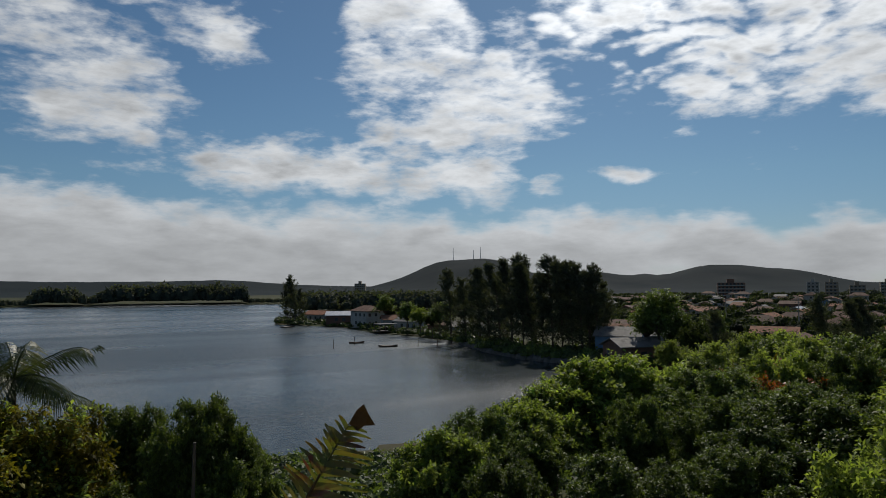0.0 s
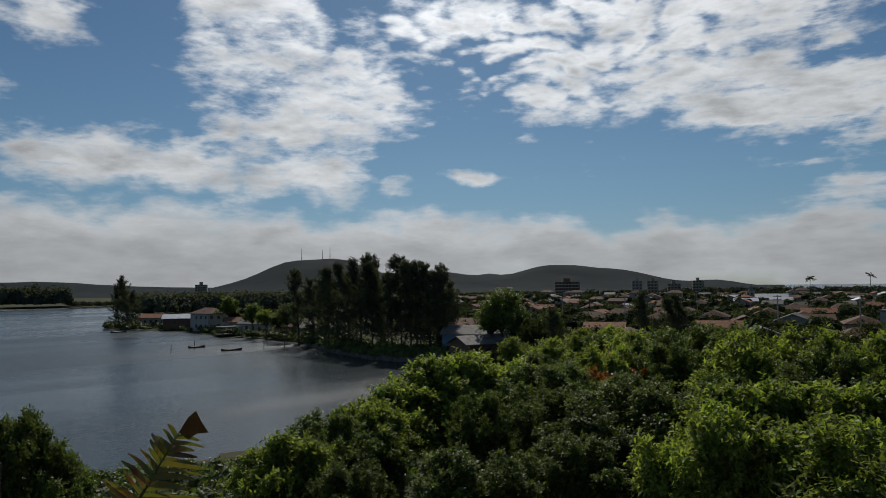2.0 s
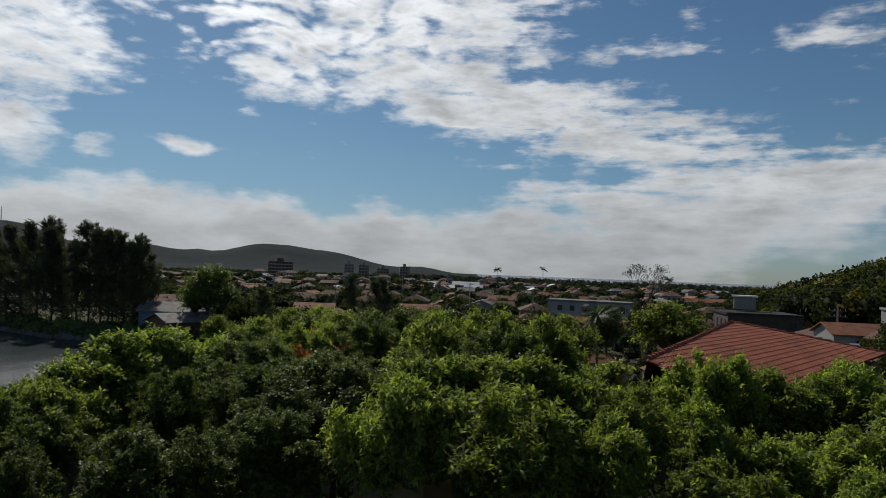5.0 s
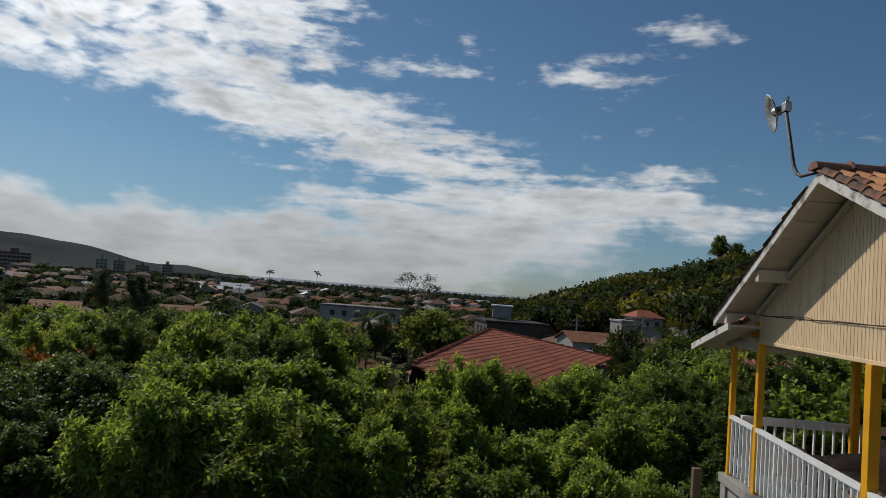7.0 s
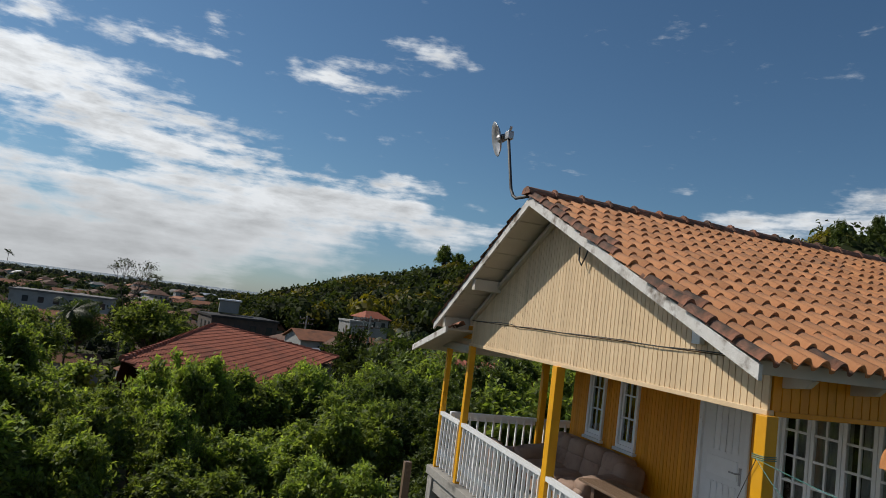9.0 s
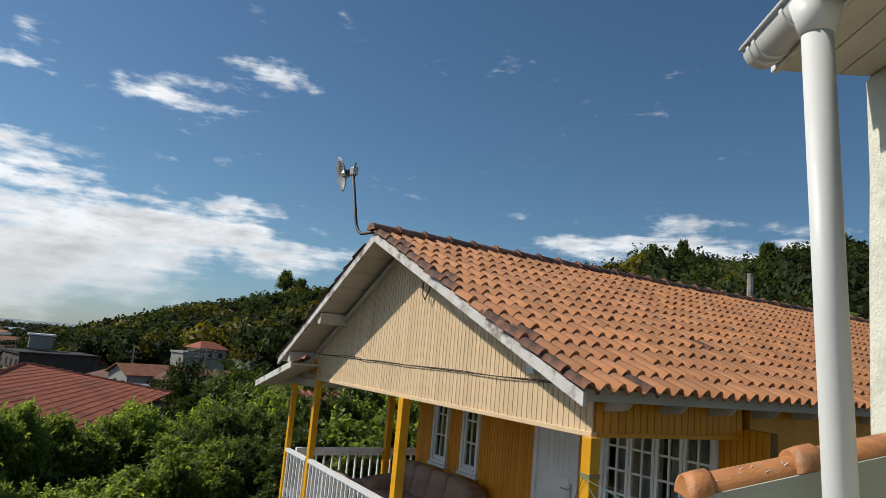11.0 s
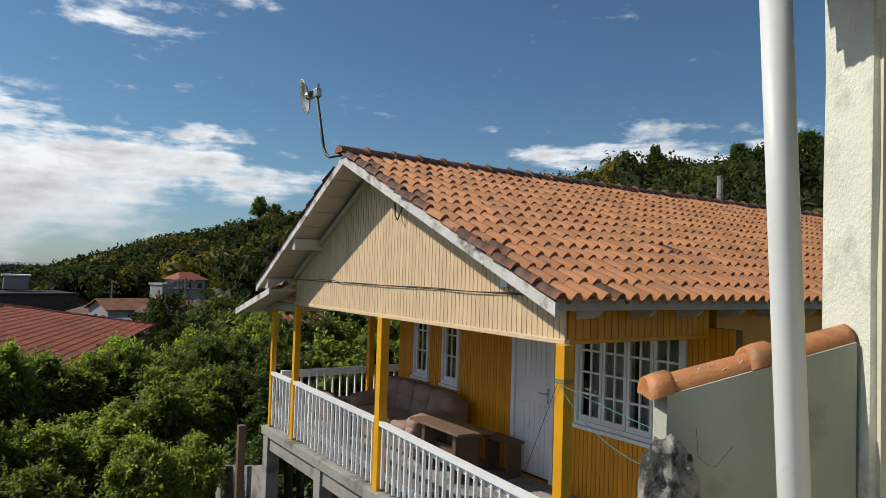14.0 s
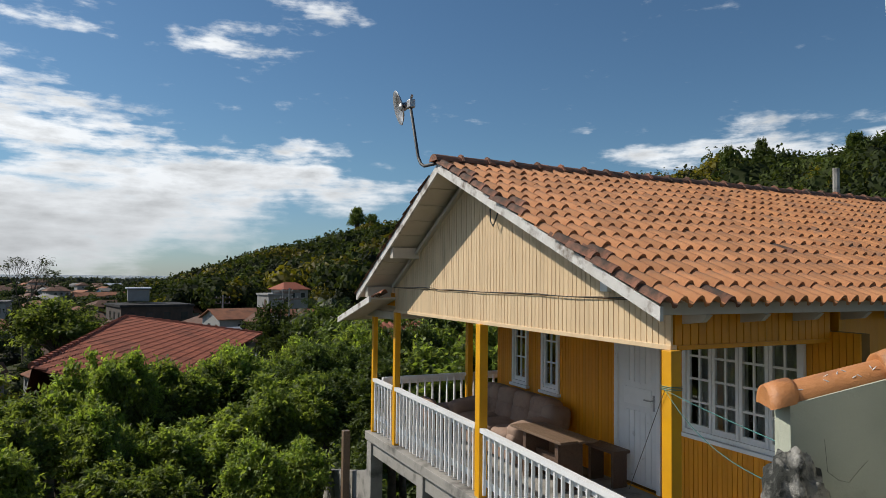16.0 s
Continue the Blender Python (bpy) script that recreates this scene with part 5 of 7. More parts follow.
bmesh.ops.transform(bm, matrix=OWN, verts=bm.verts)
part("body", bm, M_STUCCO_SMOOTH, tank, smooth=True)
bm = bmesh.new()
tube(bm, [(1.53, -1.49, -0.12), (1.53, -1.49, -0.10), (1.53, -1.49, -0.07), (1.53, -1.49, -0.05)], [0.161, 0.168, 0.168, 0.161], 28)
bmesh.ops.transform(bm, matrix=OWN, verts=bm.verts)
part("rim", bm, M_STUCCO_SMOOTH, tank, smooth=True)
bm = bmesh.new()
rows = []
for j in range(9):
    z = 0.05 - j * 0.055
    w = 0.05 + 0.035 * math.sin(j * 0.9) + 0.01 * j
    rows.append([bm.verts.new((1.74 + 0.02 * math.sin(k * 2.2 + j * 0.7), -1.58 + w * (k / 6 - 0.5) * 1.4, z - 0.02 * abs(k - 3) * (j / 8))) for k in range(7)])
for a, b in zip(rows, rows[1:]):
    for k in range(6):
        bm.faces.new((a[k], a[k + 1], b[k + 1], b[k]))
bmesh.ops.solidify(bm, geom=bm.faces, thickness=0.004)
bmesh.ops.transform(bm, matrix=OWN @ Matrix.Translation((0, 0.045, -0.10)), verts=bm.verts)
solo("cloth", bm, M_TEAL, "teal cloth hanging beside the tank", "cloth", smooth=True)

# ---- near trees on the slope ----
OUT_AZ = [-125, -118, -112, -109, -104, -100, -97, -93.5, -90, -88, -84, -80, -75, -66, -60, -51, -47.7, -43.5, -38.9, -33.7, -29, -22, -19, -15.8, -13, -11, -8, -4, 4, 14]
OUT_EL = [-1.2, -1.6, -3.4, -4.7, -5.6, -7.4, -7.3, -6.4, -6.8, -7.0, -5.4, -4.6, -4.1, -5.3, -5.3, -6.0, -6.4, -9.2, -10.8, -13.4, -14.6, -15.6, -13.9, -9.6, -11, -9.4, -10.6, -8.3, -7.6, -7]
trng = random.Random(21)
patterns = []
for k, (count, per, leaf, mat, upper_leaf, label) in enumerate((
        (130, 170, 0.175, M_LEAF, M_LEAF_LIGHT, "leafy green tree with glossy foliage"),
        (130, 170, 0.190, M_LEAF, M_LEAF_LIGHT, "dense green tree with lighter upper leaves"),
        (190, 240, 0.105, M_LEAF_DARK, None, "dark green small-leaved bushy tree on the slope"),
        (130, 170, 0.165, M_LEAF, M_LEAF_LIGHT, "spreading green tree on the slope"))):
    patterns.append(broad_tree(100 + k, 5.0, 2.1, count, per, leaf, mat, label, 0.72, upper_leaf))
yellowish = broad_tree(120, 5.0, 2.1, 100, 130, 0.15, M_LEAF_YELLOW, "yellow-green shrubby tree on the slope", 0.7, M_LEAF)
orange = broad_tree(121, 3.4, 1.2, 34, 45, 0.12, M_LEAF_ORANGE, "shrub with orange and red leaves", 0.8, M_LEAF_YELLOW)
near_group = "trees on the slope"
for d, drop, gap in ((26, 0.0, 2.6), (20.5, 1.3, 2.4), (16, 3.2, 2.2), (12.2, 6.0, 2.0)):
    a = -125.0 + trng.uniform(0, 3)
    while a < 14:
        el = float(np.interp(a, OUT_AZ, OUT_EL))
        dd = d * trng.uniform(0.93, 1.07)
        step = math.degrees(gap / d)
        e2 = min(el - drop * (0.55 if el < -9 else 1.0), -0.5) - trng.uniform(0.6, 1.6)
        p = at(a, dd)
        a += step * trng.uniform(0.8, 1.15)
        if -36 < a - step < -17 and dd > 15:
            continue
        if a < -106 and (dd < 14.5 or (p.x < 12.4 and p.y < -2.2)):
            continue
        top = E + dd * math.tan(radians(e2))
        g = ground_z(p.x, p.y)
        h = max(top - g, 1.2)
        pat = trng.choice(patterns[:2] + patterns[3:]) if a < -72 else trng.choice((patterns[0], patterns[3], *[patterns[2]] * 4) if a > -64 else (patterns[0], patterns[2], patterns[3]))
        if a < -103 and trng.random() < 0.6:
            pat = patterns[2]
        if -10 < a < 14 or -26 < a < -14 and trng.random() < 0.3:
            pat = trng.choice((yellowish, patterns[2], patterns[2]))
        sc = h / 5.0
        sc *= trng.uniform(0.9, 1.06)
        wide = min(max(sc, 0.62), 0.98) * trng.uniform(0.7, 1.12)
        c = place(pat, Vector((p.x, p.y, g)), trng.uniform(0, 360), wide, sc / wide)
        tagged(c, group=near_group)
for a, d, el, w, pat in ((-11.0, 14, -9.2, 0.5, 2), (-9.2, 15, -9.9, 0.6, 4), (-15.9, 11.5, -9.2, 0.42, 2), (-17.0, 11.8, -10.8, 0.45, 2), (-18.2, 11.2, -13.0, 0.4, 2), (-6.4, 13, -8.9, 0.6, 4), (-3.0, 12.5, -8.6, 0.7, 4), (0.5, 13, -8.0, 0.7, 4),
                       (-35.5, 13.5, -12.2, 0.5, 0), (-38.6, 15, -10.4, 0.6, 2), (-41.5, 17, -9.6, 0.6, 0), (-44.5, 19, -8.4, 0.7, 0), (-48.5, 21, -6.0, 0.9, 0), (-51.5, 22, -5.7, 0.8, 1), (-57, 20, -6.6, 0.9, 2), (-63, 15, -8.5, 0.9, 2), (-79, 22, -4.0, 0.9, 3), (-73.5, 24, -3.9, 0.9, 3), (-93.6, 19, -6.0, 0.6, 1), (-99.5, 21, -7.0, 0.9, 3), (-102.4, 22, -6.1, 0.7, 0), (-96.8, 21, -7.0, 0.7, 0), (-94.9, 20, -6.6, 0.6, 3)):
    p = at(a, d)
    g = ground_z(p.x, p.y)
    h = E + d * math.tan(radians(el - 0.8)) - g
    pt = (patterns + [yellowish])[pat]
    tagged(place(pt, Vector((p.x, p.y, g)), trng.uniform(0, 360), w, h / 5.0 / w), group=near_group)
for a, d, top in ((-62, 24, 10.2), (-64.5, 22, 9.9), (-66.3, 27, 10.3), (-69.5, 21, 9.6), (-60, 30, 10.2)):
    p = at(a, d)
    g = ground_z(p.x, p.y)
    tagged(place(orange, Vector((p.x, p.y, g)), trng.uniform(0, 360), (top - g) / 3.4 * 0.8, 1.25), group=near_group)

# ---- casuarinas on the point ----
def casuarina(seed, height, lean, n=3600, name="casuarina"):
    rng_ = np.random.default_rng(seed)
    ob = thing(name, (0, 0, 0), "tall dark feathery casuarina bent by the wind", "tree", "casuarinas on the shore")
    bm = bmesh.new()

    def stem(t):
        return np.array([lean * height * t ** 2.2, 0.25 * math.sin(t * 5 + seed), height * t])

    tube(bm, [(0, 0, -1), *[tuple(stem(t)) for t in (0.25, 0.5, 0.75, 1.0)]], [0.26, 0.22, 0.16, 0.09, 0.02], 6)
    pts, dirs = [], []
    limbs = 46
    for k in range(limbs):
        t = 0.10 + 0.88 * (k / limbs) ** 0.85
        a = rng_.uniform(0, 2 * math.pi)
        L = (0.16 + (1 - t) ** 0.85) * height * 0.30 * rng_.uniform(0.35, 1.3)
        base = stem(t)
        dr = np.array([math.cos(a) + lean * 4.5 * t, math.sin(a), rng_.uniform(0.15, 0.85)])
        dr /= np.linalg.norm(dr)
        wind = np.array([lean * 3.0, 0, 0.25])
        m = n // limbs
        u = rng_.uniform(0.15, 1.08, (m, 1))
        line_ = base + dr * L * u + wind * L * 0.35 * u ** 2
        tube(bm, [tuple(base), tuple(base + dr * L * 0.5 + wind * L * 0.09), tuple(base + dr * L + wind * L * 0.35)], [0.05, 0.03, 0.01], 4, False)
        pts.append(line_ + rng_.normal(0, 0.42, (m, 3)) * (1.1 - 0.6 * u))
        dirs.append(np.tile(dr + wind * 0.8, (m, 1)))
    part("trunk", bm, M_BARK, ob)
    pts, dirs = np.concatenate(pts), np.concatenate(dirs)
    d = unit(dirs * 0.9 + rng_.normal(0, 0.5, dirs.shape))
    s = unit(np.cross(d, rng_.normal(0, 1, d.shape)))
    L = rng_.uniform(0.45, 1.15, (len(pts), 1))
    W = rng_.uniform(0.04, 0.10, (len(pts), 1))
    q = np.stack([pts - d * L * 0.5, pts + s * W, pts + d * L * 0.5, pts - s * W], 1)
    link_mesh("crown", quads_mesh("crown", q, M_NEEDLE), ob)
    return ob


cas = [casuarina(300 + k, 17, 0.06 + 0.03 * k, 4200) for k in range(4)]
crng = random.Random(8)
for a, d, top in ((-36.2, 160, 1.7), (-37.4, 158, 1.2), (-38.6, 150, 1.4), (-39.4, 147, 1.9), (-40.3, 142, 2.2), (-41.3, 140, 3.0), (-42.2, 139, 2.9), (-42.9, 136, 2.4), (-43.8, 134, 1.8), (-44.6, 133, 2.4), (-45.4, 131, 2.5), (-46.2, 130, 2.1), (-47.0, 128, 2.5), (-47.6, 127, 2.0), (-48.3, 128, 1.5),
                  (-43.2, 146, 1.5), (-45.9, 142, 1.4), (-40.9, 152, 1.3), (-38.0, 165, 0.7), (-23.3, 250, 0.9), (-22.7, 252, 0.4), (-23.9, 254, 0.2), (-57.5, 96, -2.2), (-65.0, 92, -0.3), (-67.8, 95, -0.4), (-67.2, 92, -0.8), (-49.0, 131, 0.2)):
    p = at(a, d)
    g = ground_z(p.x, p.y)
    h = E + d * math.tan(radians(top)) - g
    sc = h / 17.3
    place(crng.choice(cas), Vector((p.x, p.y, g)), 133 + crng.uniform(-45, 45), sc * crng.uniform(0.9, 1.05), 1.02)

# ---- trees in the town and along the shores ----
mid = [broad_tree(400 + k, 7.0, 3.2, 80, 60, 0.36, (M_LEAF_DARK, M_FOREST, M_LEAF)[k], ("dark green broad tree among the houses", "green garden tree between low houses", "bright green garden tree among roofs")[k], 0.8) for k in range(3)]
for a, d, top, wide in ((-53.1, 114, -1.0, 1.05), (-52.2, 116, -1.9, 0.8), (-54.6, 110, -2.6, 0.8), (-55.6, 105, -3.2, 0.8), (-57.2, 108, -2.6, 0.7), (-32.5, 188, -1.5, 0.9), (-33.6, 182, -1.9, 0.9), (-34.6, 176, -2.2, 0.8), (-35.3, 172, -1.6, 0.9), (-30.6, 220, -0.9, 0.9), (-62, 84, -3.8, 0.9), (-59.5, 88, -4.0, 0.8), (-61, 74, -4.6, 0.9), (-63.5, 70, -4.3, 1.0), (-66, 66, -4.3, 0.9), (-69, 70, -3.9, 0.9), (-71.5, 66, -4.0, 1.0), (-57, 76, -4.8, 0.9), (-54, 92, -4.6, 0.8), (-73, 58, -4.2, 0.9), (-77, 60, -4.2, 0.9), (-80, 70, -3.6, 0.9), (-82.5, 62, -4.0, 0.9), (-90.5, 72, -2.5, 1.0), (-92, 76, -3.0, 0.8), (-88.5, 90, -2.6, 0.7), (-85.5, 80, -3.1, 0.8), (-108.5, 44, -4.6, 0.9), (-110.5, 40, -3.6, 0.8), (-112.5, 34, -4.6, 0.9), (-106.5, 58, -3.0, 0.8), (-115, 28, -4.0, 0.8), (-127.5, 30, -0.6, 0.9)):
    p = at(a, d)
    g = ground_z(p.x, p.y)
    h = max(E + d * math.tan(radians(top)) - g, 2.0)
    sc = h / 7.0
    w = min(max(sc, 0.6), 1.3) * wide
    tagged(place(crng.choice(mid), Vector((p.x, p.y, g)), crng.uniform(0, 360), w, sc / w), group="trees among the houses")


def wood(name, centres, radii, per, leaf, mat, seed, label, squash=0.85):
    """Many crowns that nobody could count, as one mesh of leaf clumps."""
    rng_ = np.random.default_rng(seed)
    cl = np.column_stack([centres, radii])
    k = np.repeat(np.arange(len(cl)), per)
    d = unit(rng_.normal(0, 1, (len(k), 3)))
    d[:, 2] = np.abs(d[:, 2]) * 1.2 - 0.25
    lump = 1 + 0.28 * np.sin(d[:, :1] * 5 + k[:, None] * 1.7) * np.sin(d[:, 1:2] * 6 + k[:, None])
    pts = cl[k, :3] + d * cl[k, 3:4] * lump * np.array([1, 1, squash]) * rng_.uniform(0.75, 1.05, (len(k), 1))
    sz = cl[k, 3] * leaf
    q = leaf_quads(rng_, pts, d, 1.0, 0.62, 0.1)
    c = q.mean(axis=1, keepdims=True)
    q = c + (q - c) * sz[:, None, None]
    # a lumpy inner mass behind the leaves of every crown, its tone darkened as inner shade
    nu, nv = 9, 5
    U_, V_ = np.meshgrid(np.arange(nu + 1) * 2 * math.pi / nu, -0.35 + np.arange(nv + 1) * (0.5 * math.pi + 0.35) / nv, indexing="ij")
    ball = np.stack([np.cos(U_) * np.cos(V_), np.sin(U_) * np.cos(V_), np.sin(V_)], -1)
    m_ = np.arange(len(cl))[:, None, None, None]
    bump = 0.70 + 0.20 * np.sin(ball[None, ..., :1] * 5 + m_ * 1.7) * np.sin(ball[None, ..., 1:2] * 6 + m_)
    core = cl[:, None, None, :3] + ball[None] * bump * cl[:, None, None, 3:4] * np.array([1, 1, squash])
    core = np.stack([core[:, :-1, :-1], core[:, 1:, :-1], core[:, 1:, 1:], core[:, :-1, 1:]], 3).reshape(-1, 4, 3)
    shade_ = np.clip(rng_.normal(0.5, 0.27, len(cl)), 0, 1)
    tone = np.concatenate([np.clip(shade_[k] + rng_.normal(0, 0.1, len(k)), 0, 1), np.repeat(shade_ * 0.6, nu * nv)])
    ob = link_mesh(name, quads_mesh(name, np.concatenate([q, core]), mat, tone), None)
    return tagged(ob, label, "trees", kind="stuff")


wr = np.random.default_rng(77)
# wooded hill
n = 5000
aa = -wr.uniform(96, 172, n)
ridge_d = np.interp(-aa, [97, 113, 129, 154, 200], [300, 235, 150, 75, 60])
dd = ridge_d * np.sqrt(wr.uniform(0.14, 1.15, n))
X, Y = EYE_X - np.sin(np.radians(aa + TURN)) * dd, EYE_Y + np.cos(np.radians(aa + TURN)) * dd
Z = ground_height(X, Y)
skyline = np.interp(-aa, [97, 98.8, 102, 105.2, 109.1, 112, 114, 120, 134, 138, 140, 142.4, 145, 148.4, 151.3, 156, 172], [-0.7, -0.1, 1.2, 2.3, 3.2, 3.8, 4.3, 5.2, 7.8, 8.4, 8.9, 9.9, 10.1, 9.1, 10.1, 10.8, 10.8])
rad = np.minimum((1.1 + dd * 0.0105) * np.exp(wr.normal(0.0, 0.42, n)), 5.2)
rad = np.minimum(rad, np.maximum((E + dd * np.tan(np.radians(skyline + wr.normal(-0.05, 0.42, n))) - Z) / 2.0, 0.45))
keep = (dd > 42) & ((dd > 120) | (aa < -132)) & ~((aa > -109.5) & (dd < 150) & (Z < 12))
pick = wr.uniform(0, 1, n)
golden = (aa > -142.6) & (aa < -137) & (pick < 0.6)
crowns = np.column_stack([X, Y, Z + rad * 0.9])
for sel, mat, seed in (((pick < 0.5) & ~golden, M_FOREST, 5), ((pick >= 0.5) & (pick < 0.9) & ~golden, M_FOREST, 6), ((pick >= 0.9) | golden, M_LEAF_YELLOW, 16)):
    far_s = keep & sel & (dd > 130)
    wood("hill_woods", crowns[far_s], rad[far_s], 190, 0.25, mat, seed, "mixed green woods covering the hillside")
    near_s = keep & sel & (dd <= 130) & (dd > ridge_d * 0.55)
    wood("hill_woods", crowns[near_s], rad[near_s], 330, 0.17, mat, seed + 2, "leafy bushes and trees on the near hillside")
hill_tree = broad_tree(430, 9.0, 3.4, 90, 110, 0.30, M_LEAF_DARK, "dark tall tree standing out on the hilltop", 0.9)
for a, d, top, w in ((-112.6, 235, 5.5, 1.05), (-113.8, 238, 5.0, 0.9), (-145.0, 92, 10.4, 0.42), (-142.6, 96, 10.0, 0.36), (-151.3, 80, 10.4, 0.42), (-156, 74, 11.0, 0.5)):
    p = at(a, d)
    g = ground_z(p.x, p.y)
    h = max(E + d * math.tan(radians(top)) - g, 2.0)
    tagged(place(hill_tree, Vector((p.x, p.y, g)), crng.uniform(0, 360), w, h / 9.0 / w), group="trees on the hilltop")
# far shore and town greenery
n = 520
aa = -wr.uniform(-6, 22.5, n)
dd = wr.uniform(584, 625, n)
X, Y = EYE_X - np.sin(np.radians(aa + TURN)) * dd, EYE_Y + np.cos(np.radians(aa + TURN)) * dd
tall = np.interp(-aa, [-6, 4, 5, 7, 8, 10, 19, 19.6, 22.5], [2.2, 2.4, 7, 6, 3, 7.5, 7.5, 2.2, 2.0])
rad = tall * wr.uniform(0.7, 1.1, n) * 0.95
wood("far_shore_trees", np.column_stack([X, Y, 0.3 + rad * 0.95]), rad, 60, 0.36, M_NEEDLE, 9, "dark line of trees along the far lake shore", 1.3)
n = 900
aa = -wr.uniform(23, 38, n)
dd = wr.uniform(290, 430, n)
X, Y = EYE_X - np.sin(np.radians(aa + TURN)) * dd, EYE_Y + np.cos(np.radians(aa + TURN)) * dd
rad = wr.uniform(2.2, 4.4, n)
wood("point_woods", np.column_stack([X, Y, 2.2 + rad * 1.0]), rad, 34, 0.4, M_NEEDLE, 10, "dark woods behind the houses on the point", 1.2)
n = 3600
aa = -wr.uniform(47, 100, n)
dd = np.where(wr.uniform(0, 1, n) < 0.4, wr.uniform(70, 260, n), np.sqrt(wr.uniform(125 ** 2, 880 ** 2, n)))
dd = np.where((aa > -62) & (dd < 135), dd + 150, dd)
X, Y = EYE_X - np.sin(np.radians(aa + TURN)) * dd, EYE_Y + np.cos(np.radians(aa + TURN)) * dd
rad = wr.uniform(1.0, 2.7, n) * np.interp(dd, [70, 130, 300], [0.6, 0.8, 1.15])
clear = (shore_distance(X, Y) > 3) & (np.hypot(X - 31, Y + 3) > 20)
wood("town_greenery", np.column_stack([X, Y, ground_height(X, Y) + rad * 0.9])[clear], rad[clear], 60, 0.27, M_FOREST, 12, "gardens and trees between the town's houses")
n = 420
aa = -wr.uniform(36, 62, n)
dd = wr.uniform(0.96, 1.1, n) * np.interp(-aa, [36, 39, 42, 46, 49, 54, 60, 62], [166, 143, 130, 122, 117, 113, 110, 110])
X, Y = EYE_X - np.sin(np.radians(aa + TURN)) * dd, EYE_Y + np.cos(np.radians(aa + TURN)) * dd
rad = wr.uniform(0.7, 1.8, n)
wood("shore_bushes", np.column_stack([X, Y, np.maximum(ground_height(X, Y), 0.3) + rad * 0.6]), rad, 40, 0.36, M_LEAF_DARK, 13, "low dark bushes along the shore under the casuarinas")
n = 900
aa = -wr.uniform(66, 100, n)
dd = wr.uniform(700, 880, n)
X, Y = EYE_X - np.sin(np.radians(aa + TURN)) * dd, EYE_Y + np.cos(np.radians(aa + TURN)) * dd
rad = wr.uniform(2.0, 4.0, n)
wood("coast_trees", np.column_stack([X, Y, 1.6 + rad * 0.9]), rad, 24, 0.42, M_NEEDLE, 14, "dark wind-bent trees along the coast", 1.2)
n = 460
aa = -wr.uniform(21.8, 37, n)
dd = wr.uniform(0.995, 1.13, n) * np.interp(-aa, [21.6, 23, 27, 30, 33, 36.5], [258, 247, 231, 199, 185, 164])
X, Y = EYE_X - np.sin(np.radians(aa + TURN)) * dd, EYE_Y + np.cos(np.radians(aa + TURN)) * dd
rad = wr.uniform(0.5, 1.5, n)
wood("shore_bushes", np.column_stack([X, Y, np.maximum(ground_height(X, Y), 0.1) + rad * 0.5]), rad, 60, 0.25, M_LEAF_DARK, 18, "low dark bushes among the houses on the point")
# undergrowth on the slope
n = 1500
aa = wr.uniform(-126, 20, n)
dd = np.sqrt(wr.uniform(8.5 ** 2, 46 ** 2, n))
X, Y = EYE_X - np.sin(np.radians(aa + TURN)) * dd, EYE_Y + np.cos(np.radians(aa + TURN)) * dd
ok = ~((X > 2) & (X < 11.8) & (Y < -2.5) & (Y > -18)) & (shore_distance(X, Y) > 1)
ok &= np.hypot(X - at(-97, 42).x, Y - at(-97, 42).y) > 11
rad = wr.uniform(0.5, 0.95, n)
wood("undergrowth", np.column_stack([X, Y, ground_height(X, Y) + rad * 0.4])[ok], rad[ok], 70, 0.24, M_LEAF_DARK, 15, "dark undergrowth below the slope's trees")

# ---- palms ----
def palm(seed, height, fronds, length, mat, label, droop=1.0, name="palm_tree"):
    rr = np.random.default_rng(seed)
    ob = thing(name, (0, 0, 0), label, "palm")
    bm = bmesh.new()
    tube(bm, [(0, 0, -0.8), (0.05, 0, height * 0.5), (0.0, 0.05, height)], [0.13, 0.11, 0.09], 9)
    part("trunk", bm, M_BARK, ob, smooth=True)
    for k in range(fronds):
        a = 2.4 * k + rr.uniform(-0.3, 0.3)
        rise = rr.uniform(-0.2, 1.15)
        L = length * rr.uniform(0.8, 1.1)
        bm = bmesh.new()
        pts = []
        for j in range(11):
            t = j / 10
            r = L * t
            z = height + math.sin(rise) * L * t - droop * (0.42 + 0.12 * rr.uniform(0, 1)) * L * t ** 2.2
            r *= math.cos(rise * 0.6)
            pts.append(Vector((math.cos(a) * r, math.sin(a) * r, z)))
        tube(bm, pts, [0.028 * (1 - 0.85 * j / 10) for j in range(11)], 5, False)
        side = Vector((-math.sin(a), math.cos(a), 0))
        for j in range(2, 44):
            t = j / 44
            i = min(int(t * 10), 9)
            c = pts[i].lerp(pts[i + 1], t * 10 - i)
            fw = (pts[i + 1] - pts[i]).normalized()
            l = 0.36 * L * math.sin(math.pi * min(t * 0.9 + 0.14, 1)) ** 0.7 * rr.uniform(0.75, 1.1)
            for sgn in (-1, 1):
                if rr.uniform() < 0.06:
                    continue
                d = (side * sgn * 0.75 + fw * 0.55 + Vector((0, 0, -0.5 * droop))).normalized()
                e = c + d * l - Vector((0, 0, 0.25 * l))
                m = c + d * l * 0.55 - Vector((0, 0, 0.03 * l))
                w = fw * 0.013 * (length / 1.6)
                v = [bm.verts.new(x) for x in (c - w * 0.5, c + w * 0.5, m + w, m - w, e)]
                bm.faces.new((v[0], v[1], v[2], v[3]))
                bm.faces.new((v[3], v[2], v[4]))
        part("frond", bm, mat, ob)
    return ob


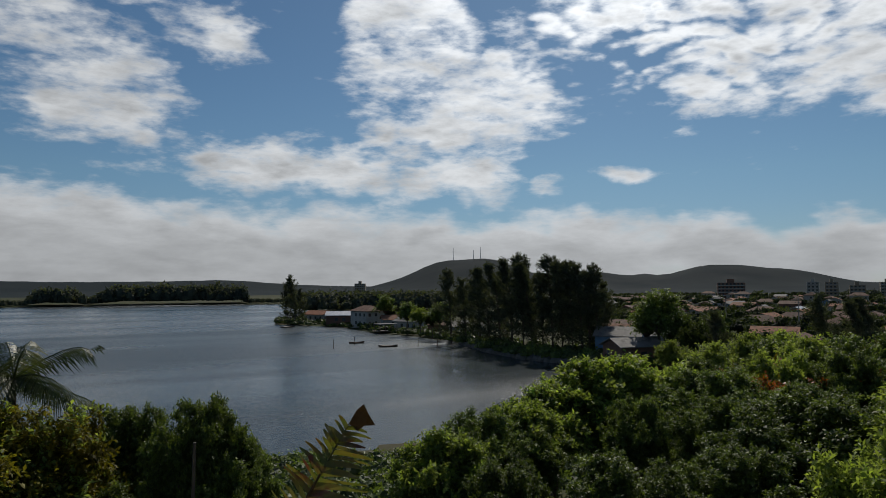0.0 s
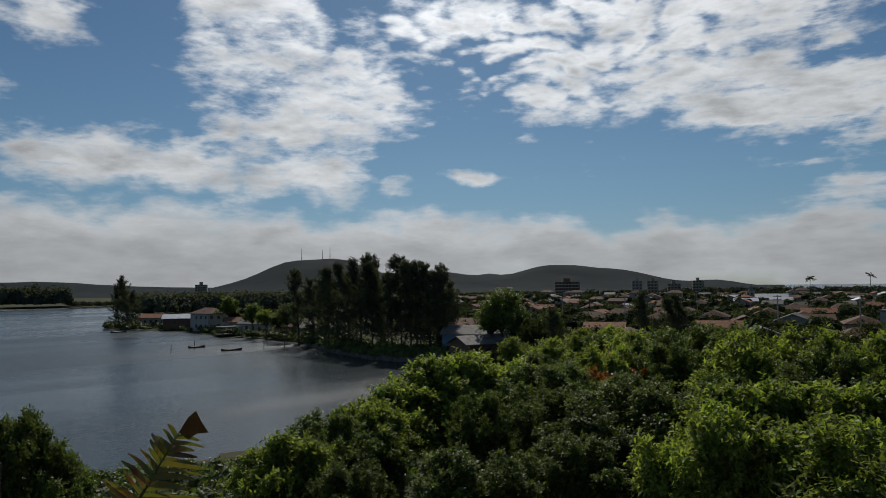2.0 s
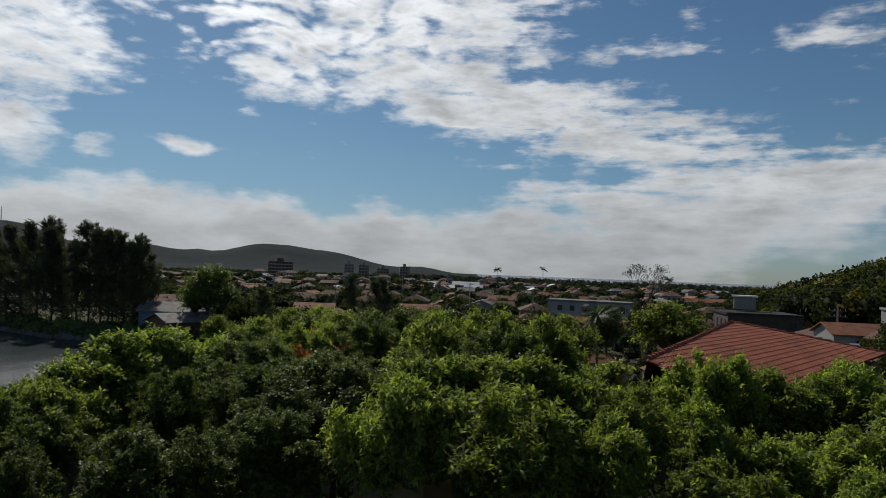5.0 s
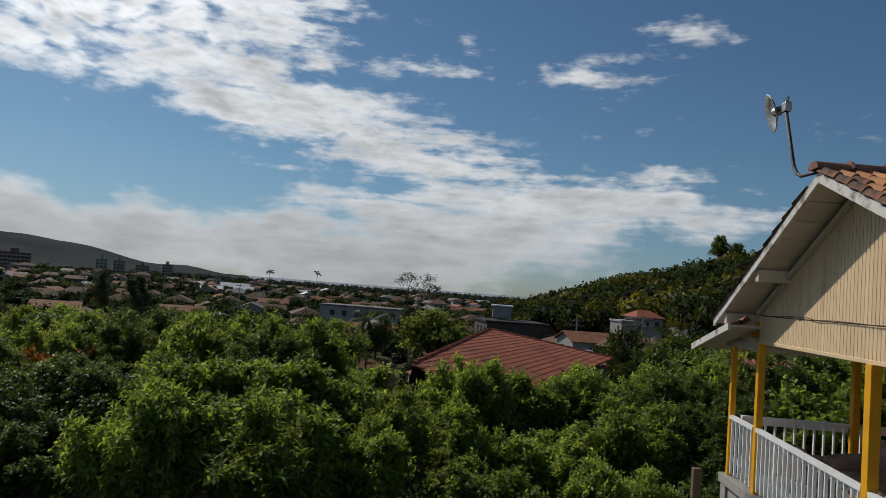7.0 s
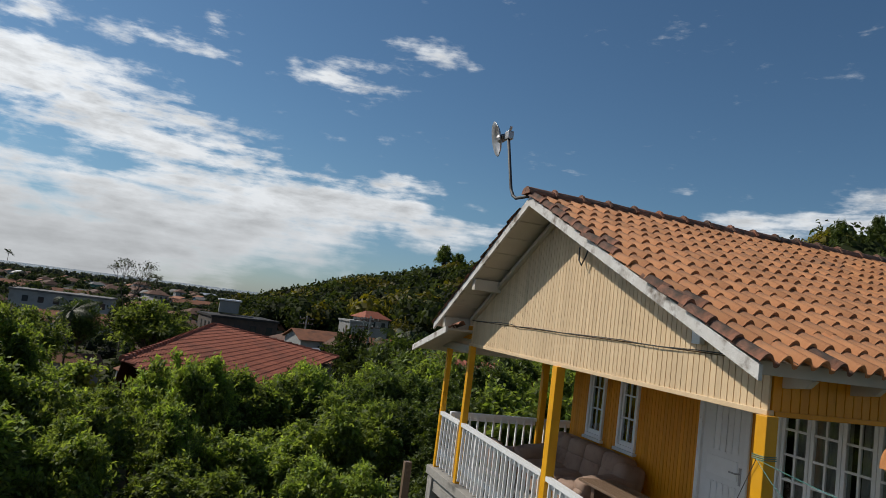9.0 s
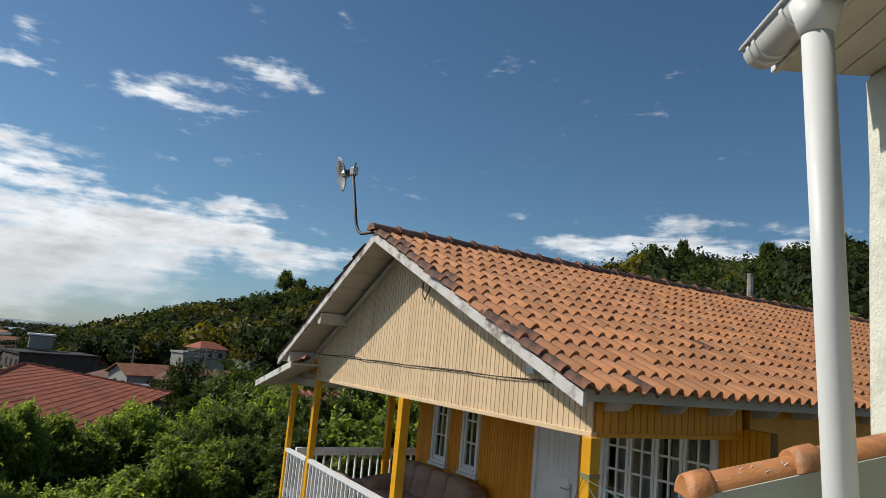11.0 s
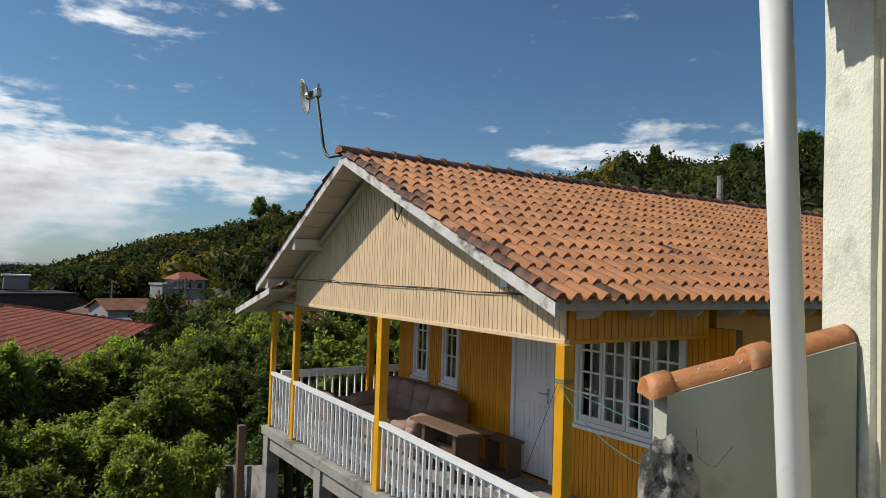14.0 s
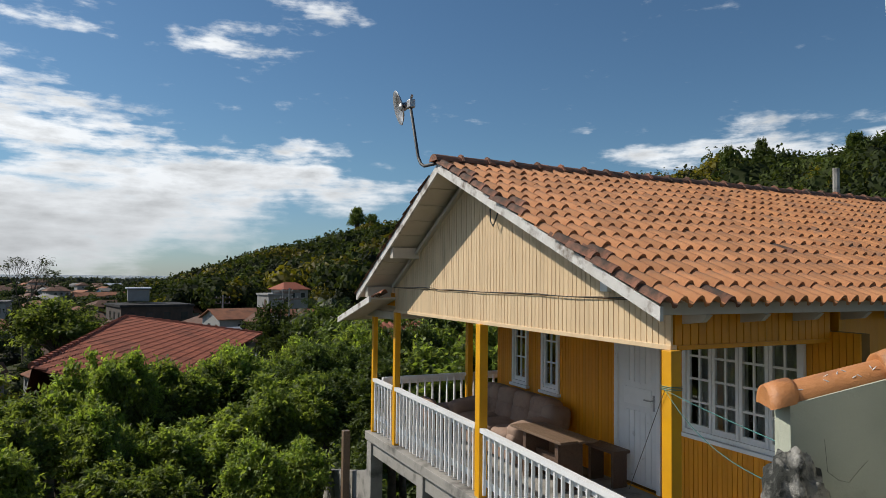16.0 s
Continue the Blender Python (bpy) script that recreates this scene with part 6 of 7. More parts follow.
p1 = palm(1, 3.6, 17, 2.3, M_PALM, "shaggy palm with drooping dry-tipped fronds")
p = at(-3.4, 14.5)
place(p1, Vector((p.x, p.y, E - 1.55 - 3.6 * 0.72)), 75, 0.72)
p2 = palm(2, 6.5, 14, 2.8, M_LEAF_DARK, "garden palm with a dark arching crown")
for a, d, el, sc in ((-84.9, 66, -3.2, 0.95), (-110.6, 46, -3.0, 0.95), (-109.0, 50, -3.6, 0.8), (-56.8, 120, -2.4, 0.8), (-60.2, 260, -0.6, 1.3), (-90.2, 300, 0.0, 1.0), (-76.4, 420, 0.3, 1.2), (-80.2, 430, 0.5, 1.2)):
    p = at(a, d)
    top = E + d * math.tan(radians(el))
    h = max(top - ground_z(p.x, p.y), 2.0)
    tagged(place(p2, Vector((p.x, p.y, top - 6.5 * sc)), crng.uniform(0, 360), sc), group="garden palms")

# ---- banana leaf standing up close by ----
def banana_leaf():
    ob = thing("banana_leaf", (1.7, 4.0, 9.5), "tattered brown-green banana leaf with torn strips", "plant")
    tip = at(-27.6, 4.85, E - 0.88)
    foot = at(-19.6, 4.55, E - 1.90)
    side = (tip - foot).cross(az(-29)).normalized()
    rr = random.Random(3)
    pts = []
    for j in range(15):
        t = j / 14
        pts.append(foot.lerp(tip, t) + Vector((0, 0, 0.10 * math.sin(math.pi * t))) - side * 0.05 * math.sin(math.pi * t))
    bm = bmesh.new()
    tube(bm, pts, [0.017 - 0.014 * j / 14 for j in range(15)], 6)
    part("midrib", bm, M_BANANA, ob, smooth=True)
    for sgn in (-1, 1):
        n = 26
        for k in range(n):
            t = 0.02 + 0.95 * k / n
            i = min(int(t * 14), 13)
            c = pts[i].lerp(pts[i + 1], t * 14 - i)
            fw = (pts[i + 1] - pts[i]).normalized()
            L = 0.36 * (math.sin(math.pi * min(0.18 + 0.80 * t, 1)) ** 0.6) * rr.uniform(0.72, 1.1) * (0.72 if sgn > 0 else 1.0)
            w = 0.045 * rr.uniform(0.6, 1.1)
            d = (side * sgn + fw * rr.uniform(0.25, 0.6) + az(-29) * rr.uniform(-0.35, 0.15)).normalized()
            bm = bmesh.new()
            rows_ = []
            for j in range(5):
                u = j / 4
                q = c + d * L * u - Vector((0, 0, 0.10 * L * u * u)) + az(-29) * 0.02 * math.sin(u * 4 + k)
                ww = w * (1 - 0.75 * u ** 2)
                curl = az(-29) * ww * 0.35 * math.sin(k * 1.3 + u * 2)
                rows_.append((bm.verts.new(q - fw * ww / 2 + curl), bm.verts.new(q + fw * ww / 2 - curl)))
            for r0, r1 in zip(rows_, rows_[1:]):
                bm.faces.new((r0[0], r0[1], r1[1], r1[0]))
            part("torn_strip", bm, M_BANANA, ob)
    bm = bmesh.new()
    ang_ = [(-0.02, 0.0), (0.035, 0.09), (0.085, 0.135), (0.12, 0.06), (0.165, -0.02), (0.09, -0.015), (0.04, -0.05)]
    rt = az(-29 - 90)
    vs = [bm.verts.new(tip - Vector((0, 0, 0.03)) + rt * a0 + Vector((0, 0, b0)) + az(-29) * 0.02 * math.sin(i * 2)) for i, (a0, b0) in enumerate(ang_)]
    bm.faces.new(vs)
    bmesh.ops.solidify(bm, geom=bm.faces, thickness=0.004)
    part("folded_tip", bm, M_DEAD, ob, "dark brown curled dry tip")
    bm = bmesh.new()
    tube(bm, [tuple(foot), tuple(foot + Vector((-0.25, -0.1, -0.8))), tuple(foot + Vector((-0.3, -0.1, -4.2)))], [0.018, 0.03, 0.09], 8)
    part("stalk", bm, M_BANANA, ob, smooth=True)


banana_leaf()
# a bare garden pole among the bushes
bm = bmesh.new()
p = at(-15.2, 9.0, E)
tube(bm, [(p.x, p.y, E - 5.6), (p.x + 0.05, p.y, E - 1.85)], [0.03, 0.02], 7)
solo("garden_pole", bm, M_BARK, "thin grey pole standing in the bushes", "pole")
for ob in (*patterns, yellowish, orange, *cas, *mid, hill_tree, p1, p2):
    bury(ob)

# ---- town ----
def hip_roof(w, l, h, over, z, ridge=0.45):
    bm = bmesh.new()
    a, b = w / 2 + over, l / 2 + over
    r = b * ridge
    base = [bm.verts.new(v) for v in ((-a, -b, z), (a, -b, z), (a, b, z), (-a, b, z))]
    low = [bm.verts.new((v.co.x, v.co.y, z - 0.12)) for v in base]
    t0, t1 = bm.verts.new((0, -r, z + h)), bm.verts.new((0, r, z + h))
    for f in ((base[0], base[1], t0), (base[1], base[2], t1, t0), (base[2], base[3], t1), (base[3], base[0], t0, t1)):
        bm.faces.new(f)
    for k in range(4):
        bm.faces.new((low[k], low[(k + 1) % 4], base[(k + 1) % 4], base[k]))
    bm.faces.new(low[::-1])
    bmesh.ops.recalc_face_normals(bm, faces=bm.faces)
    return bm


def gable_roof(w, l, h, over, z):
    a, b = w / 2 + over, l / 2 + over
    return prism([(-a, z), (0, z + h), (a, z), (a, z - 0.12), (0, z + h - 0.14), (-a, z - 0.12)], "y", -b, b)


def town_house(w, l, storeys, roof, wall_mat, roof_mat, label, seed, name="house"):
    rr = random.Random(seed)
    ob = thing(name, (0, 0, 0), label, "house", "houses of the town")
    H = 2.9 * storeys
    body = part("wall", boxbm(-w / 2, w / 2, -l / 2, l / 2, -1.5, H), wall_mat, ob)
    if roof == "hip":
        part("roof", hip_roof(w, l, w * 0.24, 0.55, H + 0.02), roof_mat, ob)
    elif roof == "gable":
        part("roof", gable_roof(w, l, w * 0.22, 0.5, H + 0.02), roof_mat, ob)
        part("gable_end", prism([(-w / 2, H), (w / 2, H), (0, H + w * 0.2)], "y", -l / 2, l / 2), wall_mat, ob)
    else:
        part("roof", boxbm(-w / 2 - 0.2, w / 2 + 0.2, -l / 2 - 0.2, l / 2 + 0.2, H + 0.002, H + 0.35), roof_mat, ob)
    for s in range(storeys):
        z = s * 2.9
        for k in range(int(l // 2.6)):
            y = -l / 2 + 1.3 + k * 2.6
            for sx in (-1, 1):
                part("window", boxbm(sx * w / 2 - 0.03, sx * w / 2 + 0.03, y - 0.5, y + 0.5, z + 1.0, z + 2.1), M_WINDARK, ob)
        for k in range(int(w // 2.8)):
            x = -w / 2 + 1.4 + k * 2.8
            for sy in (-1, 1):
                if s == 0 and k == 0:
                    part("door", boxbm(x - 0.42, x + 0.42, sy * l / 2 - 0.03, sy * l / 2 + 0.03, 0.0, 2.05), M_WOOD, ob)
                else:
                    part("window", boxbm(x - 0.5, x + 0.5, sy * l / 2 - 0.03, sy * l / 2 + 0.03, z + 1.0, z + 2.1), M_WINDARK, ob)
    return ob


kinds = [
    (town_house(8, 11, 1, "hip", M_BEIGE, M_ROOF_BROWN, "low beige house with brown hipped roof", 1), 6),
    (town_house(7, 10, 1, "gable", M_PALE, M_ROOF_ORANGE, "pale house with orange tiled gable roof", 2), 6),
    (town_house(7, 9, 1, "gable", M_BRICKWALL, M_ROOF_BROWN, "brick house with brown gable roof", 3), 4),
    (town_house(8, 10, 1, "gable", M_PALE, M_ROOF_GREY, "pale house with grey sheet roof", 4), 2),
    (town_house(7, 9, 1, "hip", M_GREENWALL, M_ROOF_GREY, "teal house with grey hipped roof", 5), 1),
    (town_house(9, 14, 1, "gable", M_BEIGE, M_ROOF_ZINC, "long shed with bright metal roof", 6), 1),
    (town_house(8, 10, 2, "hip", M_PALE, M_ROOF_BROWN, "two-storey pale house with hipped roof", 7), 1),
    (town_house(8, 9, 1, "gable", M_BLUEWALL, M_ROOF_GREY, "blue house with grey sheet roof", 8), 1),
]
bag = [k for k, wgt in kinds for _ in range(wgt)]
hr = random.Random(31)
taken = [(at(-104.5, 112), 14), (at(-97, 122), 12), (at(-84.3, 150), 13), (at(-50.9, 113), 8), (at(-50, 126), 8), (at(-53, 114), 7), (at(-96, 40), 16)]
placed = 0
for attempt in range(4000):
    if placed >= 250:
        break
    a = -hr.uniform(48.5, 101)
    d = math.sqrt(hr.uniform(118 ** 2, 640 ** 2)) if hr.random() < 0.8 else hr.uniform(118, 260)
    if a < -94 and d > 400 or a < -86 and d < 88:
        continue
    p = at(a, d)
    if float(shore_distance(np.array([p.x]), np.array([p.y]))[0]) < 9:
        continue
    if any((p - q).length < r + 6 for q, r in taken):
        continue
    taken.append((p, 6.3))
    c = place(hr.choice(bag if d > 240 else bag[:18]), Vector((p.x, p.y, ground_z(p.x, p.y))), 20 + hr.choice((0, 90)) + hr.uniform(-8, 8), hr.uniform(0.72, 1.0))
    placed += 1
# houses on the point
for a, d, k, turn in ((-25.2, 262, 1, 30), (-28.3, 250, 3, 60), (-29.2, 226, 6, 10), (-31.6, 216, 1, 70), (-33.0, 205, 3, 20), (-34.2, 215, 5, 50), (-35.8, 186, 2, 20), (-37.5, 178, 3, 60), (-49.5, 148, 1, 40), (-50.6, 160, 2, 10), (-51.8, 138, 3, 70)):
    p = at(a, d)
    place(kinds[k][0], Vector((p.x, p.y, ground_z(p.x, p.y))), turn, 0.9)
for a, d, turn, sc in ((-50.0, 127, 35, 0.85),):
    p = at(a, d)
    place(kinds[7][0], Vector((p.x, p.y, ground_z(p.x, p.y) + 1.2)), turn, sc)
grey_house = town_house(6, 8, 1, "gable", M_BRICKWALL, M_ROOF_GREY, "dark waterside house with grey gable roof", 12)
p = at(-51.0, 113)
place(grey_house, Vector((p.x, p.y, 1.0)), 75, 0.95)
boat = town_house(6, 12.5, 1, "gable", M_BRICKWALL, M_ROOF_ZINC, "boathouse with long pale metal roof", 13)
p = at(-27.4, 238)
place(boat, Vector((p.x, p.y, 0.9)), 60, 1.0)
# hut on stilts
hut = thing("boat_shelter", tuple(at(-30.7, 199, 0)), "grey boat shelter on stilts over the water", "shelter")
c = at(-30.7, 199)
part("roof", boxbm(c.x - 3.0, c.x + 3.0, c.y - 2.2, c.y + 2.2, 2.5, 2.72), M_ROOF_GREY, hut)
for sx in (-2.7, -0.9, 0.9, 2.7):
    for sy in (-1.9, 1.9):
        part("stilt", boxbm(c.x + sx - 0.08, c.x + sx + 0.08, c.y + sy - 0.08, c.y + sy + 0.08, -1.0, 2.5), M_WOOD, hut)
part("platform", boxbm(c.x - 3.2, c.x + 3.2, c.y - 2.4, c.y + 2.4, 0.55, 0.7), M_WOOD, hut)


def boat_thing(a, d, turn, L=4.2):
    c = at(a, d)
    bm = bmesh.new()
    n = 9
    ringsv = []
    for k in range(n):
        t = k / (n - 1)
        w = 0.62 * math.sin(math.pi * (0.12 + 0.80 * t)) ** 0.7
        sheer = 0.26 + 0.2 * (2 * t - 1) ** 2
        ringsv.append([bm.verts.new(((t - 0.5) * L, y, z)) for y, z in ((-w, sheer), (-w * 0.75, 0.0), (0, -0.15), (w * 0.75, 0.0), (w, sheer), (w * 0.85, sheer - 0.05), (0, 0.05), (-w * 0.85, sheer - 0.05))])
    for r0, r1 in zip(ringsv, ringsv[1:]):
        for k in range(8):
            bm.faces.new((r0[k], r0[(k + 1) % 8], r1[(k + 1) % 8], r1[k]))
    bm.faces.new(ringsv[0])
    bm.faces.new(ringsv[-1][::-1])
    bmesh.ops.transform(bm, matrix=Matrix.Translation((c.x, c.y, 0.05)) @ Matrix.Rotation(radians(turn), 4, "Z"), verts=bm.verts)
    solo("rowing_boat", bm, M_WOOD, "dark wooden rowing boat lying on the lake", "boat", "boats on the lake")


boat_thing(-30.9, 152, -20)
boat_thing(-28.3, 163, -10, 3.6)
boat_thing(-22.7, 235, 10, 5.0)
for a, d in ((-26.4, 150), (-28.1, 158), (-33.4, 152), (-35.0, 150)):
    c = at(a, d)
    bm = bmesh.new()
    tube(bm, [(c.x, c.y, -1.5), (c.x + 0.05, c.y, 1.9)], 0.07, 6)
    solo("mooring_stake", bm, M_WOOD, "thin wooden stake standing in the lake", "stake", "stakes in the lake")
# low stone quay under the casuarinas
wr2 = random.Random(6)
quay = thing("stone_quay", tuple(at(-41, 128, 0)), "low dark stone bank along the lake", "quay")
stone = bpy.data.meshes.new("stone")
bm = bmesh.new()
bmesh.ops.create_icosphere(bm, subdivisions=1, radius=0.7)
for v in bm.verts:
    v.co *= 1 + 0.25 * noise.noise(v.co * 3)
bm.to_mesh(stone)
bm.free()
stone.materials.append(M_STONE)
for k in range(150):
    t = k / 150
    a = -37.0 - 10.0 * t
    d = float(np.interp(-a, [36.5, 39, 42, 45.5, 49], [163, 140, 126, 119, 112])) + wr2.uniform(-0.8, 0.4)
    ob = new("stone", stone)
    ob.parent = quay
    ob.matrix_parent_inverse = Matrix.Translation(quay.location).inverted()
    ob.matrix_basis = Matrix.LocRotScale(at(a, d, 0.15), Euler((wr2.uniform(0, 6), wr2.uniform(0, 6), 0)), Vector((1, 1, 1)) * wr2.uniform(0.7, 1.4))

# apartment blocks far off
def block(a, d, w, dep, floors, turn, mat, label):
    p = at(a, d)
    ob = thing("apartment_building", (0, 0, 0), label, "building", "apartment buildings")
    H = floors * 2.9
    part("wall", boxbm(-w / 2, w / 2, -dep / 2, dep / 2, -2, H), mat, ob)
    part("roof_tower", boxbm(-w * 0.15, w * 0.12, -dep * 0.3, dep * 0.3, H + 0.002, H + 3.2), mat, ob)
    for f in range(floors):
        part("balcony", boxbm(-w / 2 + 0.6, w / 2 - 0.6, -dep / 2 - 1.2, -dep / 2 - 0.002, f * 2.9 + 0.1, f * 2.9 + 1.0), M_PALE, ob)
        for k in range(int(w / 3)):
            x = -w / 2 + 1.5 + k * 3.0
            part("window", boxbm(x - 0.8, x + 0.8, -dep / 2 - 0.05, -dep / 2 + 0.05, f * 2.9 + 1.1, f * 2.9 + 2.5), M_WINDARK, ob)
        for k in range(int(dep / 3.5)):
            y = -dep / 2 + 1.7 + k * 3.5
            part("window", boxbm(-w / 2 - 0.05, -w / 2 + 0.05, y - 0.7, y + 0.7, f * 2.9 + 1.1, f * 2.9 + 2.4), M_WINDARK, ob)
    c = place(ob, Vector((p.x, p.y, ground_z(p.x, p.y))), turn, 1.0)
    bury(ob)
    return c


block(-58.4, 640, 22, 12, 5, -50, M_BRICKWALL, "far beige apartment block with balconies")
block(-64.0, 660, 9, 10, 5, -60, M_PALE, "far pale apartment tower")
block(-65.2, 680, 10, 10, 5, -60, M_BEIGE, "far beige apartment tower")
block(-66.8, 700, 12, 10, 4, -60, M_BEIGE, "far brown apartment tower")
block(-68.6, 760, 11, 10, 5, -60, M_BEIGE, "far grey apartment tower")
block(-28.6, 900, 14, 10, 6, -30, M_BEIGE, "far grey apartment block over the woods")
# church tower
p = at(-72.4, 470)
church = thing("church_tower", tuple(p), "small pale church tower with pointed cap", "church")
part("tower", boxbm(p.x - 1.8, p.x + 1.8, p.y - 1.8, p.y + 1.8, 0.5, 8.2), M_PALE, church)
bm = bmesh.new()
bmesh.ops.create_cone(bm, cap_ends=True, segments=8, radius1=2.0, radius2=0.05, depth=3.6, matrix=Matrix.Translation((p.x, p.y, 10.0)))
part("spire", bm, M_ROOF_GREY, church)
for sy in (-1.2, 1.2):
    part("window", boxbm(p.x - 1.85, p.x - 1.75, p.y + sy - 0.4, p.y + sy + 0.4, 5.0, 7.0), M_WINDARK, church)
shed = kinds[5][0]
for a, d, turn, sc in ((-70.6, 440, 20, 0.9), (-73.8, 410, 20, 1.1), (-79.5, 360, 110, 0.9)):
    p = at(a, d)
    place(shed, Vector((p.x, p.y, ground_z(p.x, p.y))), turn, sc)

# pale two-storey school-like building
p = at(-84.2, 150)
pale = town_house(8, 17, 2, "flat", M_PALE, M_ROOF_GREY, "long pale two-storey building with flat roof", 21, "long_building")
place(pale, Vector((p.x, p.y, 1.7)), 0, 1.0)
bury(pale)
p = at(-96.6, 118)
darkb = town_house(10, 10.5, 2, "flat", M_BRICKDARK, M_ROOF_DARK, "dark two-storey house with low dark roof", 22)
place(darkb, Vector((p.x, p.y, 2.2)), 12, 1.0)
p = at(-95.8, 121)
tank2 = thing("roof_tank", tuple(p + Vector((0, 0, 9.6))), "pale water tank box on a roof", "tank")
part("tank_body", boxbm(p.x - 1.6, p.x + 1.6, p.y - 1.6, p.y + 1.6, 8.6, 10.6, 0.1), M_PALE, tank2)
part("lid", boxbm(p.x - 1.9, p.x + 1.9, p.y - 1.9, p.y + 1.9, 10.602, 10.85, 0.05), M_WHITE, tank2)
p = at(-107.2, 108)
whiteh = town_house(6.5, 6.0, 1, "hip", M_PALE, M_TILE_RED, "white hillside house with red hipped roof", 23)
place(whiteh, Vector((p.x, p.y, 9.0)), 15, 0.66)
whitel = town_house(5.0, 5.0, 1, "flat", M_PALE, M_PALE, "white flat-roofed house wing", 24)
p = at(-106.0, 106)
place(whitel, Vector((p.x, p.y, 7.9)), 15, 0.75)
for a, d, z, turn, pat, sc in ((-105.8, 84, 5.6, 100, kinds[2][0], 0.7), (-108.4, 78, 6.2, 15, kinds[1][0], 0.7), (-101.4, 96, 4.6, 100, kinds[0][0], 0.7), (-100.7, 62, 6.4, 15, kinds[5][0], 0.42), (-105.2, 60, 6.2, 105, kinds[1][0], 0.5), (-103.4, 88, 5.6, 15, kinds[1][0], 0.75), (-91.8, 105, 2.6, 20, kinds[2][0], 0.9), (-94.0, 96, 3.2, 100, kinds[0][0], 0.8), (-85.2, 76, 2.4, 20, kinds[1][0], 0.5), (-90.5, 66, 3.0, 110, kinds[1][0], 0.5), (-81.5, 60, 2.4, 20, kinds[1][0], 0.6), (-112.2, 60, 6.4, 20, kinds[1][0], 0.7)):
    p = at(a, d)
    place(pat, Vector((p.x, p.y, z)), turn, sc)
for k, _ in kinds:
    bury(k)
for o in (grey_house, boat, darkb, whiteh, whitel):
    bury(o)

# ---- neighbour's red roof ----
red = thing("red_roof_house", tuple(at(-97, 40, 4)), "house with wide red clay-tile hipped roof among trees", "house")
AP, NR = Vector((38.88, -1.16, E - 2.2)), Vector((40.49, -8.36, E - 3.4))
NC, LC = Vector((20.47, -1.31, E - 3.4)), Vector((23.15, 1.58, E - 2.71))
BK, BL = AP + Vector((0.1, 0.5, -3.0)), LC + Vector((0.1, 0.5, -2.6))


def tiled_face(corners, name):
    """Rows of rounded tiles on a flat convex roof face; the first two corners are the eave."""
    p = corners[0]
    e = (corners[1] - p).normalized()
    nrm = e.cross(corners[2] - p).normalized()
    if nrm.z < 0:
        nrm = -nrm
    f = nrm.cross(e)
    if f.z < 0:
        f = -f
    poly = [((c - p).dot(e), (c - p).dot(f)) for c in corners]
    w = 0.23
    quads = []
    s = min(a for a, b in poly) + w / 2
    while s < max(a for a, b in poly):
        cut = []
        for (a0, b0), (a1, b1) in zip(poly, poly[1:] + poly[:1]):
            if (a0 - s) * (a1 - s) < 0:
                cut.append(b0 + (b1 - b0) * (s - a0) / (a1 - a0))
        if len(cut) >= 2:
            lo, hi = min(cut), max(cut)
            for r in range(int((hi - lo) / 0.36) + 1):
                t0, t1 = lo + r * 0.36, min(lo + (r + 1) * 0.36 + 0.03, hi)
                prof = [(-0.5, 0.0), (-0.28, 0.045), (0.0, 0.062), (0.28, 0.045), (0.5, 0.0)]
                for (a0, z0), (a1, z1) in zip(prof, prof[1:]):
                    quads.append([p + e * (s + a0 * w) + f * t0 + nrm * (z0 + 0.022), p + e * (s + a1 * w) + f * t0 + nrm * (z1 + 0.022), p + e * (s + a1 * w) + f * t1 + nrm * z1, p + e * (s + a0 * w) + f * t1 + nrm * z0])
        s += w
    link_mesh(name, quads_mesh(name, np.array([[tuple(v) for v in qd] for qd in quads]), M_TILE_RED), red, "rows of weathered red clay tiles", "stuff")


tiled_face([NR, NC, LC, AP], "roof_tiles")
for face in ((NR, NC, LC, AP), (AP, LC, BL, BK), (NR, AP, BK)):
    bm = bmesh.new()
    bm.faces.new([bm.verts.new(v - Vector((0, 0, 0.03))) for v in face])
    part("roof_deck", bm, M_TILE_RED, red)
for c0, c1 in ((NR, AP), (LC, AP)):
    n = int((c1 - c0).length / 0.42)
    for k in range(n):
        bm = bmesh.new()
        tube(bm, [c0.lerp(c1, k / n) + Vector((0, 0, 0.05)), c0.lerp(c1, (k + 1.05) / n) + Vector((0, 0, 0.02))], [0.12, 0.10], 7)
        part("hip_cap", bm, M_TILE_RED, red)
foot_ = [NR, NC, LC, BL, BK]
mid_c = sum(foot_, Vector()) / 5
inset = [c.lerp(mid_c, 0.07) for c in foot_]
part("wall", prism([(v.x, v.y) for v in inset], "z", 3.0, E - 3.75), M_BEIGE, red)

# little roof behind the porch, and a shed roof seen through the trees
sr = thing("small_tiled_roof", (17.5, -15, 7), "small outbuilding with orange-red tiled roof", "outbuilding")
p = at(-122.6, 26)
tz = E - 24 * math.tan(radians(5.0))
part("roof", prism([(p.x - 2.2, tz - 0.9), (p.x + 2.2, tz + 0.3), (p.x + 2.2, tz + 0.2), (p.x - 2.2, tz - 1.0)], "y", p.y - 3, p.y + 3), M_TILE_RED, sr)
for k in range(24):
    y = p.y - 2.9 + k * 0.25
    bm = bmesh.new()
    tube(bm, [(p.x - 2.22, y, tz - 0.89), (p.x + 2.2, y, tz + 0.31)], 0.07, 6)
    part("tile_row", bm, M_TILE_RED, sr)
part("wall", boxbm(p.x - 1.9, p.x + 2.1, p.y - 2.7, p.y + 2.7, tz - 4, tz - 0.95), M_BRICKWALL, sr)
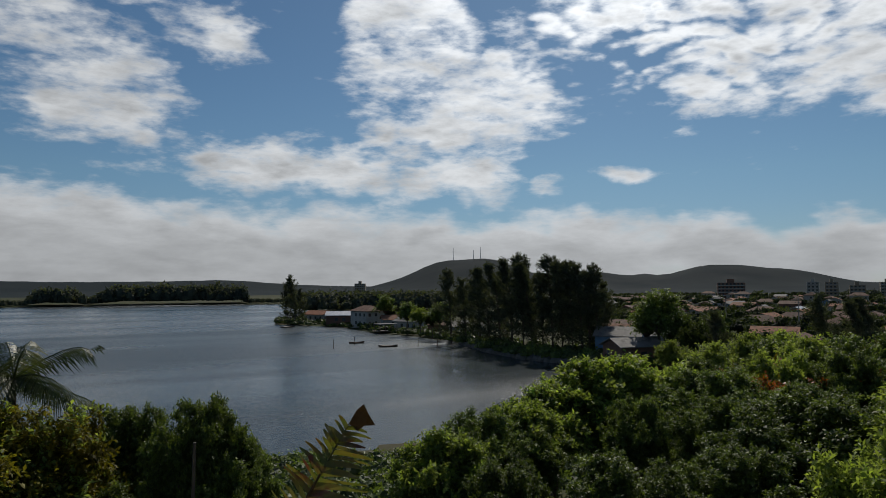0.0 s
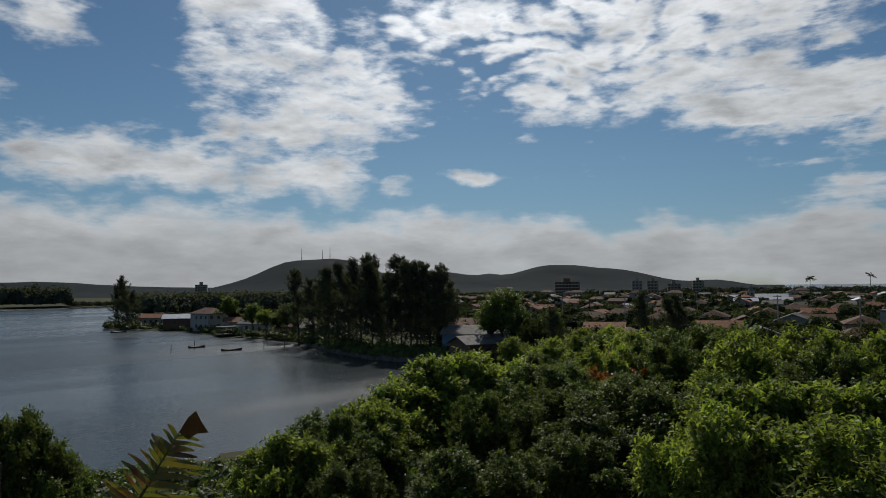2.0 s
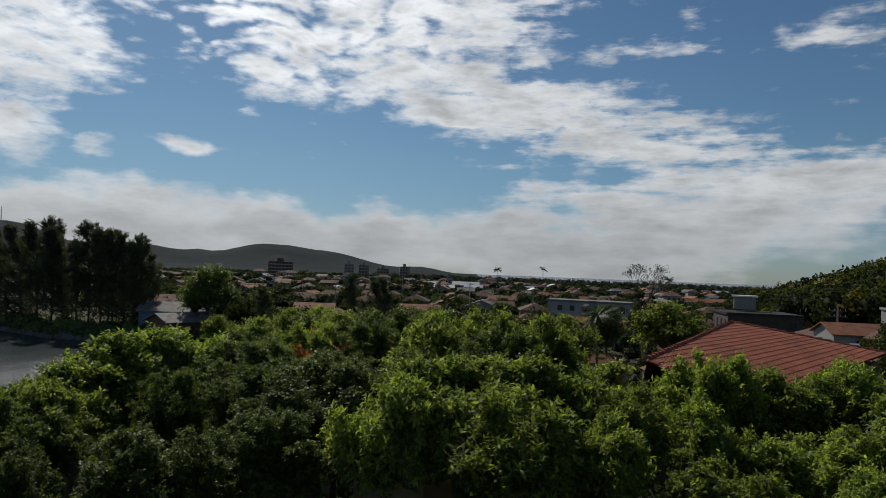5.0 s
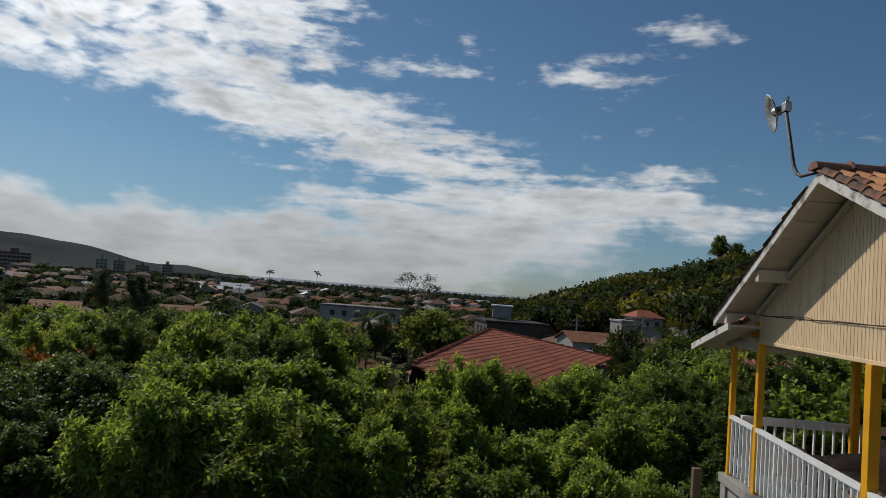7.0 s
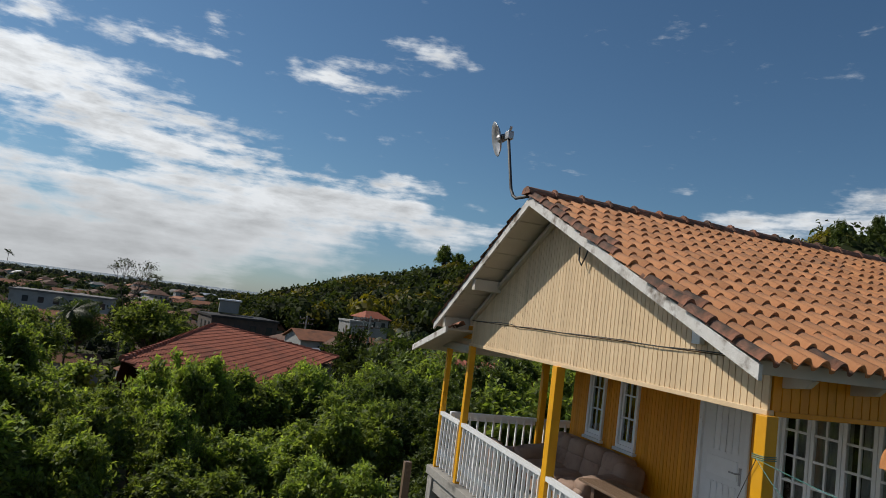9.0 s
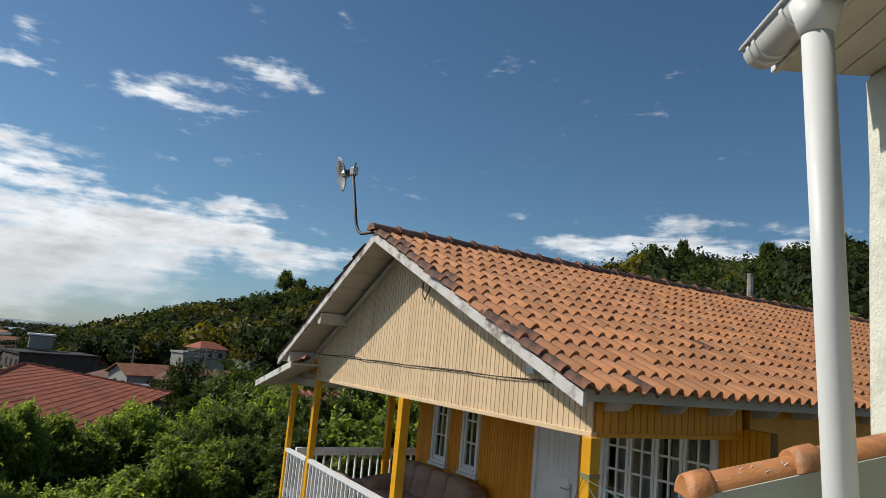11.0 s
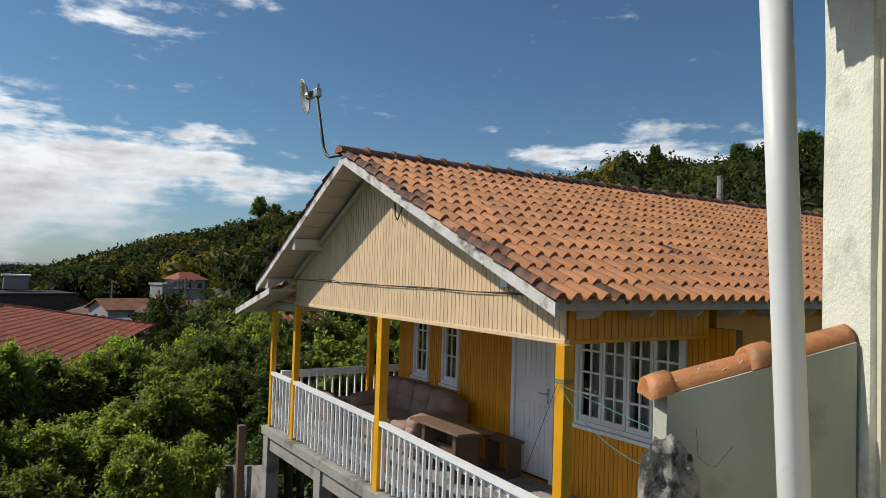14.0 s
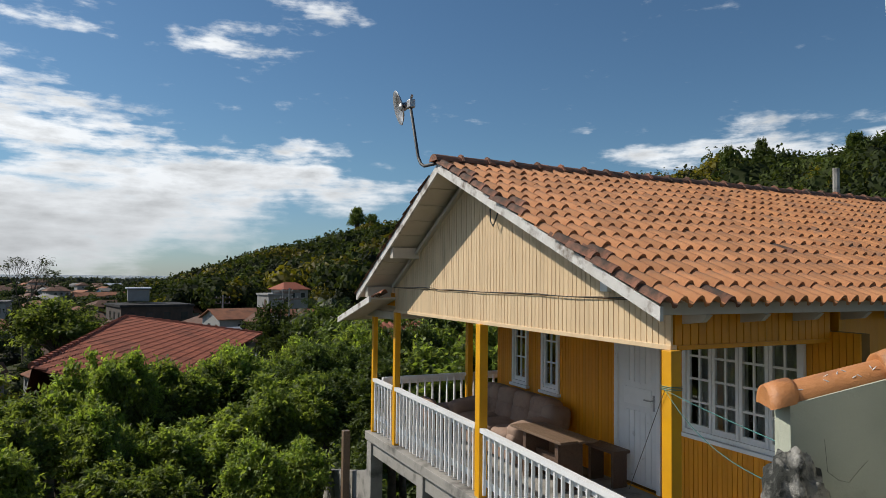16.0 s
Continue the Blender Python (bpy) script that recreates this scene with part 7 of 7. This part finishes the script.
sh = thing("shed", tuple(at(-69.8, 13.5, 7)), "small shed with grey sheet roof under the trees", "shed")
p = at(-69.9, 14.0)
zt = E - 14.0 * math.tan(radians(14.3))
part("roof", boxbm(p.x - 0.9, p.x + 0.9, p.y - 0.9, p.y + 0.9, zt, zt + 0.05), M_ROOF_ZINC, sh)
part("wall", boxbm(p.x - 0.75, p.x + 0.75, p.y - 0.75, p.y + 0.75, zt - 2.2, zt - 0.002), M_BEIGE, sh)

# antennas on the far hill
for a, h in ((-36.4, 2.55), (-38.7, 2.65), (-38.1, 2.4)):
    p = at(a, 2600)
    top = E + 2600 * math.tan(radians(h + 0.75))
    bm = bmesh.new()
    tube(bm, [(p.x, p.y, ground_z(p.x, p.y) - 5), (p.x, p.y, top)], [1.6, 0.7], 5)
    solo("radio_mast", bm, M_METAL, "thin radio mast on the far hilltop", "mast", "masts on the hill")

# power poles
def power_pole(a, d, h):
    p = at(a, d)
    g = ground_z(p.x, p.y)
    ob = thing("power_pole", (p.x, p.y, g), "grey power pole with crossarms", "pole", "power poles")
    bm = bmesh.new()
    tube(bm, [(p.x, p.y, g - 0.5), (p.x, p.y, g + h)], [0.16, 0.10], 7)
    part("shaft", bm, M_CONC, ob)
    for dz in (0.4, 1.1):
        part("crossarm", beam(bmesh.new(), (p.x - 0.3, p.y - 1.0, g + h - dz), (p.x + 0.3, p.y + 1.0, g + h - dz), 0.1, 0.1), M_WOOD, ob)
        for s in (-0.8, -0.3, 0.3, 0.8):
            bm = bmesh.new()
            tube(bm, [(p.x + 0.3 * s, p.y + s, g + h - dz + 0.05), (p.x + 0.3 * s, p.y + s, g + h - dz + 0.25)], 0.04, 5)
            part("insulator", bm, M_PALE, ob)


for a, d, el in ((-107.2, 70, -1.0), (-106.7, 72, -1.1), (-102.0, 95, -1.6), (-79.5, 140, -1.2), (-74.2, 170, -0.9), (-63, 180, -0.9), (-68.5, 240, -0.6), (-58, 190, -1.0)):
    p = at(a, d)
    power_pole(a, d, max(E + d * math.tan(radians(el)) - ground_z(p.x, p.y), 4))
# a nearly bare tree in the town
bm = bmesh.new()
br = random.Random(14)
p = at(-88.2, 135)
bt = thing("bare_tree", (p.x, p.y, 2), "thin nearly leafless tree standing over the roofs", "tree")
twigs = []


def grow(q, d, L, r, depth):
    e = q + d * L
    tube(bm, [q, e], [r, r * 0.6], 5, False)
    if depth == 0:
        twigs.append(e)
        return
    for _ in range(3):
        nd = (d + Vector((br.uniform(-0.7, 0.7), br.uniform(-0.7, 0.7), br.uniform(-0.1, 0.5)))).normalized()
        grow(e, nd, L * br.uniform(0.55, 0.75), r * 0.6, depth - 1)


grow(Vector((p.x, p.y, 1.5)), Vector((0, 0, 1)), 5.0, 0.2, 5)
part("trunk", bm, M_BARK, bt)
rg = np.random.default_rng(3)
tw = np.repeat(np.array([tuple(t) for t in twigs]), 3, axis=0) + rg.normal(0, 0.25, (len(twigs) * 3, 3))
link_mesh("crown", quads_mesh("crown", leaf_quads(rg, tw, np.zeros_like(tw) + np.array([0, 0, 1.0]), 0.35, 0.18), M_NEEDLE), bt)
# stay post on the hill behind the ridge
bm = bmesh.new()
p = at(-150.0, 22)
tube(bm, [(p.x, p.y, 7), (p.x, p.y, E + 22 * math.tan(radians(8.3)))], 0.09, 8)
solo("concrete_post", bm, M_CONC, "grey concrete post rising behind the tiled ridge", "post")
